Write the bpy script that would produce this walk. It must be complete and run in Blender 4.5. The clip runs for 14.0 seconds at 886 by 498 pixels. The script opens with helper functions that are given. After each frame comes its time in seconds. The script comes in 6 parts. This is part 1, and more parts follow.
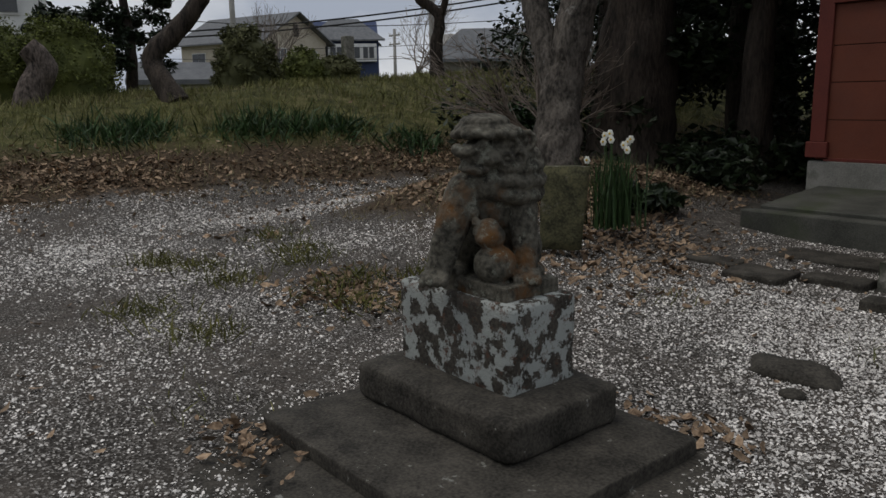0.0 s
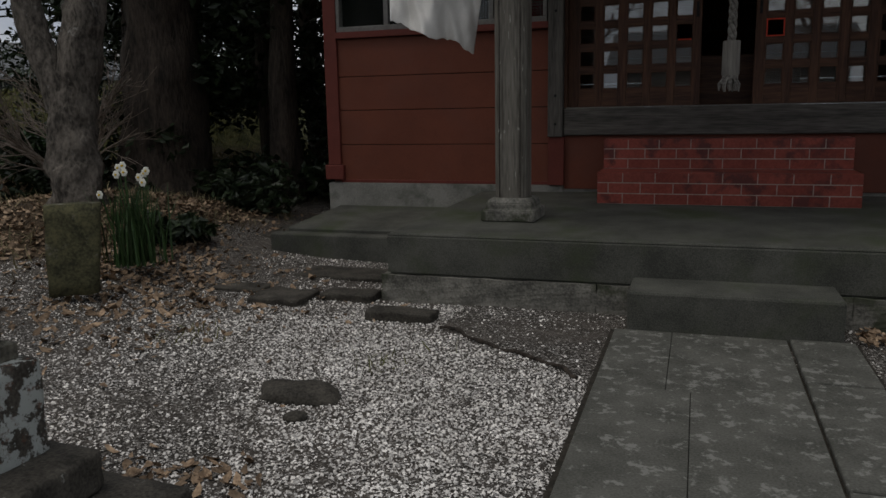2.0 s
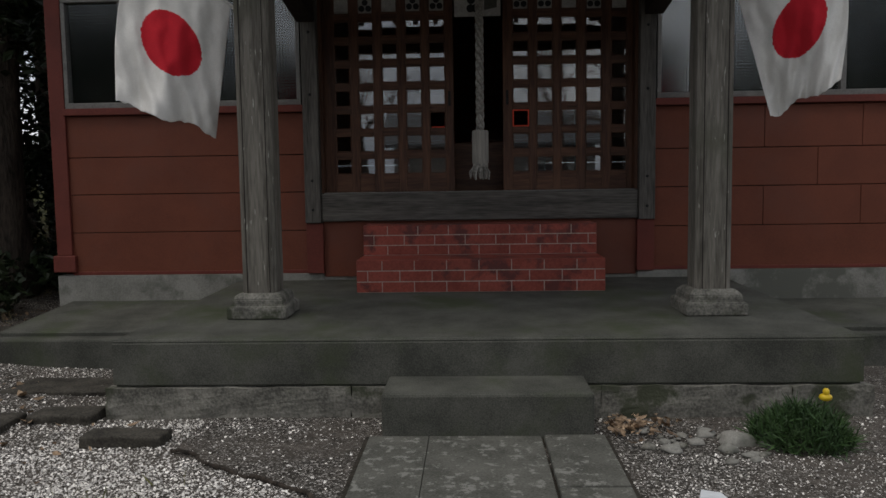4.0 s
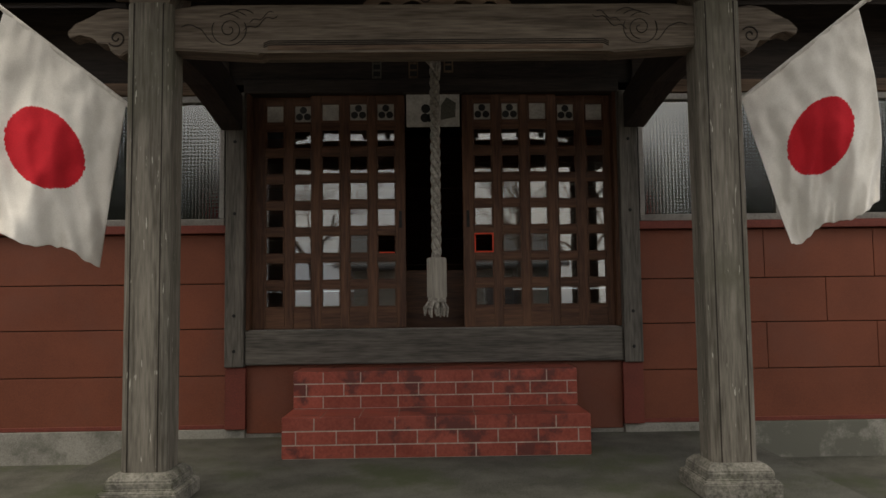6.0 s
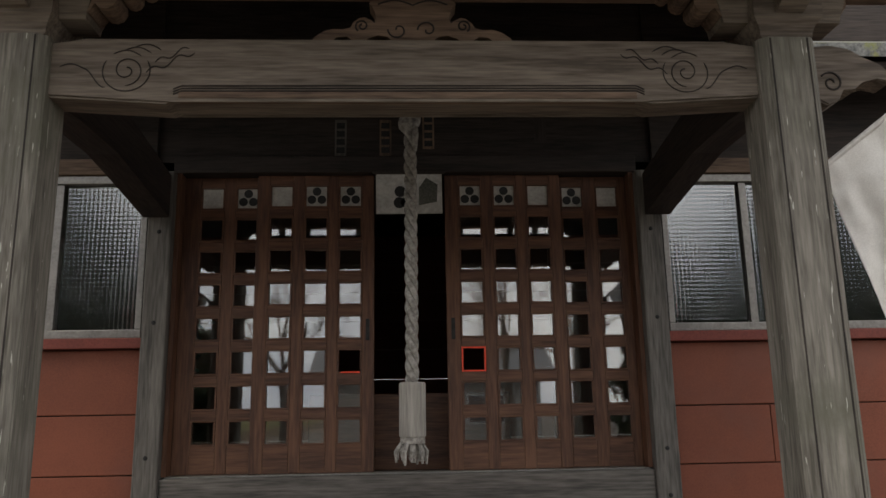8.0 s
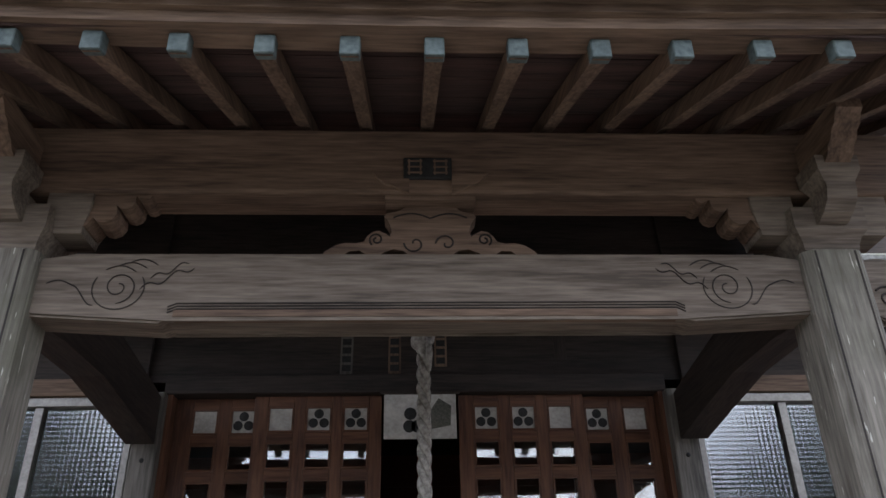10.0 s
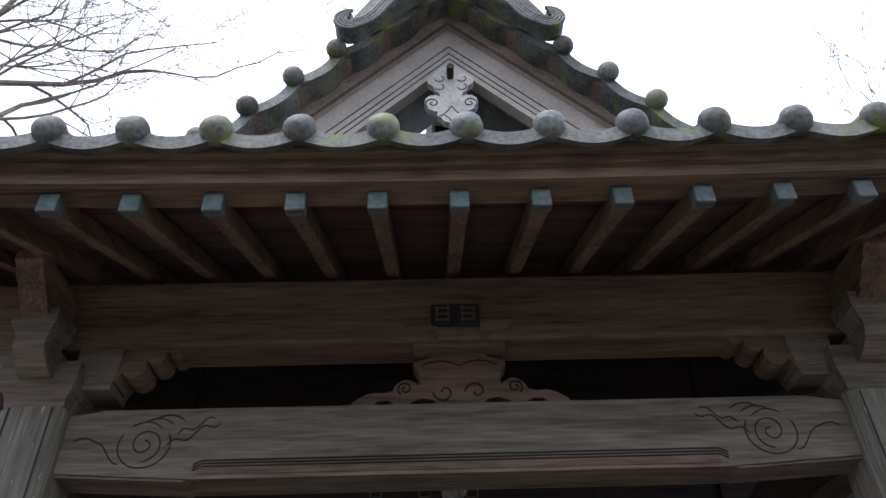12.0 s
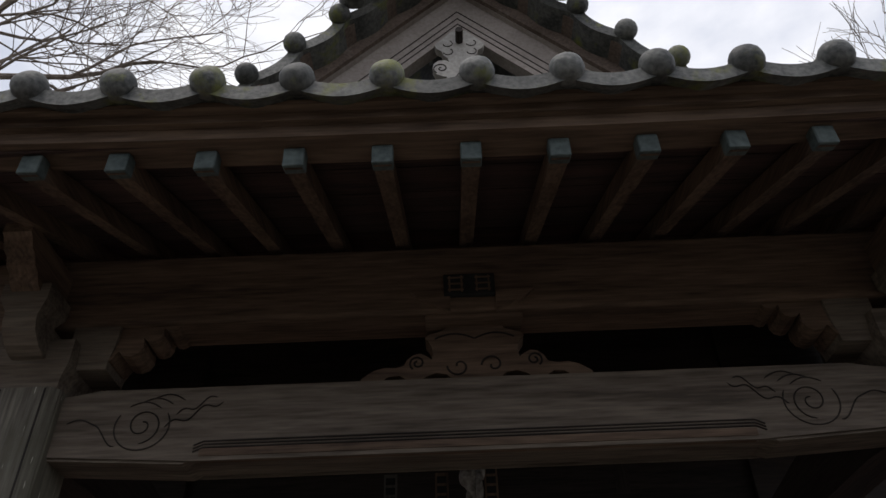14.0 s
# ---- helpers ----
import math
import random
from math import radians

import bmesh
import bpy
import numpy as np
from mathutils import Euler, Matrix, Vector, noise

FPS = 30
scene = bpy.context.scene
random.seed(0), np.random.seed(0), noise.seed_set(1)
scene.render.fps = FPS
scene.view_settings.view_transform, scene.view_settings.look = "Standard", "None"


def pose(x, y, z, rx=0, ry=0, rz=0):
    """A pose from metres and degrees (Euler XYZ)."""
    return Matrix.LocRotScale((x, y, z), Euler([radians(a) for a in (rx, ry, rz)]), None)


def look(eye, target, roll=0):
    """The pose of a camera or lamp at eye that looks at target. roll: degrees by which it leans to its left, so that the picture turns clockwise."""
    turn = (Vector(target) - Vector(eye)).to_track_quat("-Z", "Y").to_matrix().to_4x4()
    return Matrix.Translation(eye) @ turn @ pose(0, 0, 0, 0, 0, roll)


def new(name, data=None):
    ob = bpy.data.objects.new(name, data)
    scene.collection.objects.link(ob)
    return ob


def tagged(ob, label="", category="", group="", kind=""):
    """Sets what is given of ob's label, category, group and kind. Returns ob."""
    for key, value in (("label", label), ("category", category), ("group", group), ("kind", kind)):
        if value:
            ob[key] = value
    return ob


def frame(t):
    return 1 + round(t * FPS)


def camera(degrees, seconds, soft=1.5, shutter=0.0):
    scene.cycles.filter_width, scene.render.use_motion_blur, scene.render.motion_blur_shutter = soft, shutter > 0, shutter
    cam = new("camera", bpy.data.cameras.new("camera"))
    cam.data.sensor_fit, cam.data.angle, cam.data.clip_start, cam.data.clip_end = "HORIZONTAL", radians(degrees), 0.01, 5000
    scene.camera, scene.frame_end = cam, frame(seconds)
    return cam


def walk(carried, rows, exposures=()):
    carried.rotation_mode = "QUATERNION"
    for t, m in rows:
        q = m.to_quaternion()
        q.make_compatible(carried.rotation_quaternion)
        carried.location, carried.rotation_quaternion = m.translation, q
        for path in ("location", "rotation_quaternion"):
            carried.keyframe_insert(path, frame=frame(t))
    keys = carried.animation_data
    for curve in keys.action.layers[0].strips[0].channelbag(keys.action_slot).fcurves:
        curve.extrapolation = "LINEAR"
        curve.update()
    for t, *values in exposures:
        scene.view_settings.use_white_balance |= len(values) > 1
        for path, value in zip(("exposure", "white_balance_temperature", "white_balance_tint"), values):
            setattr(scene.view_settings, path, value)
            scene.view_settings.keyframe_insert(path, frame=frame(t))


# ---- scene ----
# camera: seconds, x, y, z, yaw, pitch, roll
cam = camera(60.18, 14.0)
ROWS = [
    (0.0, -0.4085, 0.0984, 1.1151, 49.895, -11.047, 0.882),
    (0.5, -0.3744, 0.1451, 1.1166, 49.325, -10.929, 1.014),
    (1.0, -0.3270, 0.2158, 1.1288, 43.765, -10.899, 1.058),
    (1.5, -0.2633, 0.2754, 1.1520, 31.700, -10.873, 1.072),
    (2.0, -0.1899, 0.3365, 1.1678, 18.263, -10.051, 1.005),
    (2.5, -0.1264, 0.4165, 1.1991, 9.709, -9.316, 1.069),
    (3.0, -0.0850, 0.5034, 1.2094, 5.628, -8.199, 0.994),
    (3.5, -0.0493, 0.5860, 1.2076, 3.632, -6.989, 0.970),
    (4.0, -0.0615, 0.7007, 1.2496, 2.082, -4.771, 0.825),
    (6.5, -0.0275, 2.0430, 1.3899, -1.633, 5.322, 0.885),
    (7.0, -0.0039, 2.3536, 1.4278, -2.106, 6.260, 1.020),
    (9.5, -0.0288, 3.0995, 1.6234, -2.597, 24.415, 1.161),
    (10.0, -0.0592, 3.0975, 1.6545, -2.377, 27.566, 1.130),
    (10.5, -0.0644, 3.0991, 1.6699, -2.068, 30.704, 1.181),
    (11.0, -0.0636, 3.0853, 1.6814, -1.530, 34.235, 1.229),
    (11.5, -0.0672, 3.0838, 1.6884, -0.876, 37.040, 1.361),
    (12.0, -0.0668, 3.0868, 1.6847, 0.025, 37.909, 1.349),
    (12.5, -0.0634, 3.0912, 1.6858, 0.836, 38.278, 1.347),
    (13.0, -0.0610, 3.1099, 1.6972, 1.340, 38.487, 1.421),
    (13.5, -0.0567, 3.1486, 1.6998, 1.530, 38.306, 1.597),
    (14.0, -0.0611, 3.2760, 1.6976, 1.557, 37.802, 1.605),
]
EXPOSURES = [(0.0, -0.45, 6700, 10), (1.0, -0.48, 6700, 10), (2.0, -0.62, 6800, 10), (3.0, -0.22, 6800, 10), (4.0, -0.1, 6800, 10), (6.5, 0.85, 8250, 10), (7.0, 0.95, 8150, 10), (9.5, 2.15, 6350, 13), (10.0, 2.2, 6300, 13), (10.5, 2.1, 6350, 13), (11.0, 2.0, 6350, 13), (11.5, 2.15, 6250, 12), (12.0, 1.6, 6100, 12), (12.5, 0.42, 6050, 13), (13.0, -0.1, 6250, 13), (13.5, -0.02, 6400, 13), (14.0, 0.28, 6800, 13)]
walk(cam, [(t, pose(x, y, z, 90 + pitch, roll, yaw)) for t, x, y, z, yaw, pitch, roll in ROWS], EXPOSURES)

# ---- light: an overcast late-winter sky, a weak broad sun behind the cloud ----
SUN_ELEVATION, SUN_YAW = 69.0, 220.0
world = bpy.data.worlds.new("overcast_sky")
scene.world = world
world.use_nodes = True
wn, wl = world.node_tree.nodes, world.node_tree.links
wn.clear()
w_out = wn.new("ShaderNodeOutputWorld")
w_bg = wn.new("ShaderNodeBackground")
w_sky = wn.new("ShaderNodeTexSky")
w_sky.sky_type, w_sky.sun_disc = "NISHITA", False
w_sky.sun_elevation, w_sky.sun_rotation = radians(SUN_ELEVATION), radians(SUN_YAW)
w_sky.air_density, w_sky.dust_density = 1.0, 3.0
w_gain = wn.new("ShaderNodeVectorMath")
w_gain.operation = "SCALE"
w_gain.inputs["Scale"].default_value = 0.9
w_co = wn.new("ShaderNodeTexCoord")
w_map = wn.new("ShaderNodeMapping")
w_map.inputs["Scale"].default_value = (1.0, 1.0, 2.2)
w_noise = wn.new("ShaderNodeTexNoise")
w_noise.inputs["Scale"].default_value, w_noise.inputs["Detail"].default_value = 2.6, 7.0
w_noise.inputs["Roughness"].default_value = 0.55
w_cloud = wn.new("ShaderNodeValToRGB")
w_cloud.color_ramp.elements[0].position, w_cloud.color_ramp.elements[0].color = 0.38, (4.4, 5.0, 6.2, 1)
w_cloud.color_ramp.elements[1].position, w_cloud.color_ramp.elements[1].color = 0.62, (8.4, 8.8, 9.4, 1)
w_mix = wn.new("ShaderNodeMixRGB")
w_mix.inputs["Fac"].default_value = 0.9
wl.new(w_co.outputs["Generated"], w_map.inputs["Vector"])
wl.new(w_map.outputs["Vector"], w_noise.inputs["Vector"])
wl.new(w_noise.outputs["Fac"], w_cloud.inputs["Fac"])
wl.new(w_sky.outputs["Color"], w_gain.inputs[0])
wl.new(w_gain.outputs["Vector"], w_mix.inputs["Color1"])
wl.new(w_cloud.outputs["Color"], w_mix.inputs["Color2"])
wl.new(w_mix.outputs["Color"], w_bg.inputs["Color"])
w_bg.inputs["Strength"].default_value = 0.108
wl.new(w_bg.outputs["Background"], w_out.inputs["Surface"])

sun = new("sun", bpy.data.lights.new("sun", "SUN"))
sun.data.energy, sun.data.angle, sun.data.color = 1.0, radians(35), (1.0, 0.97, 0.92)
sun.matrix_world = look((-6, -7, 24), (0, 0, 0))


# ---- materials ----
def ramp(nodes, pairs):
    r = nodes.new("ShaderNodeValToRGB")
    el = r.color_ramp.elements
    while len(el) < len(pairs):
        el.new(0.5)
    for e, (p, c) in zip(el, pairs):
        e.position, e.color = p, (*c, 1.0)
    return r


def surface(name, low, high, scale=6.0, rough=0.8, bump=0.2, stretch=(1, 1, 1), grain=60.0, stain=None, stain_scale=2.0, stain_at=(0.52, 0.6), metallic=0.0, vary=0.0, spec=0.3, dist=0.012, fleck=None, crust=None):
    """A base of two tones with grain, stains of a third tone and fine relief, all in metres."""
    m = bpy.data.materials.new(name)
    m.use_nodes = True
    n, k = m.node_tree.nodes, m.node_tree.links
    bsdf = n["Principled BSDF"]
    co = n.new("ShaderNodeNewGeometry")
    mp = n.new("ShaderNodeMapping")
    mp.inputs["Scale"].default_value = stretch
    k.new(co.outputs["Position"], mp.inputs["Vector"])
    a = n.new("ShaderNodeTexNoise")
    a.inputs["Scale"].default_value, a.inputs["Detail"].default_value, a.inputs["Roughness"].default_value = scale, 6.0, 0.62
    k.new(mp.outputs["Vector"], a.inputs["Vector"])
    b = n.new("ShaderNodeTexNoise")
    b.inputs["Scale"].default_value, b.inputs["Detail"].default_value = grain, 4.0
    k.new(mp.outputs["Vector"], b.inputs["Vector"])
    mix = n.new("ShaderNodeMath")
    mix.operation = "MULTIPLY_ADD"
    mix.inputs[1].default_value = 0.45
    k.new(b.outputs["Fac"], mix.inputs[0])
    sub = n.new("ShaderNodeMath")
    sub.operation = "MULTIPLY"
    sub.inputs[1].default_value = 0.6
    k.new(a.outputs["Fac"], sub.inputs[0])
    k.new(sub.outputs[0], mix.inputs[2])
    r = ramp(n, [(0.41, low), (0.65, high)])
    k.new(mix.outputs[0], r.inputs["Fac"])
    col = r.outputs["Color"]
    if vary:
        info = n.new("ShaderNodeObjectInfo")
        hsv = n.new("ShaderNodeHueSaturation")
        mr = n.new("ShaderNodeMapRange")
        mr.inputs["To Min"].default_value, mr.inputs["To Max"].default_value = 1.0 - vary, 1.0 + vary
        k.new(info.outputs["Random"], mr.inputs["Value"])
        k.new(mr.outputs["Result"], hsv.inputs["Value"])
        k.new(col, hsv.inputs["Color"])
        col = hsv.outputs["Color"]
    if stain:
        s = n.new("ShaderNodeTexNoise")
        s.inputs["Scale"].default_value, s.inputs["Detail"].default_value, s.inputs["Roughness"].default_value = stain_scale, 7.0, 0.65
        k.new(co.outputs["Position"], s.inputs["Vector"])
        sr = ramp(n, [(stain_at[0], (0, 0, 0)), (stain_at[1], (1, 1, 1))])
        k.new(s.outputs["Fac"], sr.inputs["Fac"])
        mx = n.new("ShaderNodeMixRGB")
        mx.inputs["Color2"].default_value = (*stain, 1)
        k.new(sr.outputs["Color"], mx.inputs["Fac"])
        k.new(col, mx.inputs["Color1"])
        col = mx.outputs["Color"]
    if crust:
        cn = n.new("ShaderNodeTexNoise")
        cn.inputs["Scale"].default_value, cn.inputs["Detail"].default_value, cn.inputs["Roughness"].default_value = 21.0, 9.0, 0.75
        cm = n.new("ShaderNodeMapping")
        cm.inputs["Location"].default_value = (3.1, 1.7, 0.4)
        k.new(co.outputs["Position"], cm.inputs["Vector"])
        k.new(cm.outputs["Vector"], cn.inputs["Vector"])
        cr = ramp(n, [(0.56, (0, 0, 0)), (0.63, (0.9, 0.9, 0.9))])
        k.new(cn.outputs["Fac"], cr.inputs["Fac"])
        cx = n.new("ShaderNodeMixRGB")
        cx.inputs["Color2"].default_value = (*crust, 1)
        k.new(cr.outputs["Color"], cx.inputs["Fac"])
        k.new(col, cx.inputs["Color1"])
        col = cx.outputs["Color"]
    if fleck:
        fm = n.new("ShaderNodeMapping")
        fm.inputs["Scale"].default_value = (1, 1, 0.12)
        k.new(co.outputs["Position"], fm.inputs["Vector"])
        fn = n.new("ShaderNodeTexNoise")
        fn.inputs["Scale"].default_value, fn.inputs["Detail"].default_value = 85.0, 2.0
        k.new(fm.outputs["Vector"], fn.inputs["Vector"])
        fr = ramp(n, [(0.7, (0, 0, 0)), (0.73, (1, 1, 1))])
        k.new(fn.outputs["Fac"], fr.inputs["Fac"])
        fx = n.new("ShaderNodeMixRGB")
        fx.inputs["Color2"].default_value = (*fleck, 1)
        k.new(fr.outputs["Color"], fx.inputs["Fac"])
        k.new(col, fx.inputs["Color1"])
        col = fx.outputs["Color"]
    k.new(col, bsdf.inputs["Base Color"])
    rr = n.new("ShaderNodeMapRange")
    rr.inputs["To Min"].default_value, rr.inputs["To Max"].default_value = max(0.02, rough - 0.1), min(1.0, rough + 0.12)
    k.new(a.outputs["Fac"], rr.inputs["Value"])
    k.new(rr.outputs["Result"], bsdf.inputs["Roughness"])
    bsdf.inputs["Metallic"].default_value = metallic
    bsdf.inputs["Specular IOR Level"].default_value = spec
    if bump:
        bp = n.new("ShaderNodeBump")
        bp.inputs["Strength"].default_value, bp.inputs["Distance"].default_value = bump, dist
        k.new(mix.outputs[0], bp.inputs["Height"])
        k.new(bp.outputs["Normal"], bsdf.inputs["Normal"])
    return m


def wood(name, low, high, axis, **kw):
    stretch = {"x": (0.08, 1, 1), "y": (1, 0.08, 1), "z": (1, 1, 0.08)}[axis]
    return surface(name, low, high, scale=14.0, stretch=stretch, grain=90.0, **kw)


def glass(name, wavy=0.0, tint=(0.9, 0.95, 0.95), ior=1.5):
    m = bpy.data.materials.new(name)
    m.use_nodes = True
    n, k = m.node_tree.nodes, m.node_tree.links
    bsdf = n["Principled BSDF"]
    bsdf.inputs["Base Color"].default_value = (*tint, 1)
    bsdf.inputs["Transmission Weight"].default_value = 1.0
    bsdf.inputs["Roughness"].default_value = 0.02
    bsdf.inputs["IOR"].default_value = ior
    if wavy:
        co = n.new("ShaderNodeTexCoord")
        add = n.new("ShaderNodeMath")
        for q, axis in enumerate("XZ"):
            w = n.new("ShaderNodeTexWave")
            w.bands_direction = axis
            w.inputs["Scale"].default_value = wavy
            w.inputs["Distortion"].default_value = 0.6
            k.new(co.outputs["Object"], w.inputs["Vector"])
            k.new(w.outputs["Fac"], add.inputs[q])
        bp = n.new("ShaderNodeBump")
        bp.inputs["Strength"].default_value, bp.inputs["Distance"].default_value = 1.0, 0.0002
        k.new(add.outputs[0], bp.inputs["Height"])
        k.new(bp.outputs["Normal"], bsdf.inputs["Normal"])
    return m


POST_LO, POST_HI = (0.082, 0.074, 0.06), (0.225, 0.206, 0.175)
MAT = {}
MAT["post"] = wood("weathered_post_wood", POST_LO, POST_HI, "z", rough=0.85, bump=0.6, stain=(0.1, 0.097, 0.072), stain_scale=1.6, stain_at=(0.5, 0.7), fleck=(0.4, 0.39, 0.34))
BEAM_LO, BEAM_HI = (0.075, 0.059, 0.046), (0.188, 0.154, 0.123)
for ax in "xyz":
    MAT["beam_" + ax] = wood("weathered_beam_wood_" + ax, BEAM_LO, BEAM_HI, ax, rough=0.82, bump=0.5)
    MAT["brown_" + ax] = wood("brown_timber_" + ax, (0.062, 0.04, 0.028), (0.175, 0.118, 0.082), ax, rough=0.8, bump=0.4)
    # dark timber, lowered towards black to carry the shade under the roof
    MAT["dark_" + ax] = wood("shade_dark_timber_" + ax, (0.012, 0.009, 0.008), (0.04, 0.03, 0.025), ax, rough=0.75, bump=0.35)
    MAT["door_" + ax] = wood("door_timber_" + ax, (0.05, 0.021, 0.012), (0.13, 0.06, 0.034), ax, rough=0.55, bump=0.2)
    MAT["frame_" + ax] = wood("grey_frame_timber_" + ax, (0.05, 0.046, 0.041), (0.14, 0.128, 0.113), ax, rough=0.8, bump=0.4)
MAT["red"] = surface("red_painted_board", (0.135, 0.039, 0.021), (0.19, 0.056, 0.031), scale=2.0, rough=0.62, bump=0.06, grain=120, stain=(0.15, 0.055, 0.038), stain_scale=1.2, stain_at=(0.5, 0.75))
MAT["red_trim"] = surface("red_painted_trim", (0.12, 0.028, 0.02), (0.18, 0.042, 0.03), scale=3.0, rough=0.6, bump=0.1, grain=90)
MAT["brick"] = surface("red_glazed_brick_tile", (0.22, 0.045, 0.031), (0.33, 0.078, 0.055), scale=5, rough=0.42, bump=0.08, vary=0.14, stain=(0.12, 0.035, 0.03), stain_scale=4.0)
MAT["mortar"] = surface("pale_mortar", (0.32, 0.25, 0.21), (0.46, 0.38, 0.33), scale=20, rough=0.95, bump=0.2)
MAT["concrete"] = surface("damp_mossy_concrete", (0.045, 0.046, 0.038), (0.112, 0.111, 0.094), scale=3.5, rough=0.88, bump=0.25, grain=140, stain=(0.055, 0.065, 0.035), stain_scale=1.7, stain_at=(0.5, 0.68))
MAT["foundation"] = surface("pale_concrete_foundation", (0.17, 0.165, 0.145), (0.3, 0.29, 0.26), scale=3, rough=0.9, bump=0.2, grain=120, stain=(0.13, 0.13, 0.11), stain_scale=2.2)
MAT["stone"] = surface("hewn_grey_stone", (0.085, 0.082, 0.07), (0.25, 0.238, 0.205), scale=9, rough=0.92, bump=0.7, grain=70, stain=(0.06, 0.065, 0.042), stain_scale=3.0)
MAT["paving"] = surface("worn_paving_stone", (0.062, 0.062, 0.052), (0.13, 0.127, 0.11), scale=4, rough=0.9, bump=0.25, grain=110, stain=(0.21, 0.207, 0.185), stain_scale=17.0, stain_at=(0.55, 0.62))
MAT["paving_joint"] = surface("dark_soil_joint", (0.02, 0.018, 0.014), (0.05, 0.042, 0.032), scale=20, rough=1.0, bump=0.5)
MAT["lichen_stone"] = surface("lichened_granite", (0.03, 0.026, 0.02), (0.09, 0.08, 0.066), scale=10, rough=0.95, bump=0.6, grain=80, stain=(0.36, 0.38, 0.355), stain_scale=15.0, stain_at=(0.495, 0.53), crust=(0.11, 0.055, 0.035))
MAT["base_stone"] = surface("dark_base_stone", (0.02, 0.018, 0.014), (0.085, 0.076, 0.062), scale=8, rough=0.93, bump=0.7, grain=90, stain=(0.2, 0.2, 0.175), stain_scale=16, stain_at=(0.66, 0.69))
MAT["statue"] = surface("mossy_carved_stone", (0.028, 0.026, 0.02), (0.15, 0.138, 0.108), scale=14, rough=0.95, bump=0.8, grain=60, stain=(0.14, 0.068, 0.024), stain_scale=4.6, stain_at=(0.55, 0.66), crust=(0.2, 0.205, 0.165))
MAT["tile"] = surface("grey_roof_tile", (0.045, 0.048, 0.047), (0.15, 0.152, 0.143), scale=9, rough=0.6, bump=0.35, grain=70, stain=(0.15, 0.16, 0.04), stain_scale=7.0, stain_at=(0.53, 0.66), vary=0.3)
MAT["copper"] = surface("verdigris_copper_cap", (0.05, 0.068, 0.068), (0.115, 0.145, 0.142), scale=12, rough=0.6, bump=0.1)
MAT["gable"] = surface("grey_gable_board", (0.27, 0.235, 0.21), (0.4, 0.355, 0.325), scale=4.0, rough=0.8, bump=0.15, grain=70, stain=(0.2, 0.165, 0.14), stain_scale=3.0, stain_at=(0.55, 0.75))
MAT["moulding"] = surface("brown_gable_moulding", (0.09, 0.065, 0.052), (0.19, 0.145, 0.12), scale=6.0, rough=0.8, bump=0.2, grain=80, stain=(0.26, 0.225, 0.2), stain_scale=5.0, stain_at=(0.58, 0.72))
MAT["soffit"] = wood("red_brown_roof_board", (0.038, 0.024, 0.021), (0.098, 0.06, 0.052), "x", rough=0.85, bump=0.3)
MAT["carving"] = surface("grey_carved_wood", (0.28, 0.27, 0.25), (0.46, 0.44, 0.41), scale=9, rough=0.8, bump=0.25)
# near-black that stands for shade in the gable and behind the windows
MAT["black"] = surface("interior_shade_black", (0.008, 0.008, 0.008), (0.02, 0.018, 0.016), scale=4, rough=0.9, bump=0.1)
MAT["alu"] = surface("bronze_aluminium", (0.16, 0.15, 0.14), (0.24, 0.23, 0.21), scale=10, rough=0.45, bump=0.02, metallic=0.6)
MAT["pane"] = glass("door_pane_glass", ior=1.9)
MAT["ripple"] = glass("rippled_window_glass", 13.0, ior=1.85)
MAT["rope"] = surface("grey_hemp_rope", (0.16, 0.145, 0.13), (0.32, 0.3, 0.27), scale=30, rough=0.95, bump=0.5)
MAT["rope_wood"] = wood("pale_handle_wood", (0.17, 0.155, 0.14), (0.32, 0.295, 0.26), "z", rough=0.8, bump=0.3)
MAT["white_cloth"] = surface("white_flag_cloth", (0.66, 0.64, 0.6), (0.8, 0.78, 0.74), scale=5, rough=0.9, bump=0.1, grain=200)
MAT["red_cloth"] = surface("red_flag_cloth", (0.5, 0.014, 0.026), (0.62, 0.022, 0.036), scale=5, rough=0.9, bump=0.1, grain=200)
MAT["pole"] = surface("white_flag_pole", (0.5, 0.48, 0.45), (0.7, 0.68, 0.64), scale=8, rough=0.5, bump=0.05)
MAT["paper"] = surface("white_panel", (0.3, 0.29, 0.265), (0.46, 0.44, 0.41), scale=8, rough=0.9, bump=0.05)
MAT["ink"] = surface("black_ink", (0.01, 0.01, 0.01), (0.025, 0.025, 0.025), scale=8, rough=0.7, bump=0.0)
MAT["redline"] = surface("orange_red_paint", (0.62, 0.05, 0.02), (0.75, 0.07, 0.03), scale=8, rough=0.5, bump=0.0)
MAT["bark_grey"] = surface("grey_smooth_bark", (0.03, 0.026, 0.021), (0.17, 0.148, 0.124), scale=9, rough=0.92, bump=1.0, dist=0.04, stretch=(1, 1, 0.5), grain=40, stain=(0.24, 0.23, 0.21), stain_scale=5, stain_at=(0.6, 0.68))
MAT["bark_brown"] = surface("brown_rough_bark", (0.016, 0.013, 0.01), (0.075, 0.058, 0.045), scale=9, rough=0.95, bump=1.0, dist=0.05, stretch=(1, 1, 0.25), grain=40)
MAT["bark_red"] = surface("fissured_pine_bark", (0.03, 0.024, 0.02), (0.2, 0.16, 0.135), scale=16, rough=0.95, bump=1.0, dist=0.04, stretch=(1, 1, 0.4), grain=40)


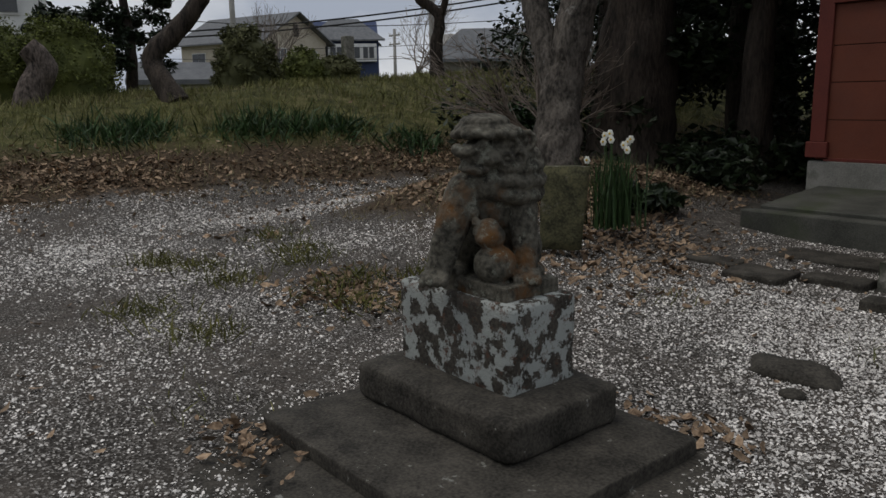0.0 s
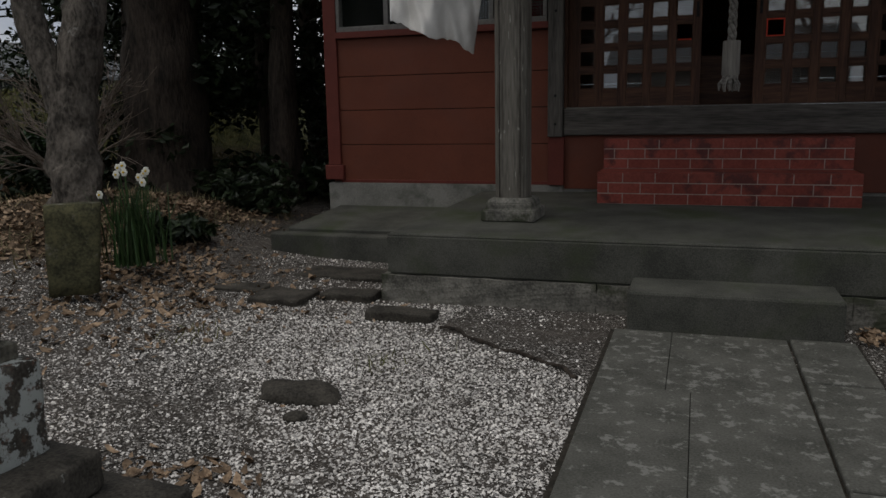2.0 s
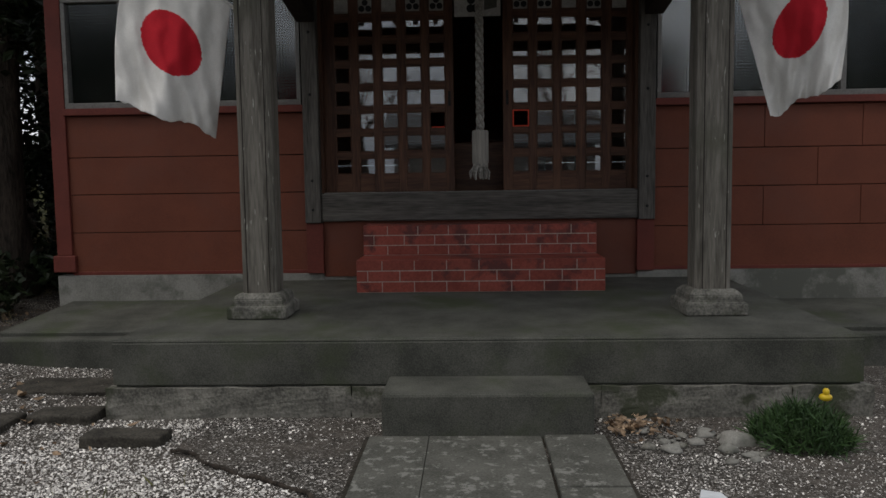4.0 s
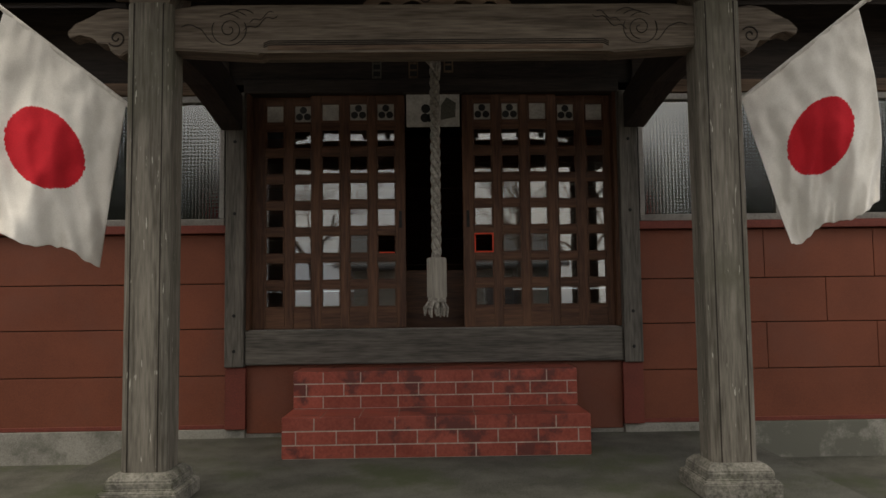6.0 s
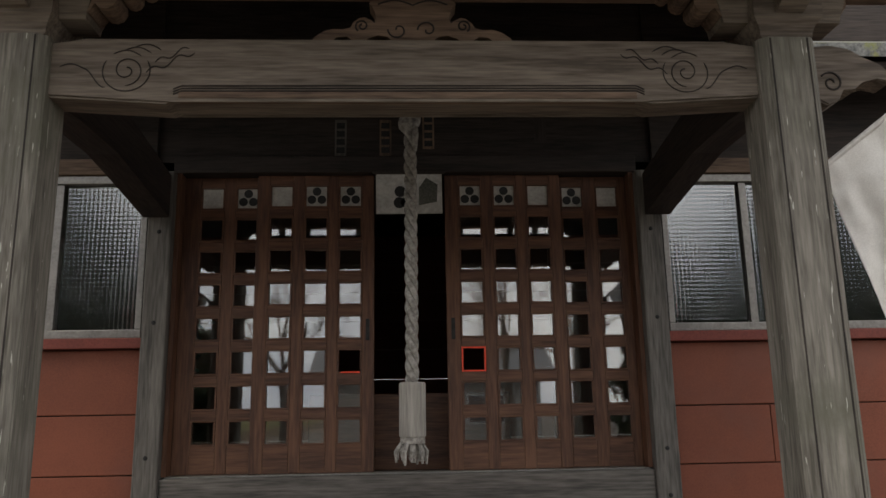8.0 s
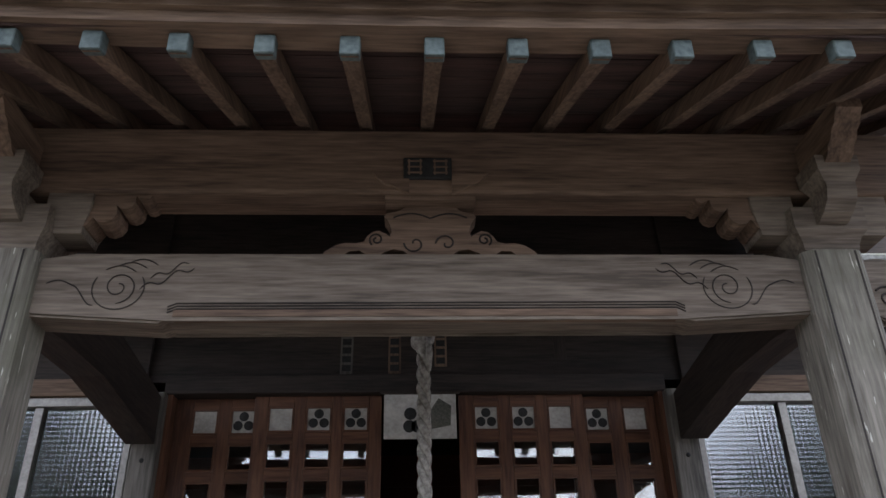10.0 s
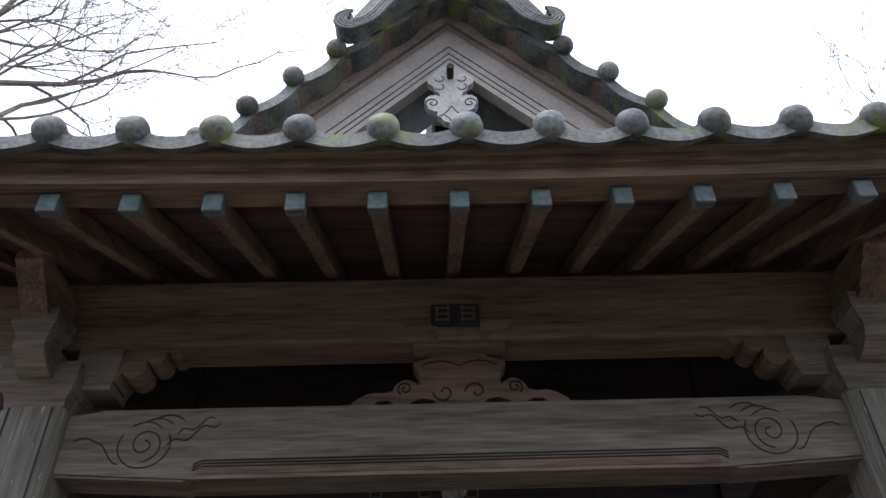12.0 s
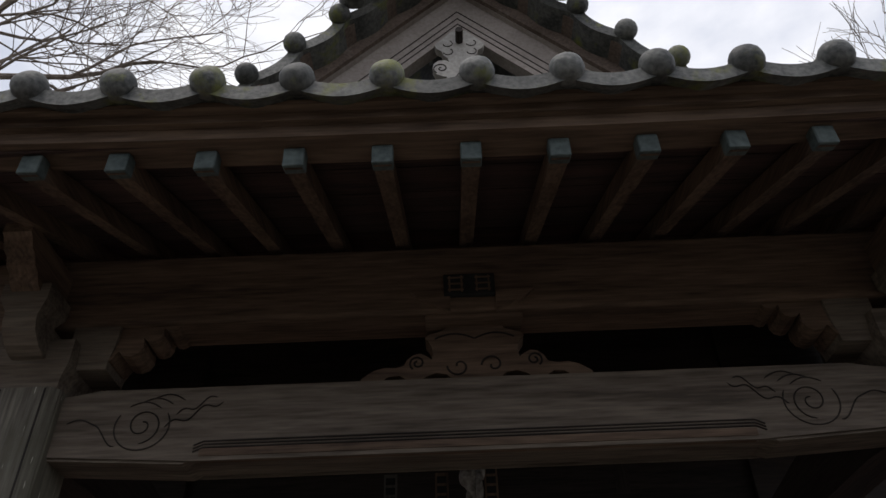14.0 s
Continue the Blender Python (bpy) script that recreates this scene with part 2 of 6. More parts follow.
def leafy(name, low, high, rough=0.6, trans=0.25):
    m = surface(name, low, high, scale=3, rough=rough, bump=0.0)
    n, k = m.node_tree.nodes, m.node_tree.links
    bsdf = n["Principled BSDF"]
    geo = n.new("ShaderNodeNewGeometry")
    hsv = n.new("ShaderNodeHueSaturation")
    mr = n.new("ShaderNodeMapRange")
    mr.inputs["To Min"].default_value, mr.inputs["To Max"].default_value = 0.55, 1.5
    k.new(geo.outputs["Random Per Island"], mr.inputs["Value"])
    k.new(mr.outputs["Result"], hsv.inputs["Value"])
    link = bsdf.inputs["Base Color"].links[0]
    k.new(link.from_socket, hsv.inputs["Color"])
    k.new(hsv.outputs["Color"], bsdf.inputs["Base Color"])
    return m


MAT["evergreen"] = leafy("glossy_evergreen_leaf", (0.008, 0.015, 0.006), (0.026, 0.04, 0.016), rough=0.42)
MAT["hedge"] = leafy("clipped_hedge_leaf", (0.055, 0.07, 0.014), (0.135, 0.15, 0.035), rough=0.7)
MAT["shrub"] = leafy("olive_shrub_leaf", (0.05, 0.055, 0.02), (0.12, 0.12, 0.05), rough=0.7)
MAT["grass"] = leafy("bank_grass_blade", (0.09, 0.1, 0.028), (0.23, 0.215, 0.08), rough=0.7)
MAT["lily"] = leafy("dark_strap_leaf", (0.02, 0.045, 0.015), (0.05, 0.095, 0.03), rough=0.5)
MAT["litter"] = leafy("dead_leaf", (0.09, 0.055, 0.033), (0.42, 0.3, 0.195), rough=0.85)
MAT["chips"] = leafy("white_gravel_chip", (0.52, 0.49, 0.45), (0.85, 0.81, 0.76), rough=0.85)
MAT["chips_dark"] = leafy("grey_gravel_chip", (0.06, 0.054, 0.047), (0.2, 0.185, 0.165), rough=0.9)
MAT["twig"] = surface("bare_twig_bark", (0.13, 0.105, 0.085), (0.27, 0.225, 0.19), scale=10, rough=0.9, bump=0.2)
MAT["petal"] = surface("white_petal", (0.7, 0.7, 0.62), (0.82, 0.82, 0.76), scale=10, rough=0.7, bump=0.0)
MAT["yellow"] = surface("yellow_plastic", (0.62, 0.42, 0.02), (0.75, 0.52, 0.03), scale=10, rough=0.4, bump=0.0)
MAT["china"] = surface("white_broken_tile", (0.6, 0.62, 0.64), (0.74, 0.76, 0.78), scale=10, rough=0.3, bump=0.0)
MAT["mossy"] = surface("mossy_olive_stone", (0.03, 0.03, 0.016), (0.115, 0.108, 0.055), scale=12, rough=0.95, bump=0.8, grain=60, stain=(0.15, 0.14, 0.11), stain_scale=9, stain_at=(0.6, 0.68))


# ---- building helpers ----
def bmnew():
    return bmesh.new()


def world_of(ob):
    v = Vector((0, 0, 0))
    while ob is not None:
        v += ob.location
        ob = ob.parent
    return v


def thing(name, at, label, category, group="", kind=""):
    ob = new(name)
    ob.empty_display_size = 0.1
    ob.location = at
    return tagged(ob, label, category, group, kind)


def finish(name, bm, material, smooth=False):
    bmesh.ops.recalc_face_normals(bm, faces=bm.faces)
    me = bpy.data.meshes.new(name)
    bm.to_mesh(me)
    bm.free()
    for m in material if isinstance(material, (list, tuple)) else (material,):
        me.materials.append(m)
    if smooth:
        me.polygons.foreach_set("use_smooth", [True] * len(me.polygons))
    return me


def part(name, bm, material, parent, label="", smooth=False):
    """Link a bmesh, in world metres, as one mesh object under a thing or a part."""
    me = finish(name, bm, material, smooth)
    me.transform(Matrix.Translation(-world_of(parent)))
    ob = new(name, me)
    ob.parent = parent
    return tagged(ob, label)


def single(name, bm, material, label, category, group="", kind="", smooth=False, at=(0, 0, 0)):
    me = finish(name, bm, material, smooth)
    me.transform(Matrix.Translation(-Vector(at)))
    ob = new(name, me)
    ob.location = at
    return tagged(ob, label, category, group, kind)


def box(bm, x0, x1, y0, y1, z0, z1, bevel=0.0, m=None):
    vs = [bm.verts.new((x, y, z)) for x in (x0, x1) for y in (y0, y1) for z in (z0, z1)]
    fs = [bm.faces.new([vs[i] for i in q]) for q in ((0, 1, 3, 2), (4, 6, 7, 5), (0, 4, 5, 1), (2, 3, 7, 6), (0, 2, 6, 4), (1, 5, 7, 3))]
    if m is not None:
        for v in vs:
            v.co = m @ v.co
    if bevel:
        es = {e for f in fs for e in f.edges}
        bmesh.ops.bevel(bm, geom=list(es), offset=bevel, segments=2, affect="EDGES", profile=0.5)
    return bm


def boxed(*a, **k):
    return box(bmnew(), *a, **k)


def prism(bm, outline, axis, a, b):
    """Extrude a 2D outline: axis x takes (y, z), y takes (x, z), z takes (x, y)."""
    def at(p, q):
        u, w = p
        return {"x": (q, u, w), "y": (u, q, w), "z": (u, w, q)}[axis]
    r0 = [bm.verts.new(at(p, a)) for p in outline]
    r1 = [bm.verts.new(at(p, b)) for p in outline]
    n = len(outline)
    bm.faces.new(r0)
    bm.faces.new(list(reversed(r1)))
    for i in range(n):
        bm.faces.new((r0[i], r1[i], r1[(i + 1) % n], r0[(i + 1) % n]))
    return bm


def tube(bm, path, radii, seg=10, cap=True):
    """A round tube along a path of points with a radius at each."""
    pts = [Vector(p) for p in path]
    rings = []
    side = None
    for i, p in enumerate(pts):
        d = (pts[min(i + 1, len(pts) - 1)] - pts[max(i - 1, 0)]).normalized()
        if side is None:
            side = d.orthogonal().normalized()
        side = (side - d * side.dot(d)).normalized()
        up = d.cross(side)
        r = radii[i] if isinstance(radii, (list, tuple)) else radii
        rings.append([bm.verts.new(p + (side * math.cos(2 * math.pi * j / seg) + up * math.sin(2 * math.pi * j / seg)) * r) for j in range(seg)])
    for a, b in zip(rings, rings[1:]):
        for j in range(seg):
            bm.faces.new((a[j], a[(j + 1) % seg], b[(j + 1) % seg], b[j]))
    if cap:
        bm.faces.new(rings[0])
        bm.faces.new(list(reversed(rings[-1])))
    return bm


def ball(bm, c, r, u=12, v=8, m=None):
    mat = Matrix.Translation(c) @ Matrix.Diagonal((*((r, r, r) if isinstance(r, (int, float)) else r), 1))
    bmesh.ops.create_uvsphere(bm, u_segments=u, v_segments=v, radius=1.0, matrix=(m @ mat) if m is not None else mat)
    return bm


def rough_up(bm, amount, scale, seed=0.0):
    for v in bm.verts:
        n = noise.noise_vector(v.co * scale + Vector((seed, seed * 2, 0)))
        v.co += n * amount
    return bm


def spiral(cx, cz, r0, r1, turns, start, y, steps=28, hand=1):
    pts = []
    for i in range(steps + 1):
        f = i / steps
        a = start + hand * turns * 2 * math.pi * f
        r = r0 + (r1 - r0) * f
        pts.append((cx + r * math.cos(a), y, cz + r * math.sin(a)))
    return pts


def smooth01(v):
    v = max(0.0, min(1.0, v))
    return v * v * (3 - 2 * v)


# ---- the ground: one sheet, with the bank and the mound round the trees ----
def ground_z(x, y):
    d = math.hypot(x, y)
    bank = smooth01((-x - 6.6 - 0.35 * math.sin(y * 0.7)) / 6.0) * (1.0 + 0.055 * max(0.0, min(y, 16.0)))
    mound = 0.5 * math.exp(-(((x + 5.6) / 1.5) ** 2 + ((y - 5.9) / 2.0) ** 2))
    wood_rise = 0.5 * smooth01((-x - 3.2) / 3.0) * smooth01((y - 6.0) / 5.0)
    dip = -0.035 * math.exp(-(((x + 2.2) / 1.2) ** 2 + ((y - 1.7) / 1.2) ** 2))
    lumps = 0.012 * noise.noise(Vector((x * 1.3, y * 1.3, 0))) if d < 18 else 0.0
    if bank > 0.2 and d < 22:
        lumps += min(1.0, bank) * (0.07 * noise.noise(Vector((x * 0.9, y * 0.9, 5))) + 0.035 * noise.noise(Vector((x * 2.6, y * 2.6, 2))))
    return max(bank, mound, wood_rise) + dip + lumps


def axis_steps(lo, hi, near_lo, near_hi, fine, coarse):
    vals, v = [], lo
    while v < hi:
        vals.append(v)
        inside = near_lo <= v < near_hi
        far = max(near_lo - v, v - near_hi, 0)
        v += fine if inside else max(fine, min(coarse, far * 0.35 + fine))
        if vals[-1] < near_lo < v:
            v = near_lo
    vals.append(hi)
    return vals


gx = axis_steps(-900, 900, -16, 6, 0.2, 150)
gy = axis_steps(-900, 900, -4, 12, 0.2, 150)
gb = bmnew()
gv = [[gb.verts.new((x, y, ground_z(x, y))) for x in gx] for y in gy]
for r0, r1 in zip(gv, gv[1:]):
    for i in range(len(gx) - 1):
        gb.faces.new((r0[i], r0[i + 1], r1[i + 1], r1[i]))


def ground_material():
    m = bpy.data.materials.new("gravel_soil_and_turf")
    m.use_nodes = True
    n, k = m.node_tree.nodes, m.node_tree.links
    bsdf = n["Principled BSDF"]
    co = n.new("ShaderNodeTexCoord")

    def noise_tex(scale, detail=6.0, rough=0.6):
        t = n.new("ShaderNodeTexNoise")
        t.inputs["Scale"].default_value, t.inputs["Detail"].default_value, t.inputs["Roughness"].default_value = scale, detail, rough
        k.new(co.outputs["Object"], t.inputs["Vector"])
        return t.outputs["Fac"]

    def mixed(fac, a, b):
        x = n.new("ShaderNodeMixRGB")
        k.new(fac, x.inputs["Fac"])
        for s, c in (("Color1", a), ("Color2", b)):
            if isinstance(c, tuple):
                x.inputs[s].default_value = (*c, 1)
            else:
                k.new(c, x.inputs[s])
        return x.outputs["Color"]

    def ramped(src, pairs):
        r = ramp(n, pairs)
        k.new(src, r.inputs["Fac"])
        return r.outputs["Color"]

    soil = ramped(noise_tex(9), [(0.3, (0.06, 0.051, 0.043)), (0.7, (0.155, 0.134, 0.114))])
    vor = n.new("ShaderNodeTexVoronoi")
    vor.inputs["Scale"].default_value = 130.0
    k.new(co.outputs["Object"], vor.inputs["Vector"])
    chip = n.new("ShaderNodeSeparateColor")
    k.new(vor.outputs["Color"], chip.inputs["Color"])
    chips = ramped(chip.outputs["Red"], [(0.35, (0.04, 0.035, 0.03)), (0.7, (0.105, 0.096, 0.085)), (0.9, (0.3, 0.28, 0.255)), (1.0, (0.55, 0.52, 0.48))])
    patch = ramped(noise_tex(0.9, 8.0, 0.7), [(0.44, (1, 1, 1)), (0.6, (0.25, 0.25, 0.25))])
    gravel = mixed(patch, soil, chips)
    turf = ramped(noise_tex(4.0, 10.0, 0.75), [(0.38, (0.03, 0.034, 0.012)), (0.52, (0.1, 0.1, 0.036)), (0.66, (0.2, 0.175, 0.085))])
    litter = ramped(noise_tex(22.0, 8.0, 0.7), [(0.4, (0.03, 0.022, 0.015)), (0.62, (0.13, 0.09, 0.055))])
    sep = n.new("ShaderNodeSeparateXYZ")
    k.new(co.outputs["Object"], sep.inputs["Vector"])
    wob = n.new("ShaderNodeMath")
    wob.operation = "MULTIPLY_ADD"
    wob.inputs[1].default_value = 0.5
    k.new(noise_tex(1.4), wob.inputs[0])
    k.new(sep.outputs["Z"], wob.inputs[2])
    f1 = ramped(wob.outputs[0], [(0.38, (0, 0, 0)), (0.5, (1, 1, 1))])
    f2 = ramped(wob.outputs[0], [(0.72, (0, 0, 0)), (0.95, (1, 1, 1))])
    base = mixed(f2, mixed(f1, gravel, litter), turf)
    k.new(base, bsdf.inputs["Base Color"])
    bsdf.inputs["Roughness"].default_value = 0.95
    bsdf.inputs["Specular IOR Level"].default_value = 0.15
    bp = n.new("ShaderNodeBump")
    bp.inputs["Strength"].default_value, bp.inputs["Distance"].default_value = 0.8, 0.01
    k.new(vor.outputs["Distance"], bp.inputs["Height"])
    k.new(bp.outputs["Normal"], bsdf.inputs["Normal"])
    return m


MAT["ground"] = ground_material()
ground = single("ground", gb, MAT["ground"], "grey gravel yard rising to a grassy bank", "ground", kind="structure", smooth=True)

# ---- porch platform, apron, step ----
WALL_Y = 7.04
platform = thing("pavement_platform", (0, 5.8, 0.0), "grey mossy concrete porch platform on hewn stone", "platform", kind="structure")
bm = bmnew()
prism(bm, [(4.745, 0.172), (4.745, 0.42), (4.755, 0.432), (7.05, 0.472), (7.05, 0.172)], "x", -2.03, 2.0)
bmesh.ops.bevel(bm, geom=[e for e in bm.edges if e.calc_length() > 1.5], offset=0.012, segments=2, affect="EDGES")
part("slab", bm, MAT["concrete"], platform, "damp grey concrete slab")
xs = [-2.07, -0.72, 0.62, 1.62, 2.04]
for a, b in zip(xs, xs[1:]):
    bm = boxed(a + 0.001, b - 0.001, 4.725 + random.uniform(-0.006, 0.006), 5.2, -0.12, 0.168)
    bmesh.ops.subdivide_edges(bm, edges=list(bm.edges), cuts=9, use_grid_fill=True)
    rough_up(bm, 0.012, 12.0, a)
    part("hewn_stone", bm, MAT["stone"], platform, "rough hewn grey stone")
part("core", boxed(-1.98, 1.96, 5.1, 7.03, -0.1, 0.17), MAT["stone"], platform)
for side, name in ((-1, "left"), (1, "right")):
    x0, x1 = (-3.45, -2.04) if side < 0 else (2.01, 3.75)
    apron = thing("pavement_apron", ((x0 + x1) / 2, 6.5, 0), "low concrete apron beside the porch, dark and worn", "pavement", kind="structure")
    zw = 0.315 if side < 0 else 0.285
    bm = prism(bmnew(), [(6.0, -0.1), (6.0, 0.235), (6.012, 0.246), (7.05, zw), (7.05, -0.1)], "x", x0, x1)
    part("slab", bm, MAT["concrete"], apron, "dark worn concrete slab")
    part("kerb", boxed(x0 - 0.1, x1, 5.86, 5.99, -0.1, 0.215, bevel=0.015), MAT["concrete"], apron)
single("step_block", boxed(-0.515, 0.53, 4.37, 4.738, -0.05, 0.23, bevel=0.016), MAT["concrete"], "single dark concrete step before the porch platform", "step", kind="structure", at=(0, 4.55, 0))

# ---- the flagstone path ----
path = thing("pavement_path", (0, 1.0, 0.0), "worn grey flagstone path with pale lichen spots", "path", kind="structure")
part("bed", boxed(-0.6, 0.6, -9.0, 4.4, -0.08, 0.006), MAT["paving_joint"], path)
cuts_l = [-9.0, -7.9, -6.6, -5.5, -4.3, -3.1, -2.0, -0.9, 0.3, 1.35, 2.45, 3.48, 4.362]
cuts_r = [-9.0, -8.2, -7.2, -6.1, -5.1, -4.0, -2.8, -1.7, -0.4, 0.7, 1.8, 2.75, 3.72, 4.362]
for a, b in zip(cuts_l, cuts_l[1:]):
    z = 0.026 + random.uniform(-0.004, 0.004)
    split = -0.28 if int(b * 10) % 2 else -0.18
    for xa, xb in ((-0.575, split), (split, 0.268)):
        part("flagstone", boxed(xa + 0.0012, xb - 0.0012, a + 0.0015, b - 0.0015, -0.05, z, bevel=0.003), MAT["paving"], path)
for a, b in zip(cuts_r, cuts_r[1:]):
    part("flagstone", boxed(0.281, 0.575, a + 0.006, b - 0.006, -0.05, 0.028 + random.uniform(-0.006, 0.006), bevel=0.008), MAT["paving"], path)

# ---- building shell ----
HALF = 3.56
front = thing("wall_front", (0, WALL_Y, 0.3), "red painted board wall on a pale concrete foundation", "wall", kind="structure")
for x0, x1 in ((-HALF, -1.3), (1.3, HALF)):
    part("foundation", boxed(x0 - 0.01 if x0 < 0 else x0, x1 + (0.01 if x1 > 2 else 0), WALL_Y - 0.02, WALL_Y + 0.2, 0.0, 0.53, bevel=0.006), MAT["foundation"], front, "pale stained concrete")
part("foundation", boxed(-1.3, 1.3, WALL_Y, WALL_Y + 0.2, 0.0, 0.5), MAT["foundation"], front)
edges = [0.53, 0.89, 1.21, 1.52, 1.865]
for side in (-1, 1):
    for r, (z0, z1) in enumerate(zip(edges, edges[1:])):
        cut = [1.43, HALF - 0.12] if side < 0 else ([1.43, 2.32, 3.1, HALF - 0.12] if r % 2 else [1.43, 1.98, 2.75, HALF - 0.12])
        if r == 0 and side > 0:
            cut = [1.43, HALF - 0.12]
        for a, b in zip(cut, cut[1:]):
            x0, x1 = (a, b) if side > 0 else (-b, -a)
            part("board", boxed(x0 + 0.002, x1 - 0.002, WALL_Y, WALL_Y + 0.04, z0 + 0.003, z1 - 0.003, bevel=0.003), MAT["red"], front)
    bm = boxed(-HALF if side < 0 else HALF - 0.13, -HALF + 0.13 if side < 0 else HALF, WALL_Y - 0.03, WALL_Y + 0.1, 0.7, 3.3, bevel=0.006)
    part("corner_trim", bm, MAT["red_trim"], front, "dark red corner board")
    a, b = (-HALF - 0.03, -HALF + 0.16) if side < 0 else (HALF - 0.16, HALF + 0.03)
    part("corner_foot", boxed(a, b, WALL_Y - 0.045, WALL_Y + 0.1, 0.56, 0.7, bevel=0.008), MAT["red_trim"], front)
    a, b = sorted((side * 1.43, side * (HALF - 0.12)))
    part("sill_rail", boxed(a, b, WALL_Y - 0.045, WALL_Y + 0.04, 1.868, 1.925, bevel=0.005), MAT["red_trim"], front)
    part("base_rail", boxed(a, b, WALL_Y - 0.012, WALL_Y + 0.03, 0.532, 0.56, bevel=0.003), MAT["red_trim"], front)
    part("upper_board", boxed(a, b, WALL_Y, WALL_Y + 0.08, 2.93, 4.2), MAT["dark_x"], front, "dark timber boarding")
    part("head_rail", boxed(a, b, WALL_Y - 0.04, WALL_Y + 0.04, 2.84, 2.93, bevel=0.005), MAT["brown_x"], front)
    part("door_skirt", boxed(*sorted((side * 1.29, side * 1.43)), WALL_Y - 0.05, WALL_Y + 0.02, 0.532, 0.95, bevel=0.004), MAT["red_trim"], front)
    # unseen board added so no light shows through the seams
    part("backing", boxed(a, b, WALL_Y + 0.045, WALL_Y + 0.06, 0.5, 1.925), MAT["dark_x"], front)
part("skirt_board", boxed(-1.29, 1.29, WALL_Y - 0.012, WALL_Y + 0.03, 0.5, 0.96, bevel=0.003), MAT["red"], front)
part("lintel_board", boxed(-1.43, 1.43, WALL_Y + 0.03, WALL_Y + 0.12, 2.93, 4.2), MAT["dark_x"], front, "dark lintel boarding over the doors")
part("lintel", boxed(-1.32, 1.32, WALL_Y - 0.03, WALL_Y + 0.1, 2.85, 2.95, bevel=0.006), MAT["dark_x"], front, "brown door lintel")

for name, x0, x1, y0, y1 in (("wall_west", -HALF, -HALF + 0.12, WALL_Y + 0.1, 12.0), ("wall_east", HALF - 0.12, HALF, WALL_Y + 0.1, 12.0), ("wall_back", -HALF + 0.12, HALF - 0.12, 11.88, 12.0)):
    w = thing(name, ((x0 + x1) / 2, (y0 + y1) / 2, 0), "red painted board side wall of the hall", "wall", kind="structure")
    part("foundation", boxed(x0, x1, y0, y1, 0, 0.53), MAT["foundation"], w)
    for r in range(10):
        part("board", boxed(x0, x1, y0, y1, 0.533 + 0.34 * r, 0.527 + 0.34 * (r + 1)), MAT["red"], w)
single("floor", boxed(-HALF + 0.12, HALF - 0.12, WALL_Y + 0.21, 11.88, 1.0, 1.18), MAT["brown_x"], "dark timber floor inside the hall", "floor", kind="structure", at=(0, 9, 1.1))
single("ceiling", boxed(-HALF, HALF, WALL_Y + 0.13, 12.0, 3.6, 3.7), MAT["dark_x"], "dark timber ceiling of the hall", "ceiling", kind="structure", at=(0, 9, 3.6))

# windows with rippled glass
for side in (-1, 1):
    win = thing("window_1" if side < 0 else "window_2", (side * 2.45, WALL_Y, 1.93), "aluminium sliding window with rippled grey glass", "window", kind="structure")
    a, b = sorted((side * 1.45, side * (HALF - 0.13)))
    for nm, q in (("frame_bottom", (a, b, 1.926, 1.972)), ("frame_top", (a, b, 2.79, 2.838)), ("frame_side", (a, a + 0.035, 1.973, 2.789)), ("frame_side", (b - 0.035, b, 1.973, 2.789))):
        part(nm, boxed(q[0], q[1], WALL_Y - 0.02, WALL_Y + 0.06, q[2], q[3], bevel=0.004), MAT["alu"], win)
    n = 4
    for i in range(1, n):
        x = a + (b - a) * i / n
        part("stile", boxed(x - 0.022, x + 0.022, WALL_Y - 0.005, WALL_Y + 0.05, 1.973, 2.789, bevel=0.003), MAT["alu"], win)
    for i in range(n):
        x0, x1 = a + (b - a) * i / n, a + (b - a) * (i + 1) / n
        pane = part("pane", boxed(x0 + 0.024, x1 - 0.024, WALL_Y + 0.018, WALL_Y + 0.024, 1.974, 2.788), MAT["ripple"], win, "rippled glass pane")
        pane.visible_shadow = False
    # added sheet; its black stands for the unlit room behind the panes
    part("blind", boxed(a, b, WALL_Y + 0.12, WALL_Y + 0.13, 1.93, 2.84), MAT["black"], win, "black sheet added behind the glass for the unlit room")

# ---- door opening and the four lattice leaves ----
dframe = thing("door_frame", (0, WALL_Y, 0.95), "weathered grey timber door frame", "door frame", kind="structure")
for side in (-1, 1):
    a, b = sorted((side * 1.3, side * 1.43))
    part("jamb", boxed(a, b, WALL_Y - 0.075, WALL_Y + 0.09, 0.951, 2.849, bevel=0.008), MAT["frame_z"], dframe)
    for z in (1.06, 1.3, 2.0, 2.5):
        bm = bmnew()
        ball(bm, (side * 1.365, WALL_Y - 0.076, z), (0.012, 0.006, 0.012), 8, 6)
        part("peg", bm, MAT["ink"], dframe)
part("sill", boxed(-1.298, 1.298, WALL_Y - 0.055, WALL_Y + 0.11, 0.962, 1.192, bevel=0.01), MAT["frame_x"], dframe, "broad weathered grey sill beam")
part("track", boxed(-1.28, 1.28, WALL_Y - 0.02, WALL_Y + 0.1, 1.193, 1.2), MAT["alu"], dframe, "pale metal door track")
part("inner_stile", boxed(-1.298, -1.275, WALL_Y - 0.02, WALL_Y + 0.09, 1.2, 2.849), MAT["door_z"], dframe)
part("inner_stile", boxed(1.275, 1.298, WALL_Y - 0.02, WALL_Y + 0.09, 1.2, 2.849), MAT["door_z"], dframe)

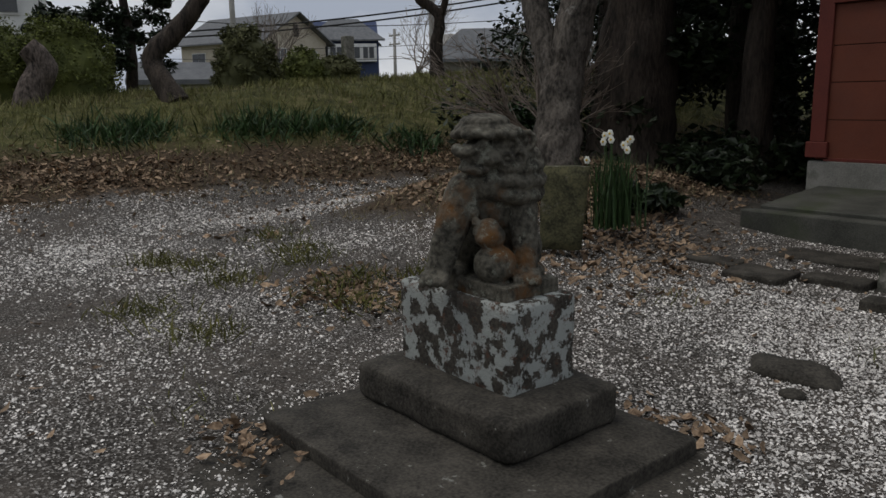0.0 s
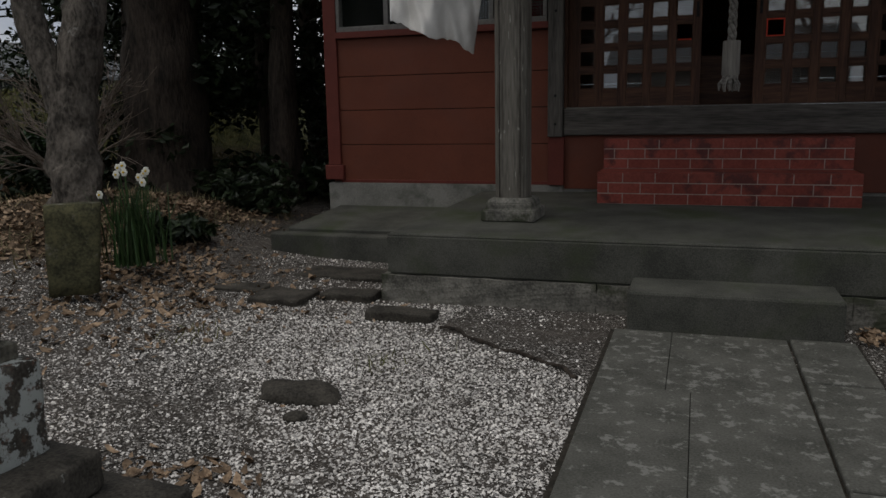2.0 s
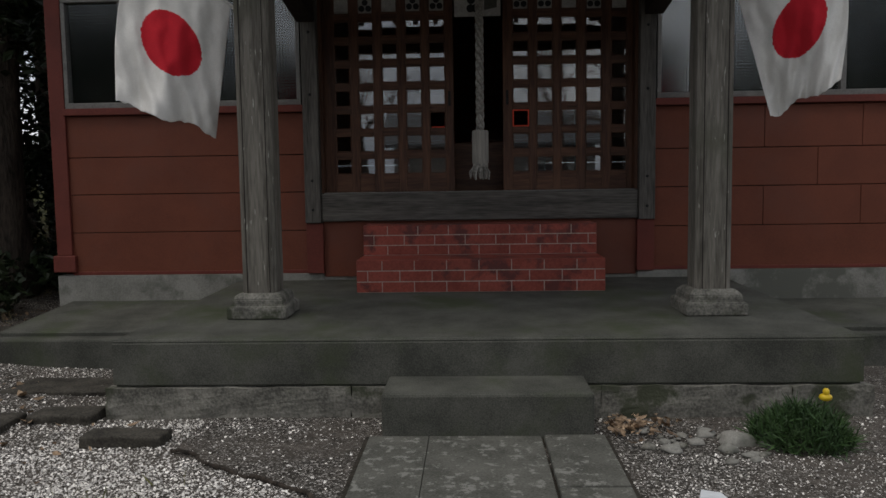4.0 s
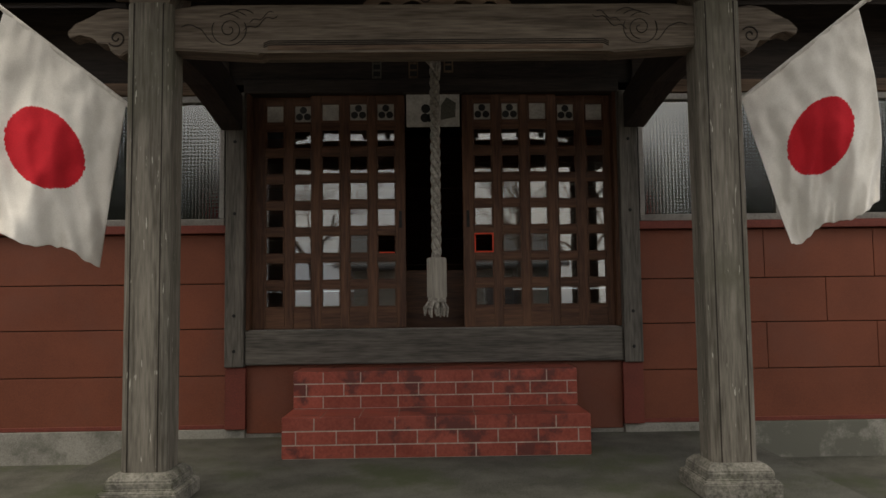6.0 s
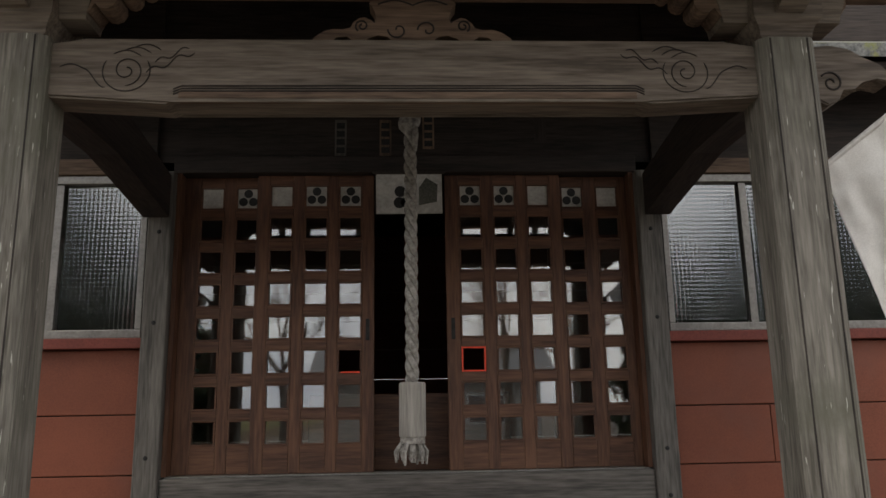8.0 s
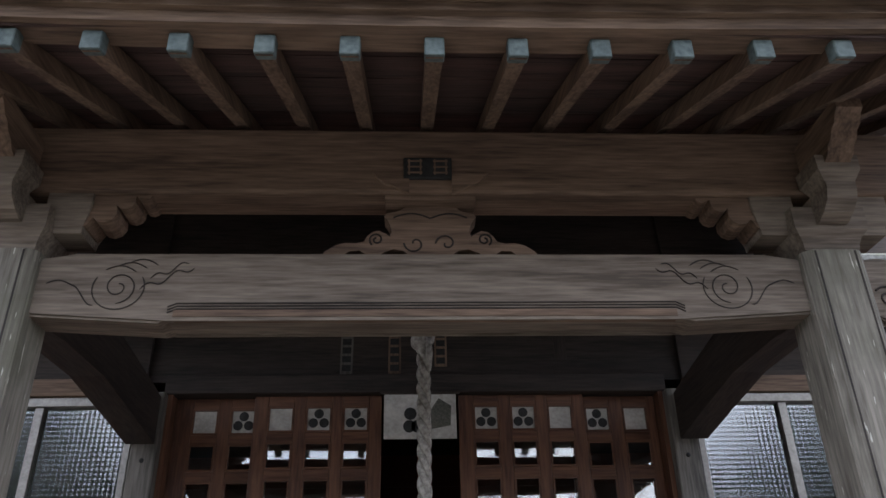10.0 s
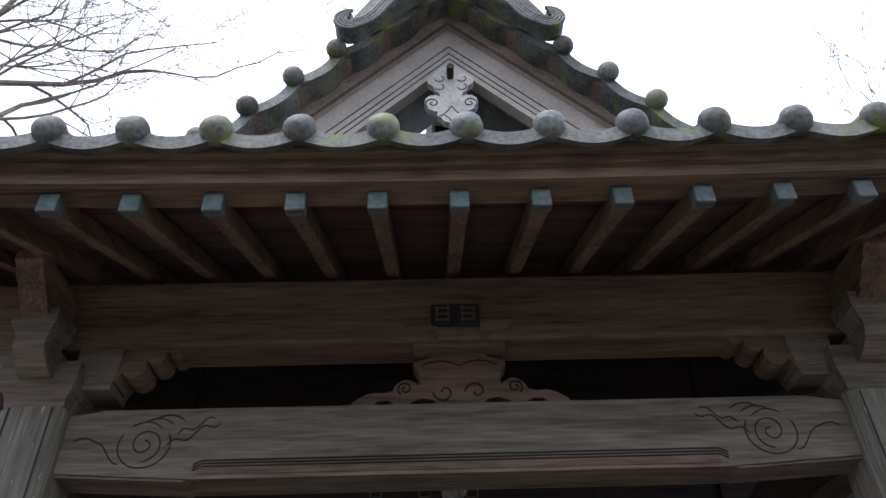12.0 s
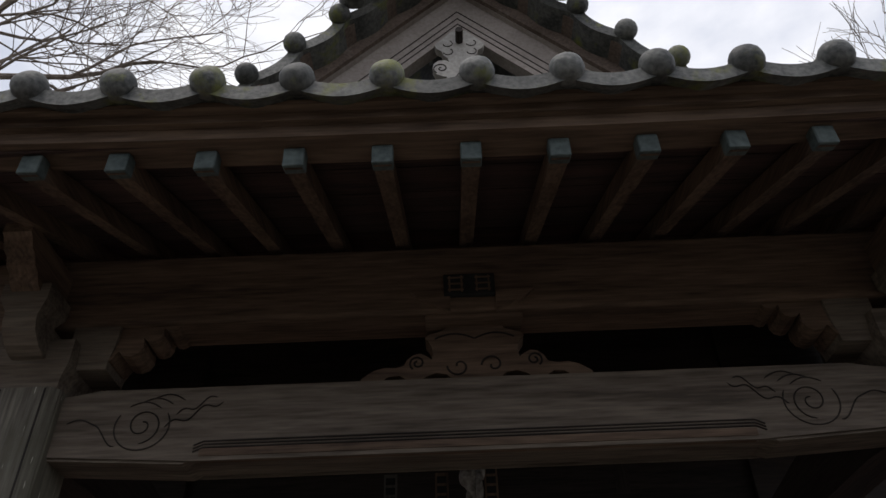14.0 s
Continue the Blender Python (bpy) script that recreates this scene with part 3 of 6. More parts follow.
COLS = {"a": [-1.183, -0.985], "b": [-0.785, -0.589, -0.396], "c": [0.287, 0.484, 0.68], "d": [0.888, 1.092]}
PW, PH = 0.134, 0.136
ROWZ = [1.348 + 0.187 * i for i in range(8)]
CREST = {("a", 1), ("b", 1), ("b", 2), ("c", 0), ("c", 1), ("d", 0)}


def lattice_door(key, x0, x1, y0, label, open_pane=None):
    d = thing("door_leaf", ((x0 + x1) / 2, y0, 1.2), label, "sliding door", "lattice doors", "structure")
    y1 = y0 + 0.036
    cols = COLS[key]
    stiles = [x0] + [(a + PW + b) / 2 for a, b in zip(cols, cols[1:])] + [x1]
    # vertical members fill between the pane columns
    bounds = [x0] + [v for c in cols for v in (c, c + PW)] + [x1]
    for a, b in zip(bounds[::2], bounds[1::2]):
        part("stile", boxed(a, b, y0, y1, 1.201, 2.848, bevel=0.004), MAT["door_z"], d)
    levels = [1.201] + [v for z in ROWZ for v in (z, z + PH)] + [2.848]
    for c in cols:
        for a, b in zip(levels[::2], levels[1::2]):
            part("rail", boxed(c, c + PW, y0 + 0.002, y1 - 0.002, a, b, bevel=0.003), MAT["door_x"], d)
        for r, z in enumerate(ROWZ):
            i = cols.index(c)
            bead = bmnew()
            for q in ((c, c + 0.009, z, z + PH), (c + PW - 0.009, c + PW, z, z + PH), (c + 0.009, c + PW - 0.009, z, z + 0.009), (c + 0.009, c + PW - 0.009, z + PH - 0.009, z + PH)):
                box(bead, q[0], q[1], y0 - 0.003, y0 + 0.012, q[2], q[3])
            opened = (i, r) == open_pane
            part("bead", bead, MAT["redline"] if opened and key == "c" else MAT["door_x"], d)
            if opened:
                if key == "b":
                    part("red_edge", boxed(c + 0.02, c + PW - 0.01, y0 - 0.006, y0 - 0.004, z + 0.002, z + 0.01), MAT["redline"], d)
                continue
            if r == 7:
                panel = part("panel", boxed(c, c + PW, y0 + 0.013, y0 + 0.019, z, z + PH), MAT["paper"], d, "white crest panel")
                if (key, i) in CREST:
                    dots = bmnew()
                    for dx, dz in ((0.0, 0.03), (-0.028, -0.018), (0.028, -0.018)):
                        ring = [(c + PW / 2 + dx + 0.025 * math.cos(q * math.pi / 8), z + PH / 2 + dz + 0.025 * math.sin(q * math.pi / 8)) for q in range(16)]
                        prism(dots, ring, "y", y0 + 0.0095, y0 + 0.0115)
                    part("crest", dots, MAT["ink"], panel, "black round crest dots")
            else:
                pane = part("pane", boxed(c, c + PW, y0 + 0.014, y0 + 0.018, z, z + PH), MAT["pane"], d)
                pane.visible_shadow = False
    px = x1 - 0.035 if key in "ab" else x0 + 0.035
    part("pull", boxed(px - 0.011, px + 0.011, y0 - 0.002, y0 + 0.01, 1.9, 2.02, bevel=0.003), MAT["ink"], d, "black recessed pull")
    return d


lattice_door("a", -1.274, -0.78, WALL_Y + 0.062, "outer brown lattice door leaf with small glass panes")
lattice_door("b", -0.858, -0.195, WALL_Y + 0.02, "brown lattice door leaf with a missing pane, slid half open", (2, 2))
lattice_door("c", 0.209, 0.878, WALL_Y + 0.02, "brown lattice door leaf with one pane edged in red", (0, 2))
lattice_door("d", 0.8, 1.274, WALL_Y + 0.062, "outer brown lattice door leaf with small glass panes")
single("inner_screen", boxed(-0.6, 0.6, WALL_Y + 0.45, WALL_Y + 0.5, 1.18, 1.62, bevel=0.006), MAT["door_x"], "low dark timber screen inside the doorway", "screen", at=(0, WALL_Y + 0.47, 1.18))

# ---- brick-tile steps ----
def brick_step(z0, z1, y0, y1, half, label):
    s = thing("brick_step", (0, (y0 + y1) / 2, z0), label, "step", "brick steps", "structure")
    part("mortar_core", boxed(-half + 0.004, half - 0.004, y0 + 0.0022, y1, z0, z1 - 0.004), MAT["mortar"], s, "pale mortar")
    rows = 3
    h = (z1 - z0) / rows
    L = 0.24
    shared = {}
    for r in range(rows):
        x = -half
        first = True
        while x < half - 0.01:
            w = L * (0.35 if r % 2 and first else (0.8 if first else 1.0))
            first = False
            b = min(x + w, half)
            size = round(b - x, 3)
            key = (size, r == rows - 1)
            if key not in shared:
                bm = boxed(0.0036, size - 0.0036, 0, 0.012, 0.0036, h - 0.0036, bevel=0.0015)
                shared[key] = finish("brick", bm, MAT["brick"])
            o = new("brick", shared[key])
            o.parent = s
            o.location = Vector((x, y0, z0 + h * r)) - s.location
            x = b
    # tread tiles and the two ends
    n = round(2 * half / L)
    tw = 2 * half / n
    me = finish("brick", boxed(0.0028, tw - 0.0028, 0, y1 - y0 - 0.004, -0.006, 0.002, bevel=0.002), MAT["brick"])
    for i in range(n):
        o = new("brick", me)
        o.parent = s
        o.location = Vector((-half + tw * i, y0 + 0.002, z1 - 0.002)) - s.location
    for r in range(rows):
        for sx in (-1, 1):
            a, b = sorted((sx * (half + 0.002), sx * (half - 0.01)))
            bm = boxed(a, b, y0 + 0.016, y1 - 0.004, z0 + h * r + 0.004, z0 + h * (r + 1) - 0.004, bevel=0.002)
            part("brick", bm, MAT["brick"], s)
    return s


brick_step(0.458, 0.702, 6.325, 7.02, 0.92, "lower step faced with red glazed brick tiles")
brick_step(0.703, 0.94, 6.695, 7.02, 0.915, "upper step faced with red glazed brick tiles")


# ---- porch posts on stone bases ----
POST_Y = 5.48
def porch_post(x):
    p = thing("porch_post", (x, POST_Y, 0.44), "weathered grey-green timber porch post on a moulded stone base", "post", "porch posts")
    h, c = 0.108, 0.026
    oct_ = [(-h + c, -h), (h - c, -h), (h, -h + c), (h, h - c), (h - c, h), (-h + c, h), (-h, h - c), (-h, -h + c)]
    bm = prism(bmnew(), [(x + a, POST_Y + b) for a, b in oct_], "z", 0.598, 2.845)
    bmesh.ops.bevel(bm, geom=[e for e in bm.edges if e.calc_length() > 1.5], offset=0.005, segments=2, affect="EDGES")
    part("shaft", bm, MAT["post"], p)
    # raised dark strips stand for the shade in the post's grooves
    for sx in (-1, 1):
        bm = boxed(x + sx * (h - c - 0.012) - 0.003, x + sx * (h - c - 0.012) + 0.003, POST_Y - h - 0.0015, POST_Y - h + 0.004, 0.6, 2.84)
        part("groove", bm, MAT["dark_z"], p)
    bm = bmnew()
    prof = [(0.185, 0.445), (0.185, 0.515), (0.178, 0.522), (0.158, 0.527), (0.158, 0.563), (0.15, 0.575), (0.125, 0.598)]
    rings = [[bm.verts.new((x + sx * r, POST_Y + sy * r, z)) for sx, sy in ((-1, -1), (1, -1), (1, 1), (-1, 1))] for r, z in prof]
    for a, b in zip(rings, rings[1:]):
        for j in range(4):
            bm.faces.new((a[j], a[(j + 1) % 4], b[(j + 1) % 4], b[j]))
    bm.faces.new(rings[0])
    bm.faces.new(rings[-1])
    bmesh.ops.bevel(bm, geom=list(bm.edges), offset=0.006, segments=2, affect="EDGES")
    part("stone_base", bm, MAT["stone"], p, "moulded grey stone base")
    return p


post_a = porch_post(-1.385)
post_b = porch_post(1.408)

# ---- the rainbow beam with carved scrolls ----
BY = 5.425
beam = thing("rainbow_beam", (0, BY, 2.6), "weathered carved timber tie beam between the posts", "beam")
bm = bmnew()
outline = [(-1.29, 2.628), (-0.87, 2.602), (-0.84, 2.616), (0.86, 2.618), (0.9, 2.606), (1.31, 2.63), (1.31, 2.835), (1.18, 2.85), (-1.16, 2.85), (-1.29, 2.835)]
prism(bm, outline, "y", BY, BY + 0.15)
bmesh.ops.bevel(bm, geom=[e for e in bm.edges if e.calc_length() > 0.16 or abs(e.verts[0].co.y - e.verts[1].co.y) < 1e-4], offset=0.008, segments=2, affect="EDGES")
part("timber", bm, MAT["beam_x"], beam)
part("chamfer", prism(bmnew(), [(BY - 0.003, 2.645), (BY - 0.003, 2.622), (BY + 0.03, 2.612), (BY + 0.03, 2.645)], "x", -0.82, 0.84), MAT["brown_x"], beam, "brown chamfered lower edge")
# dark tubes draw the shade of the cut lines along the lower edge
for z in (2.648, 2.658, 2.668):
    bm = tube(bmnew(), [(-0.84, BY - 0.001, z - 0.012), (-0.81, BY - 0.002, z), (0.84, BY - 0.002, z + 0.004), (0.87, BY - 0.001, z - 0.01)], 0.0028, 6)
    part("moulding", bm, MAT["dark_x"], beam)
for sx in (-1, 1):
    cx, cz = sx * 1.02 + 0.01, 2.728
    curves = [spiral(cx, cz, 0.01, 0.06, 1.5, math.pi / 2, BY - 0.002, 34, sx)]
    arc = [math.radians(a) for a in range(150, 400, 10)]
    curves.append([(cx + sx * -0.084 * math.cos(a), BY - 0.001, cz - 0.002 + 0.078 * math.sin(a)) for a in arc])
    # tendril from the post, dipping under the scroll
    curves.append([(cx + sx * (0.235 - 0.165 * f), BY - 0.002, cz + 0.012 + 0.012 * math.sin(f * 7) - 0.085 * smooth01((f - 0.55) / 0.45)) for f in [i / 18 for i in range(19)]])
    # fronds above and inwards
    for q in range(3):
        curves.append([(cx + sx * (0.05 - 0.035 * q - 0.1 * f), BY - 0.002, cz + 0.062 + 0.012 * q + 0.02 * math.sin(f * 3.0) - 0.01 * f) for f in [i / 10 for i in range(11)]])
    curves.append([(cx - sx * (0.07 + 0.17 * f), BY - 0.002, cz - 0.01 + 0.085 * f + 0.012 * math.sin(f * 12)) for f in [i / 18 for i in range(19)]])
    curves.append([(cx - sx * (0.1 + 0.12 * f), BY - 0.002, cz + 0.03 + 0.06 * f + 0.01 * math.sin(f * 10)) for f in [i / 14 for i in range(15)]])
    # the carving's shade is drawn as thin dark tubes on the face
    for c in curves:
        part("carved_line", tube(bmnew(), c, [0.0024 if 0 < i < len(c) - 1 else 0.001 for i in range(len(c))], 6), MAT["dark_x"], beam, "raised dark line for the shade in a carved scroll")


def nosing(sx, x):
    """Carved beam end on the outer side of a post."""
    n = thing("carved_beam_nose", (x, BY, 2.6), "carved wave-shaped grey beam end outside the post", "carving", "beam ends")
    pts = [(0, 2.63), (0.05, 2.6), (0.1, 2.625), (0.11, 2.67), (0.16, 2.66), (0.19, 2.7), (0.25, 2.715), (0.3, 2.69), (0.315, 2.72), (0.27, 2.77), (0.2, 2.79), (0.16, 2.83), (0.08, 2.845), (0, 2.835)]
    bm = prism(bmnew(), [(x + sx * a, b) for a, b in pts], "y", BY + 0.01, BY + 0.12)
    bmesh.ops.bevel(bm, geom=list(bm.edges), offset=0.006, segments=2, affect="EDGES")
    part("nose", bm, MAT["beam_x"], n)
    c = spiral(x + sx * 0.07, 2.69, 0.008, 0.045, 1.4, 0, BY + 0.008, 24, sx)
    # dark tube for the shade in the carved spiral
    part("carved_line", tube(bmnew(), c, 0.004, 6), MAT["dark_x"], n)


nosing(-1, -1.494)
nosing(1, 1.517)


# ---- bearing blocks and brackets over the posts ----
def flared(bm, x, y, steps):
    """A square block whose half widths follow (radius x, radius y, height) steps."""
    rings = [[bm.verts.new((x + a * rx, y + c * ry, z)) for a, c in ((-1, -1), (1, -1), (1, 1), (-1, 1))] for rx, ry, z in steps]
    for p, q in zip(rings, rings[1:]):
        for j in range(4):
            bm.faces.new((p[j], p[(j + 1) % 4], q[(j + 1) % 4], q[j]))
    bm.faces.new(rings[0])
    bm.faces.new(rings[-1])
    return bm


def bracket(x, sx):
    b = thing("bracket_set", (x, 5.48, 2.845), "dark timber bearing block and bracket arms over the post", "bracket", "brackets")
    part("block", flared(bmnew(), x, 5.48, [(0.098, 0.098, 2.847), (0.1, 0.1, 2.868), (0.108, 0.108, 2.89), (0.128, 0.128, 2.915), (0.13, 0.13, 2.93), (0.13, 0.13, 3.0)]), MAT["beam_x"], b)
    pts = [(-0.27, 3.0), (-0.27, 3.04), (0.27, 3.04), (0.27, 3.0), (0.24, 2.955), (0.18, 2.925), (0.1, 2.915), (-0.1, 2.915), (-0.18, 2.925), (-0.24, 2.955)]
    part("arm", prism(bmnew(), [(x + u, w) for u, w in pts], "y", 5.425, 5.535), MAT["brown_x"], b)
    for u in (-0.172, 0.172):
        bm = flared(bmnew(), x + u, 5.475, [(0.052, 0.07, 2.918), (0.055, 0.073, 2.945), (0.068, 0.082, 2.985), (0.074, 0.086, 3.02), (0.075, 0.087, 3.03), (0.075, 0.087, 3.1)])
        part("small_block", bm, MAT["beam_x"], b, "small flared bearing block")
    # scrolled haunch under the purlin, in three lobes
    pts = [(0.2, 3.1), (0.43, 3.1)]
    for cu, cz, r in ((0.415, 3.075, 0.028), (0.355, 3.045, 0.034), (0.29, 3.0, 0.042)):
        for k in range(6):
            a = math.radians(20 - 34 * k)
            pts.append((cu + r * math.cos(a), cz + r * math.sin(a)))
    pts += [(0.235, 2.945), (0.2, 2.945)]
    bm = prism(bmnew(), [(x - sx * u, w) for u, w in pts], "y", 5.402, 5.52)
    part("haunch", bm, MAT["brown_x"], b, "three-lobed scrolled haunch")
    # forward arm in two tiers, with a bearing block on the lower one
    low = [(5.43, 2.93), (5.33, 2.93), (5.29, 2.945), (5.25, 2.975), (5.235, 3.01), (5.235, 3.035), (5.43, 3.035)]
    part("front_arm", prism(bmnew(), low, "x", x - 0.052, x + 0.052), MAT["beam_x"], b)
    part("small_block", flared(bmnew(), x, 5.29, [(0.05, 0.05, 3.02), (0.055, 0.055, 3.04), (0.074, 0.07, 3.075), (0.075, 0.072, 3.13)]), MAT["beam_x"], b)
    high = [(5.43, 3.1), (5.22, 3.1), (5.19, 3.115), (5.175, 3.14), (5.15, 3.15), (5.135, 3.175), (5.11, 3.185), (5.09, 3.215), (5.075, 3.225), (5.075, 3.26), (5.43, 3.26)]
    part("front_nose", prism(bmnew(), high, "x", x - 0.045, x + 0.045), MAT["brown_y"], b, "stepped carved arm end")


bracket(-1.385, -1)
bracket(1.408, 1)

# ---- frog-leg strut, its plate, and the eave purlin ----
BRK = [(0.075, 3.062), (0.11, 3.075), (0.135, 3.09), (0.165, 3.1), (0.19, 3.125), (0.205, 3.14), (0.075, 3.14)]
strut = thing("frog_leg_strut", (0.02, 5.45, 2.85), "carved dark timber strut with scrolled feet on the beam", "carving")
half = [(0.0, 2.853), (0.075, 2.853), (0.095, 2.872), (0.13, 2.878), (0.16, 2.866), (0.18, 2.853), (0.22, 2.853), (0.245, 2.872), (0.28, 2.87), (0.3, 2.853), (0.372, 2.853), (0.365, 2.868), (0.33, 2.892), (0.295, 2.903), (0.26, 2.9), (0.232, 2.908), (0.22, 2.93), (0.2, 2.946), (0.178, 2.95), (0.155, 2.938), (0.142, 2.926), (0.136, 2.95), (0.142, 2.975), (0.15, 2.992), (0.162, 3.008), (0.152, 3.02), (0.125, 3.026), (0.1, 3.036), (0.09, 3.05), (0.075, 3.055), (0.073, 3.13), (0.0, 3.13)]
pts = [(0.02 + a, b) for a, b in half[1:]] + [(0.02 - a, b) for a, b in reversed(half[1:-1])]
bm = prism(bmnew(), pts, "y", 5.44, 5.52)
part("body", bm, MAT["brown_x"], strut)
for sx in (-1, 1):
    part("wing_bracket", prism(bmnew(), [(0.02 + sx * a, b) for a, b in BRK], "y", 5.36, 5.46), MAT["brown_x"], strut)
for sx in (-1, 1):
    # dark tubes paint the shade in the strut's carving
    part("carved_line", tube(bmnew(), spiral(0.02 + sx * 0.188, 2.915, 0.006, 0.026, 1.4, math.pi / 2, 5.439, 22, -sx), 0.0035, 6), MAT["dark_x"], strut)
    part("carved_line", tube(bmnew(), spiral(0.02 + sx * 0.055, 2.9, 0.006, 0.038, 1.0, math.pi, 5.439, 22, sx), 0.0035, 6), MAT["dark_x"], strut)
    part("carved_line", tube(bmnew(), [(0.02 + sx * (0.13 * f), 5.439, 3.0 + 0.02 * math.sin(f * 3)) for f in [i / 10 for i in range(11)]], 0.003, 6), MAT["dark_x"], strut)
plate = thing("name_plate", (-0.01, 5.37, 3.15), "small dark plate with two worn characters on the purlin", "plate")
part("board", boxed(-0.075, 0.095, 5.352, 5.372, 3.115, 3.2, bevel=0.004), MAT["ink"], plate)
for cx in (-0.035, 0.055):
    for k in range(3):
        part("mark", boxed(cx - 0.026, cx + 0.026, 5.3495, 5.3515, 3.132 + 0.024 * k, 3.138 + 0.024 * k), MAT["brown_x"], plate)
    for k in (-1, 1):
        part("mark", boxed(cx + 0.02 * k - 0.003, cx + 0.02 * k + 0.003, 5.3485, 5.3492, 3.125, 3.19), MAT["brown_x"], plate)
purlin = thing("eave_purlin", (0, 5.46, 3.2), "heavy brown timber purlin under the eave rafters", "beam")
part("timber", boxed(-1.9, 1.92, 5.375, 5.54, 3.066, 3.335, bevel=0.012), MAT["brown_x"], purlin)
part("under_strip", boxed(-0.14, 0.18, 5.385, 5.53, 3.045, 3.065, bevel=0.004), MAT["brown_x"], purlin)

inner = thing("inner_purlin", (0, 6.3, 3.66), "dark timber purlin inside the porch roof", "beam")
part("timber", boxed(-1.9, 1.92, 6.25, 6.36, 3.6, 3.73, bevel=0.008), MAT["brown_x"], inner)

# side tie beams back to the hall
for sx, x in ((-1, -1.385), (1, 1.408)):
    t = thing("side_tie_beam", (x, 6.2, 2.6), "dark curved timber tie from post to wall", "beam", "side ties")
    bm = bmnew()
    low = [(5.585, 2.66), (5.8, 2.68), (6.2, 2.68), (6.6, 2.63), (6.96, 2.58)]
    prism(bm, low + [(y, z + 0.24) for y, z in reversed(low)], "x", x - 0.07, x + 0.07)
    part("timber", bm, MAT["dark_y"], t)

# ---- eave: rafters, boards, tiles ----
def eave_lift(x):
    return 0.012 * (abs(x) / 1.1) ** 2.4


SLOPE = 0.42
for i in range(-8, 9):
    x = 0.011 + 0.2255 * i
    z = 3.08 + eave_lift(x)
    r = thing("rafter", (x, 4.66, z), "brown timber rafter with a verdigris copper cap", "rafter", "eave rafters")
    bm = bmnew()
    w = 0.023
    prism(bm, [(4.668, z - 0.028), (4.668, z + 0.034), (6.98, z + 0.034 + 2.31 * SLOPE), (6.98, z - 0.028 + 2.31 * SLOPE)], "x", x - w, x + w)
    part("timber", bm, MAT["brown_y"], r)
    bm = bmnew()
    prism(bm, [(4.655, z - 0.03), (4.655, z + 0.032), (4.7, z + 0.034 + 0.018), (4.7, z - 0.036 + 0.018)], "x", x - w - 0.004, x + w + 0.004)
    bmesh.ops.bevel(bm, geom=list(bm.edges), offset=0.003, segments=1, affect="EDGES")
    part("cap", bm, MAT["copper"], r, "green copper end cap")

roof = thing("porch_roof", (0, 5.6, 3.1), "tiled porch roof with curved eave and moss", "roof")
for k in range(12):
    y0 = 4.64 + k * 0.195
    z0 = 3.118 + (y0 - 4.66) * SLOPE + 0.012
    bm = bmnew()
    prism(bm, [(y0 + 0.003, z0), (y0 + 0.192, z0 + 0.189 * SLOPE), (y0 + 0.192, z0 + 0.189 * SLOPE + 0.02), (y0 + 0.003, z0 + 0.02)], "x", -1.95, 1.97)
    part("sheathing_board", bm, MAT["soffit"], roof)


def curved_board(name, y0, y1, z0, z1, material, x1=1.97, n=20):
    bm = bmnew()
    rows = []
    for i in range(n + 1):
        x = -x1 + 2 * x1 * i / n
        l = eave_lift(x)
        rows.append([bm.verts.new((x, y, z + l)) for y, z in ((y0, z0), (y1, z0), (y1, z1), (y0, z1))])
    for a, b in zip(rows, rows[1:]):
        for j in range(4):
            bm.faces.new((a[j], a[(j + 1) % 4], b[(j + 1) % 4], b[j]))
    bm.faces.new(rows[0])
    bm.faces.new(rows[-1])
    return part(name, bm, material, roof)


curved_board("eave_board", 4.62, 4.72, 3.117, 3.155, MAT["brown_x"])
curved_board("eave_board", 4.6, 4.74, 3.156, 3.185, MAT["brown_x"])
curved_board("tile_batten", 4.575, 4.8, 3.186, 3.203, MAT["brown_x"])

TILE = 0.2277
BALL_Y, BALL_Z = 4.535, 3.232


def pan_mesh():
    """One shallow trough tile with its deep drop at the eave, from x 0 to TILE."""
    bm = bmnew()
    n = 16
    front = []
    for i in range(n + 1):
        u = i / n
        sag = -0.032 * math.sin(math.pi * u)
        x = TILE * u
        front.append([bm.verts.new((x, y, z + sag)) for y, z in ((0.0, -0.036), (0.0, 0.012), (0.03, 0.018), (2.1, 0.02 + 2.1 * SLOPE), (2.1, -0.004 + 2.1 * SLOPE), (0.03, -0.02))])
    for a, b in zip(front, front[1:]):
        for j in range(6):
            bm.faces.new((a[j], a[(j + 1) % 6], b[(j + 1) % 6], b[j]))
    bm.faces.new(front[0])
    bm.faces.new(front[-1])
    return finish("pan_tile", bm, MAT["tile"])


def roll_mesh():
    bm = bmnew()
    tube(bm, [(0, 0.0, 0.0), (0, 0.05, 0.016), (0, 2.1, 2.1 * SLOPE)], 0.038, 12)
    return finish("roll_tile", bm, MAT["tile"], True)


def cap_mesh():
    bm = bmnew()
    ball(bm, (0, 0, 0), (0.047, 0.042, 0.046), 18, 12)
    rough_up(bm, 0.004, 22.0)
    return finish("end_tile", bm, MAT["tile"], True)


pan_me, roll_me, cap_me = pan_mesh(), roll_mesh(), cap_mesh()
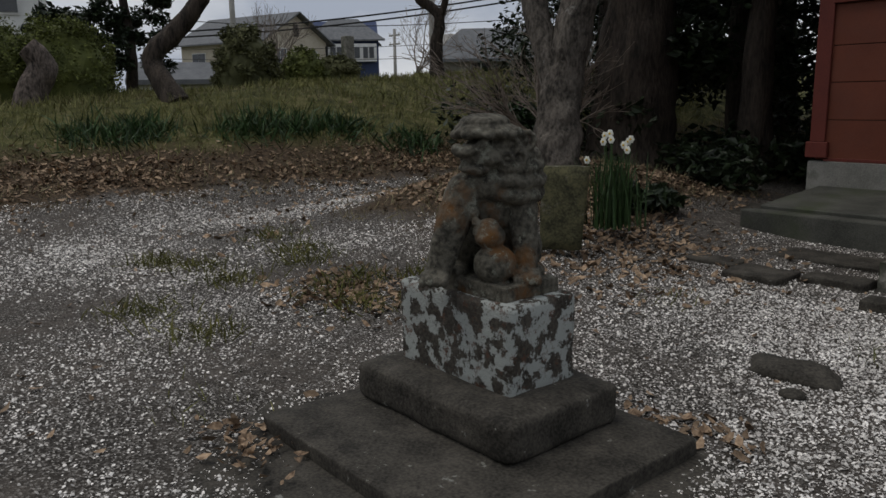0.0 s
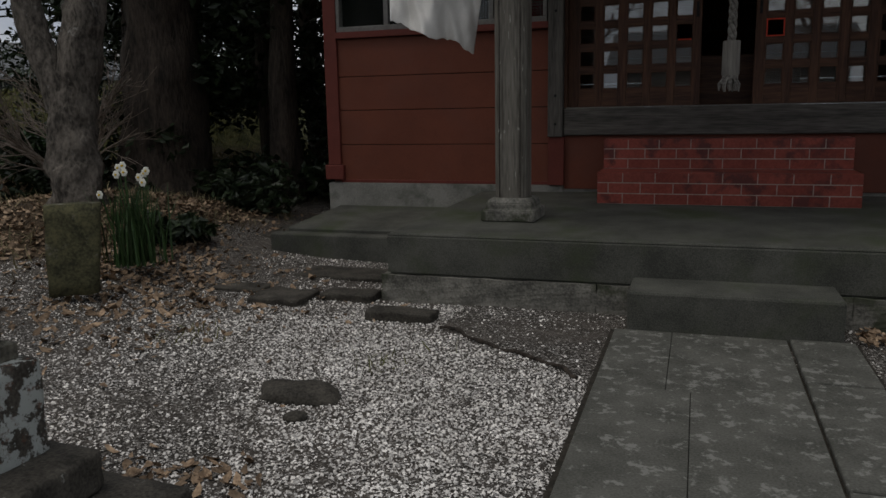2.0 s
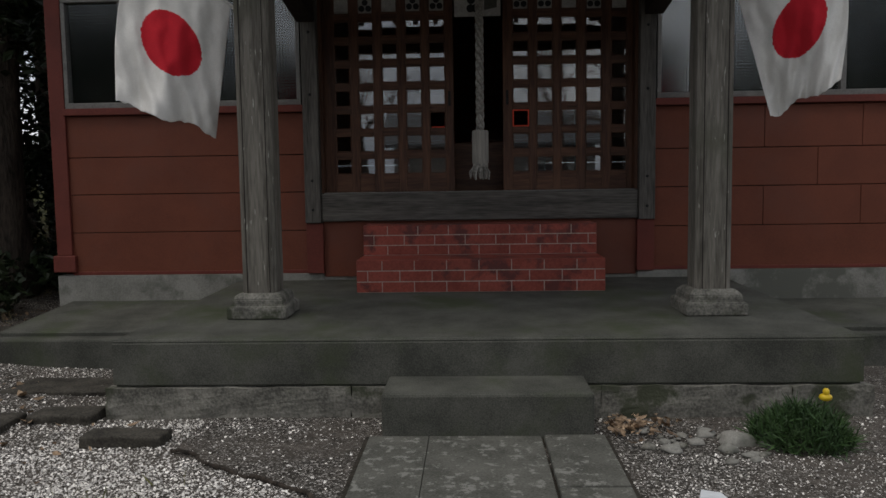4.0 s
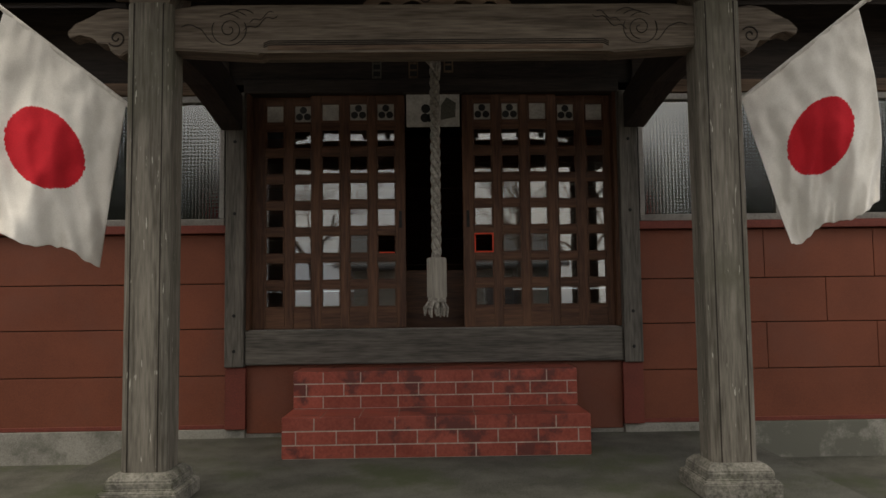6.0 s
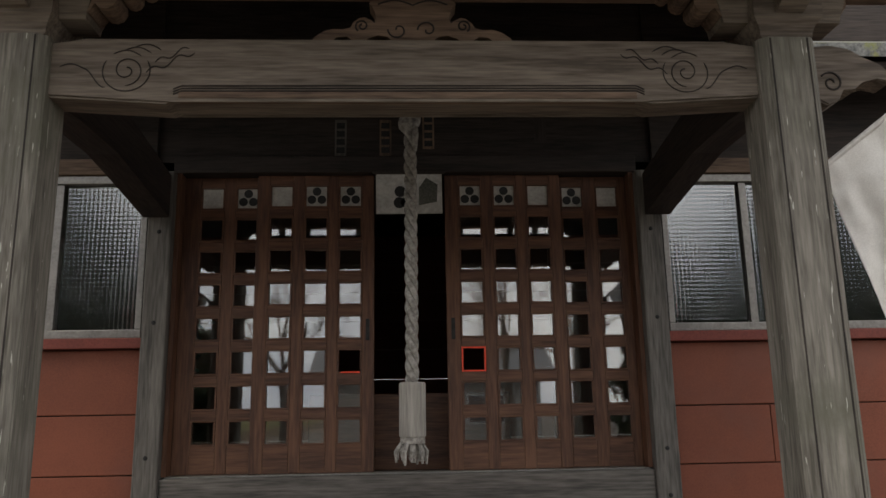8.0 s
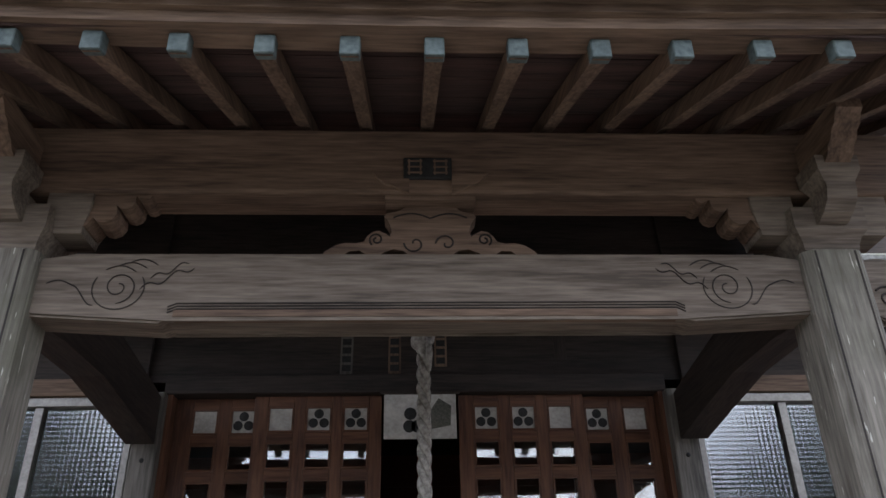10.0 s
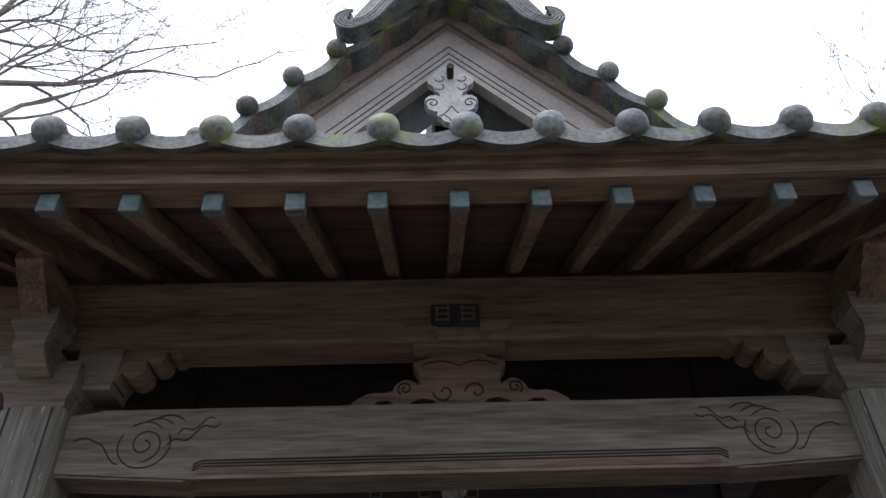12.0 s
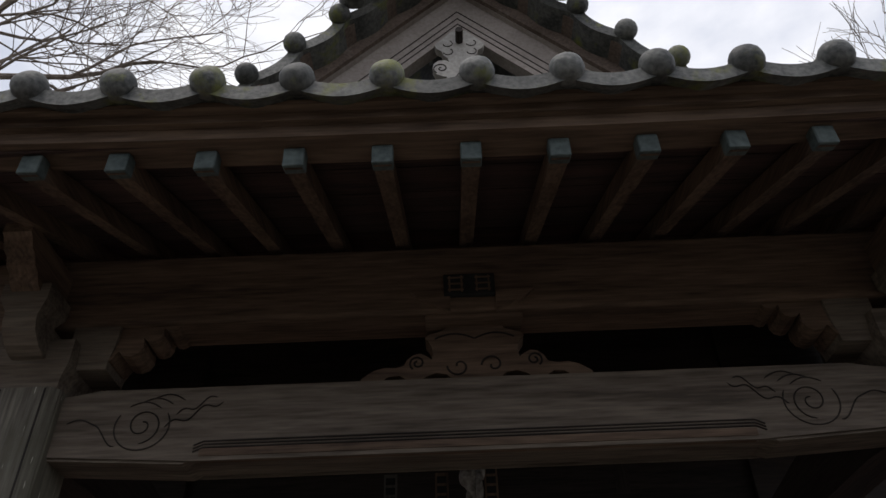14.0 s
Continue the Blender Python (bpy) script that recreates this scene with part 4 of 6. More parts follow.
for i in range(-8, 9):
    x = 0.033 + TILE * i
    z = BALL_Z + eave_lift(x)
    for nm, me, dz in (("end_tile", cap_me, 0.0), ("roll_tile", roll_me, 0.0)):
        o = new(nm, me)
        o.parent = roof
        o.location = Vector((x, BALL_Y, z + dz)) - roof.location
    if i < 8:
        o = new("pan_tile", pan_me)
        o.parent = roof
        o.location = Vector((x, BALL_Y - 0.004, z - 0.004 + (eave_lift(x + TILE) - eave_lift(x)) / 2)) - roof.location

# boards added to keep leaking sky light out of the porch roof
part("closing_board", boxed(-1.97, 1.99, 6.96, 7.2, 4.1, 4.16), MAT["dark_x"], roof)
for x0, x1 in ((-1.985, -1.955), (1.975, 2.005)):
    part("side_cheek", prism(bmnew(), [(5.7, 3.46), (7.02, 3.3), (7.02, 4.13), (5.7, 3.58)], "x", x0, x1), MAT["dark_y"], roof, "added dark boarding that blocks sky light at the roof side")

# ---- the gable above the porch ----
gable = thing("gable", (0.028, 5.35, 3.6), "front gable with grooved grey bargeboards under a tiled verge", "gable")
M = 1.06
GX = 0.028


def chevron(name, z_low, z_high, y0, y1, material, end_z=3.55, bend=0.0):
    """A pair of raking boards; the band runs from z_low to z_high at the apex."""
    for sx in (-1, 1):
        bm = bmnew()
        n = 10
        rows = []
        for i in range(n + 1):
            f = i / n
            xl = f * (z_low - end_z) / M
            xh = f * (z_high - end_z) / M
            lift = bend * f * f
            rows.append([bm.verts.new((GX + sx * xx, y, zz - M * xx + lift)) for xx, zz, y in ((xl, z_low, y0), (xh, z_high, y0), (xh, z_high, y1), (xl, z_low, y1))])
        for a, b in zip(rows, rows[1:]):
            for j in range(4):
                bm.faces.new((a[j], a[(j + 1) % 4], b[(j + 1) % 4], b[j]))
        bm.faces.new(rows[0])
        bm.faces.new(rows[-1])
        part(name, bm, material, gable)


chevron("bargeboard", 4.535, 4.8, 5.36, 5.42, MAT["gable"])
# thin dark strips for the shade in the bargeboard's grooves
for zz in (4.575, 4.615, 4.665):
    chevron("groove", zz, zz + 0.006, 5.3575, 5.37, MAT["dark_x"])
chevron("upper_board", 4.802, 4.885, 5.315, 5.42, MAT["moulding"])
chevron("fillet", 4.8, 4.822, 5.335, 5.36, MAT["gable"])
chevron("verge_board", 4.887, 4.928, 5.222, 5.42, MAT["moulding"])
# black sheet puts the shade of the open gable depth into the colour
part("gable_panel", prism(bmnew(), [(-1.0, 3.6), (1.06, 3.6), (GX, 4.72)], "y", 5.94, 5.98), MAT["black"], gable, "black sheet for the shade deep inside the gable")
part("king_post", boxed(GX - 0.07, GX + 0.07, 5.8, 5.93, 3.6, 4.6), MAT["dark_z"], gable)
part("collar_beam", boxed(-0.6, 0.66, 5.66, 5.76, 3.98, 4.1), MAT["brown_x"], gable)

VERGE = 4.945
vy0, vy1 = 5.2, 5.44
verge = thing("gable_roof", (GX, 5.3, 3.6), "grey tiled gable roof with round verge tiles", "roof")
step_len = 0.249
for sx in (-1, 1):
    for i in range(0, 7):
        d0, d1 = -0.038 + step_len * i, -0.038 + step_len * (i + 1)
        cs = 1 / math.hypot(1, M)
        bm = bmnew()
        rows = []
        for k in range(9):
            u = k / 8
            d = d0 + (d1 - d0) * u
            sag = -0.028 * math.sin(math.pi * u)
            x, z = GX + sx * d * cs, VERGE - d * cs * M
            nx, nz = sx * M * cs, cs
            rows.append([bm.verts.new((x + nx * (sag + t), y, z + nz * (sag + t))) for t, y in ((-0.03, vy0), (0.02, vy0), (0.02, vy1), (-0.03, vy1))])
        for a, b in zip(rows, rows[1:]):
            for j in range(4):
                bm.faces.new((a[j], a[(j + 1) % 4], b[(j + 1) % 4], b[j]))
        bm.faces.new(rows[0])
        bm.faces.new(rows[-1])
        part("verge_tile", bm, MAT["tile"], verge)
        bm = bmnew()
        x, z = GX + sx * d1 * cs, VERGE - d1 * cs * M
        ball(bm, (x + sx * 0.01, vy0 - 0.012, z + 0.01), (0.047, 0.045, 0.047), 14, 10)
        tube(bm, [(x + sx * 0.01, vy0, z + 0.01), (x + sx * 0.01, vy1 + 0.3, z + 0.01)], 0.037, 10)
        part("round_tile", bm, MAT["tile"], verge, smooth=True)
    pts = [(GX, VERGE - 0.03), (GX + sx * 1.1, VERGE - 0.03 - 1.1 * M), (GX + sx * 1.1, VERGE + 0.03 - 1.1 * M), (GX, VERGE + 0.03)]
    part("roof_plane", prism(bmnew(), pts, "y", vy1 + 0.002, 6.0), MAT["tile"], verge)

# pendant carving
gegyo = thing("gable_pendant", (GX, 5.33, 4.3), "pale carved wooden pendant with scrolls under the gable apex", "carving")
def pz(z):
    return 4.475 - (4.515 - z) * 1.1


half = [(0.0, 4.5), (0.03, 4.515), (0.118, 4.43), (0.108, 4.405), (0.085, 4.39), (0.078, 4.365), (0.058, 4.35), (0.052, 4.325), (0.07, 4.335), (0.1, 4.335), (0.124, 4.318), (0.13, 4.288), (0.115, 4.258), (0.085, 4.243), (0.066, 4.24), (0.07, 4.215), (0.05, 4.205), (0.038, 4.185), (0.02, 4.18), (0.0, 4.168)]
half = [(a * 0.9, b) for a, b in half]
pts = [(GX + a, pz(b)) for a, b in half] + [(GX - a, pz(b)) for a, b in reversed(half[1:-1])]
bm = prism(bmnew(), pts, "y", 5.318, 5.352)
part("body", bm, MAT["carving"], gegyo)
for sx in (-1, 1):
    # dark tubes paint the shade in the pendant's carving
    part("carved_line", tube(bmnew(), spiral(GX + sx * 0.081, pz(4.288), 0.004, 0.034, 1.4, math.pi / 2, 5.317, 24, -sx), 0.0026, 6), MAT["dark_x"], gegyo)
    for zz in (4.435, 4.385):
        part("carved_line", tube(bmnew(), spiral(GX + sx * 0.05, pz(zz), 0.02, 0.02, 0.6, math.pi * 1.1, 5.317, 14, 1), 0.0022, 6), MAT["dark_x"], gegyo)
    part("carved_line", tube(bmnew(), [(GX + sx * 0.055 * f, 5.317, pz(4.27 - 0.055 * math.sin(f * 1.6))) for f in [i / 8 for i in range(9)]], 0.0022, 6), MAT["dark_x"], gegyo)
    part("carved_line", tube(bmnew(), [(GX + sx * (0.03 - 0.026 * f), 5.317, pz(4.215 - 0.03 * f * f)) for f in [i / 8 for i in range(9)]], 0.0022, 6), MAT["dark_x"], gegyo)
bm = bmnew()
tube(bm, [(GX, 5.25, pz(4.44)), (GX, 5.318, pz(4.445))], 0.016, 8)
part("peg", bm, MAT["dark_y"], gegyo, "dark round peg")

# ridge-end tile with waves
oni = thing("ridge_end_tile", (GX, 5.15, 5.0), "grey ridge-end tile with rolled wave scrolls", "roof ornament")
bm = bmnew()
prism(bm, [(GX - 0.14, 4.93), (GX + 0.14, 4.93), (GX + 0.17, 5.12), (GX + 0.12, 5.26), (GX - 0.12, 5.26), (GX - 0.17, 5.12)], "y", 5.1, 5.22)
bmesh.ops.bevel(bm, geom=list(bm.edges), offset=0.02, segments=2, affect="EDGES")
part("face", bm, MAT["tile"], oni)
rake = math.atan(M)
wing_x, wing_z = 0.435, VERGE + 0.045 - 0.435 * M
ux, uz = -math.cos(rake), math.sin(rake)
for sx in (-1, 1):
    for k in range(4):
        r = 0.064 - 0.015 * k
        arc = [-math.pi / 2 - rake + (math.pi / 2 + rake + 1.75 - 0.1 * k) * i / 22 for i in range(23)]
        c = [(wing_x + r * math.cos(a), wing_z + r * math.sin(a)) for a in arc]
        run = [(c[0][0] + ux * 0.42 * f - 0.012 * math.sin(f * 9) * uz, c[0][1] + uz * 0.42 * f - 0.012 * math.sin(f * 9)) for f in [i / 12 for i in range(12, 0, -1)]]
        part("wave", tube(bmnew(), [(GX + sx * a, 5.1, b) for a, b in run + c], 0.0095, 8), MAT["tile"], oni, smooth=True)
    arc = [-math.pi / 2 - rake + (math.pi + rake) * i / 14 for i in range(15)]
    rim = [(wing_x + 0.068 * math.cos(a), wing_z + 0.068 * math.sin(a)) for a in arc]
    top = [(wing_x - 0.015, wing_z + 0.02), (wing_x + ux * 0.15 + 0.03, wing_z + uz * 0.15 + 0.02), (wing_x + ux * 0.3 + 0.05, wing_z + uz * 0.3 + 0.05), (wing_x + ux * 0.44 + 0.02, wing_z + uz * 0.44 + 0.04)]
    foot = [(0.06, VERGE - 0.06 * M - 0.05), (rim[0][0] - 0.02, VERGE - (rim[0][0] - 0.02) * M - 0.05)]
    bm = bmnew()
    prism(bm, [(GX + sx * a, b) for a, b in rim + top + foot], "y", 5.104, 5.18)
    part("wing", bm, MAT["tile"], oni)
    for q, (a, b, rr) in enumerate(((0.27, 5.02, 0.07), (0.2, 5.12, 0.05))):
        part("curl", tube(bmnew(), spiral(GX + sx * a, b - 0.06, 0.012, rr, 1.5, 0.4, 5.085, 26, sx), 0.016, 8), MAT["tile"], oni, smooth=True)
part("ridge", tube(bmnew(), [(GX, 5.2, 5.0), (GX, 8.2, 5.0)], 0.12, 10), MAT["tile"], oni)

# the hall's own roof behind
hall_roof = thing("roof_hall", (0, 9, 3.7), "broad tiled hall roof behind the porch gable", "roof", kind="structure")
prof = [(6.55, 3.35), (6.55, 3.43), (9.5, 5.0), (12.6, 3.43), (12.6, 3.35), (9.5, 4.85)]
for x0, x1 in ((-4.3, -1.98), (2.0, 4.3)):
    part("slope", prism(bmnew(), prof, "x", x0, x1), MAT["tile"], hall_roof)
part("slope", prism(bmnew(), [(7.15, 4.05), (7.15, 4.1), (9.5, 5.0), (12.6, 3.43), (12.6, 3.35), (9.5, 4.85)], "x", -1.98, 2.0), MAT["tile"], hall_roof)
for x0, x1 in ((-4.25, -1.98), (2.0, 4.25)):
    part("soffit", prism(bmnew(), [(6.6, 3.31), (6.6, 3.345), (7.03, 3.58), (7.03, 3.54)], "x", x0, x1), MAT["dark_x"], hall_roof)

# ---- bell rope ----
rope = thing("bell_rope", (0.008, 6.3, 1.27), "twisted grey hemp bell rope with a wooden grip and tassel", "rope")
def rope_run(cx, top, bottom, off, rad):
    for k in range(3):
        pts = []
        n = int((top - bottom) / 0.007)
        for i in range(n):
            z = top - (top - bottom) * i / (n - 1)
            a = k * 2 * math.pi / 3 + (top - z) * 2 * math.pi / 0.2
            pts.append((cx + off * math.cos(a), 6.3 + off * math.sin(a), z))
        part("strand", tube(bmnew(), pts, rad, 8), MAT["rope"], rope, smooth=True)


rope_run(0.01, 2.88, 1.63, 0.0165, 0.0155)
rope_run(-0.022, 3.5, 2.86, 0.012, 0.0115)
rope_run(0.04, 3.5, 2.86, 0.012, 0.0115)
bm = bmnew()
prism(bm, [(0.01 + 0.064 * math.cos(q * math.pi / 4 + 0.39), 6.3 + 0.064 * math.sin(q * math.pi / 4 + 0.39)) for q in range(8)], "z", 1.4, 1.64)
bmesh.ops.bevel(bm, geom=list(bm.edges), offset=0.005, segments=2, affect="EDGES")
part("grip", bm, MAT["rope_wood"], rope, "pale worn octagonal wooden grip")
part("binding", tube(bmnew(), [(0.01, 6.3, 1.375), (0.01, 6.3, 1.4)], 0.055, 14), MAT["rope"], rope)
for k in range(26):
    a = k * 2.4
    r0, r1 = 0.012 + 0.04 * ((k * 7) % 10) / 10, 0.02 + 0.062 * ((k * 7) % 10) / 10
    zb = 1.285 + 0.03 * ((k * 3) % 7) / 7
    pts = [(0.01 + r0 * math.cos(a), 6.3 + r0 * math.sin(a), 1.378), (0.01 + r1 * math.cos(a), 6.3 + r1 * math.sin(a), 1.34), (0.01 + r1 * 0.95 * math.cos(a), 6.3 + r1 * 0.95 * math.sin(a), zb)]
    part("tassel_strand", tube(bmnew(), pts, [0.009, 0.009, 0.005], 6), MAT["rope"], rope)
bm = bmnew()
ball(bm, (-0.005, 6.295, 2.86), (0.04, 0.036, 0.05), 10, 8)
tube(bm, [(0.03, 6.28, 2.88), (0.035, 6.27, 2.8), (0.03, 6.275, 2.72)], 0.012, 8)
part("knot", rough_up(bm, 0.01, 30), MAT["rope"], rope, smooth=True)
# cloth banner behind the rope
banner = thing("crest_banner", (0.0, 6.96, 2.59), "short pale cloth banner with black crest dots over the doorway", "banner")
part("cloth", boxed(-0.18, 0.19, 6.958, 6.966, 2.592, 2.822, bevel=0.002), MAT["paper"], banner)
for dx, dz in ((-0.045, 2.72), (-0.05, 2.655), (-0.01, 2.655)):
    bm = prism(bmnew(), [(dx + 0.032 * math.cos(q * math.pi / 10), dz + 0.032 * math.sin(q * math.pi / 10)) for q in range(20)], "y", 6.9535, 6.9565)
    part("crest_dot", bm, MAT["ink"], banner)
part("fold", prism(bmnew(), [(0.06, 2.64), (0.16, 2.66), (0.165, 2.76), (0.1, 2.8), (0.06, 2.74)], "y", 6.9535, 6.9565), MAT["concrete"], banner, "grey fold of cloth")
part("rod", tube(bmnew(), [(-0.2, 6.962, 2.83), (0.21, 6.962, 2.83)], 0.008, 8), MAT["dark_x"], banner)
for x, z, sh in ((-0.39, 3.08, 1), (-0.13, 3.08, 0), (0.12, 3.12, 0), (0.78, 3.14, 2)):
    slip = thing("votive_slip", (x, WALL_Y, z), "narrow dark paper votive slip pasted over the doors", "paper slip", "votive slips")
    h = 0.11 if sh < 2 else 0.09
    part("paper", boxed(x - 0.034, x + 0.034, WALL_Y + 0.0265, WALL_Y + 0.0295, z - h, z + h), MAT["frame_z"] if sh == 1 else (MAT["brown_z"] if sh == 0 else MAT["dark_z"]), slip)
    if sh < 2:
        for k in range(4):
            part("writing", boxed(x - 0.024, x + 0.024, WALL_Y + 0.024, WALL_Y + 0.026, z - 0.095 + 0.05 * k, z - 0.06 + 0.05 * k), MAT["ink"], slip)


# ---- guardian statue ----
def komainu():
    bm = bmnew()
    X, Y, Z = -2.3, 1.9, 0.505
    turn = Matrix.Translation((X, Y, Z)) @ Matrix.Rotation(radians(45), 4, "Z")

    def b(dx, dy, dz, rx, ry, rz, rot=0.0, tilt=0.0, lean=0.0):
        m = turn @ Matrix.Translation((dx, dy, dz)) @ Euler((radians(tilt), radians(lean), radians(rot))).to_matrix().to_4x4()
        bmesh.ops.create_icosphere(bm, subdivisions=3, radius=1.0, matrix=m @ Matrix.Diagonal((rx, ry, rz, 1)))

    def chain(pts, radii, steps=14):
        for k in range(steps + 1):
            f = k / steps * (len(pts) - 1)
            i = min(int(f), len(pts) - 2)
            p = Vector(pts[i]).lerp(Vector(pts[i + 1]), f - i)
            r = radii[i] + (radii[i + 1] - radii[i]) * (f - i)
            b(p.x, p.y, p.z, r, r * 1.05, r)

    # seated trunk, haunches and rump
    b(0.01, 0.07, 0.15, 0.115, 0.1, 0.15)
    b(0.0, 0.01, 0.26, 0.105, 0.085, 0.11)
    for sx in (-1, 1):
        b(sx * 0.115 + 0.01, 0.09, 0.085, 0.055, 0.095, 0.09)
        b(sx * 0.13 + 0.01, 0.02, 0.024, 0.045, 0.08, 0.028)
    # the stout fore leg with a bulging shoulder, and the straight one
    chain([(-0.085, -0.04, 0.305), (-0.12, -0.06, 0.22), (-0.15, -0.085, 0.13), (-0.175, -0.1, 0.04)], [0.066, 0.062, 0.052, 0.044], 18)
    chain([(0.1, -0.02, 0.3), (0.112, -0.045, 0.18), (0.12, -0.07, 0.04)], [0.058, 0.047, 0.04], 16)
    for cx, cy in ((-0.185, -0.125), (0.122, -0.095)):
        b(cx, cy, 0.026, 0.052, 0.055, 0.03)
        for k in (-1.5, -0.5, 0.5, 1.5):
            b(cx + 0.024 * k, cy - 0.05, 0.022, 0.0135, 0.026, 0.021)
    for k in range(5):
        b(-0.06 + 0.004 * k, -0.085 - 0.006 * k, 0.3 - 0.03 * k, 0.015, 0.014, 0.018)
    # the young one with its ball between the legs
    b(0.015, -0.11, 0.068, 0.072, 0.068, 0.068)
    b(0.0, -0.112, 0.163, 0.05, 0.048, 0.046)
    b(-0.005, -0.105, 0.197, 0.036, 0.035, 0.026)
    b(-0.025, -0.15, 0.16, 0.018, 0.014, 0.014)
    # mane in overlapping tiers that fall to one shoulder
    b(0.04, 0.02, 0.345, 0.12, 0.1, 0.075)
    for zz, ra, rr, n in ((0.3, 0.1, 0.05, 12), (0.345, 0.105, 0.052, 12), (0.39, 0.1, 0.05, 12), (0.43, 0.09, 0.045, 10)):
        for k in range(n):
            a = math.radians(-72 + 190 * k / (n - 1))
            b(0.035 + ra * math.cos(a), 0.0 + 0.85 * ra * math.sin(a), zz - 0.006 * (k % 2), rr, rr, rr * 0.62)
    b(0.0, -0.03, 0.34, 0.1, 0.085, 0.08)
    # head turned to one side: skull, flat overhanging crown, brow, snout, open jaw
    b(0.02, -0.03, 0.44, 0.108, 0.1, 0.075)
    b(-0.005, -0.04, 0.508, 0.118, 0.12, 0.034, lean=5)
    b(-0.02, -0.045, 0.535, 0.085, 0.095, 0.03)
    for k in range(9):
        a = math.radians(195 + 19 * k)
        b(-0.005 + 0.108 * math.cos(a), -0.04 + 0.112 * math.sin(a), 0.497 + 0.006 * (k % 2), 0.024, 0.022, 0.016)
    b(-0.02, -0.075, 0.43, 0.085, 0.07, 0.055)
    b(-0.065, -0.105, 0.447, 0.06, 0.055, 0.023, lean=-8)
    b(-0.105, -0.12, 0.452, 0.022, 0.024, 0.02)
    b(-0.05, -0.1, 0.385, 0.055, 0.05, 0.019, lean=6)
    b(-0.085, -0.125, 0.402, 0.012, 0.012, 0.014)
    b(-0.02, -0.135, 0.468, 0.022, 0.018, 0.017)
    b(0.0, -0.125, 0.42, 0.032, 0.026, 0.022)
    # rolled ear and cheek curls
    for cx, cy, cz, r in ((0.115, -0.07, 0.475, 0.03), (0.068, -0.118, 0.462, 0.024), (0.055, -0.125, 0.418, 0.02), (0.095, -0.105, 0.418, 0.022)):
        for k in range(11):
            a = 2 * math.pi * k / 11
            b(cx + r * math.cos(a), cy, cz + r * math.sin(a), r * 0.34, r * 0.5, r * 0.34)
        b(cx, cy + 0.004, cz, r * 0.4, r * 0.5, r * 0.4)
    # tail against the back
    b(0.02, 0.165, 0.2, 0.06, 0.035, 0.14)
    b(0.02, 0.16, 0.34, 0.05, 0.035, 0.07)
    # thin plinth, one block with the figure
    box(bm, X - 0.22, X + 0.2, Y - 0.125, Y + 0.125, Z - 0.05, Z + 0.012)
    me = finish("guardian_statue", bm, MAT["statue"], True)
    at = Vector((X, Y, 0.465))
    me.transform(Matrix.Translation(-at))
    o = new("guardian_statue", me)
    o.location = at
    rm = o.modifiers.new("weld", "REMESH")
    rm.mode, rm.voxel_size, rm.use_smooth_shade = "VOXEL", 0.004, True
    sm = o.modifiers.new("soften", "SMOOTH")
    sm.factor, sm.iterations = 0.5, 3
    tex = bpy.data.textures.new("pitted", "CLOUDS")
    tex.noise_scale, tex.noise_depth = 0.03, 4
    dp = o.modifiers.new("pits", "DISPLACE")
    dp.texture, dp.strength, dp.mid_level = tex, 0.008, 0.5
    return tagged(o, "mossy weathered stone guardian lion-dog with a young one", "statue")


komainu()


def worn_block(name, x0, x1, y0, y1, z0, z1, material, label, category, bevel=0.02, rough=0.006, cuts=10):
    bm = boxed(x0, x1, y0, y1, z0, z1)
    bmesh.ops.subdivide_edges(bm, edges=list(bm.edges), cuts=cuts, use_grid_fill=True)
    cx, cy, cz = (x0 + x1) / 2, (y0 + y1) / 2, (z0 + z1) / 2
    hx, hy, hz = (x1 - x0) / 2, (y1 - y0) / 2, (z1 - z0) / 2
    for v in bm.verts:
        p = v.co - Vector((cx, cy, cz))
        q = Vector((max(-hx + bevel, min(hx - bevel, p.x)), max(-hy + bevel, min(hy - bevel, p.y)), max(-hz + bevel, min(hz - bevel, p.z))))
        d = p - q
        if d.length > 1e-6:
            p = q + d.normalized() * bevel
        n = noise.noise_vector((p + Vector((cx, cy, cz))) * 9.0) * rough + noise.noise_vector((p + Vector((cx, cy, cz))) * 30.0) * rough * 0.5
        v.co = Vector((cx, cy, cz)) + p + n
    return single(name, bm, material, label, category, smooth=True, at=(cx, cy, z0))


worn_block("stone_pedestal", -2.63, -2.05, 1.745, 2.06, 0.15, 0.47, MAT["lichen_stone"], "square stone pedestal blotched with pale lichen", "pedestal", 0.014, 0.004, 14)
worn_block("plinth_stone", -2.7, -1.9, 1.585, 2.12, 0.03, 0.172, MAT["base_stone"], "dark rounded stone base under the pedestal", "stone base", 0.03, 0.006, 12)
worn_block("stone_slab", -2.77, -1.65, 1.235, 2.2, -0.03, 0.035, MAT["base_stone"], "flat dark stone slab under the statue base", "slab", 0.012, 0.005, 14)
bm = bmnew()
ring = [(-2.95 + 0.06 * math.sin(3 * a) + (0.95 + 0.12 * math.sin(2 * a + 1) + 0.06 * math.sin(5 * a)) * math.cos(a) + 0.75, 1.6 + (0.78 + 0.08 * math.sin(3 * a)) * math.sin(a)) for a in [k * math.pi / 16 for k in range(32)]]
prism(bm, ring, "z", -0.1, -0.022)
single("foundation_stone", bm, MAT["base_stone"], "irregular broad flat stone under the slab", "stone", at=(-2.2, 1.6, -0.05))


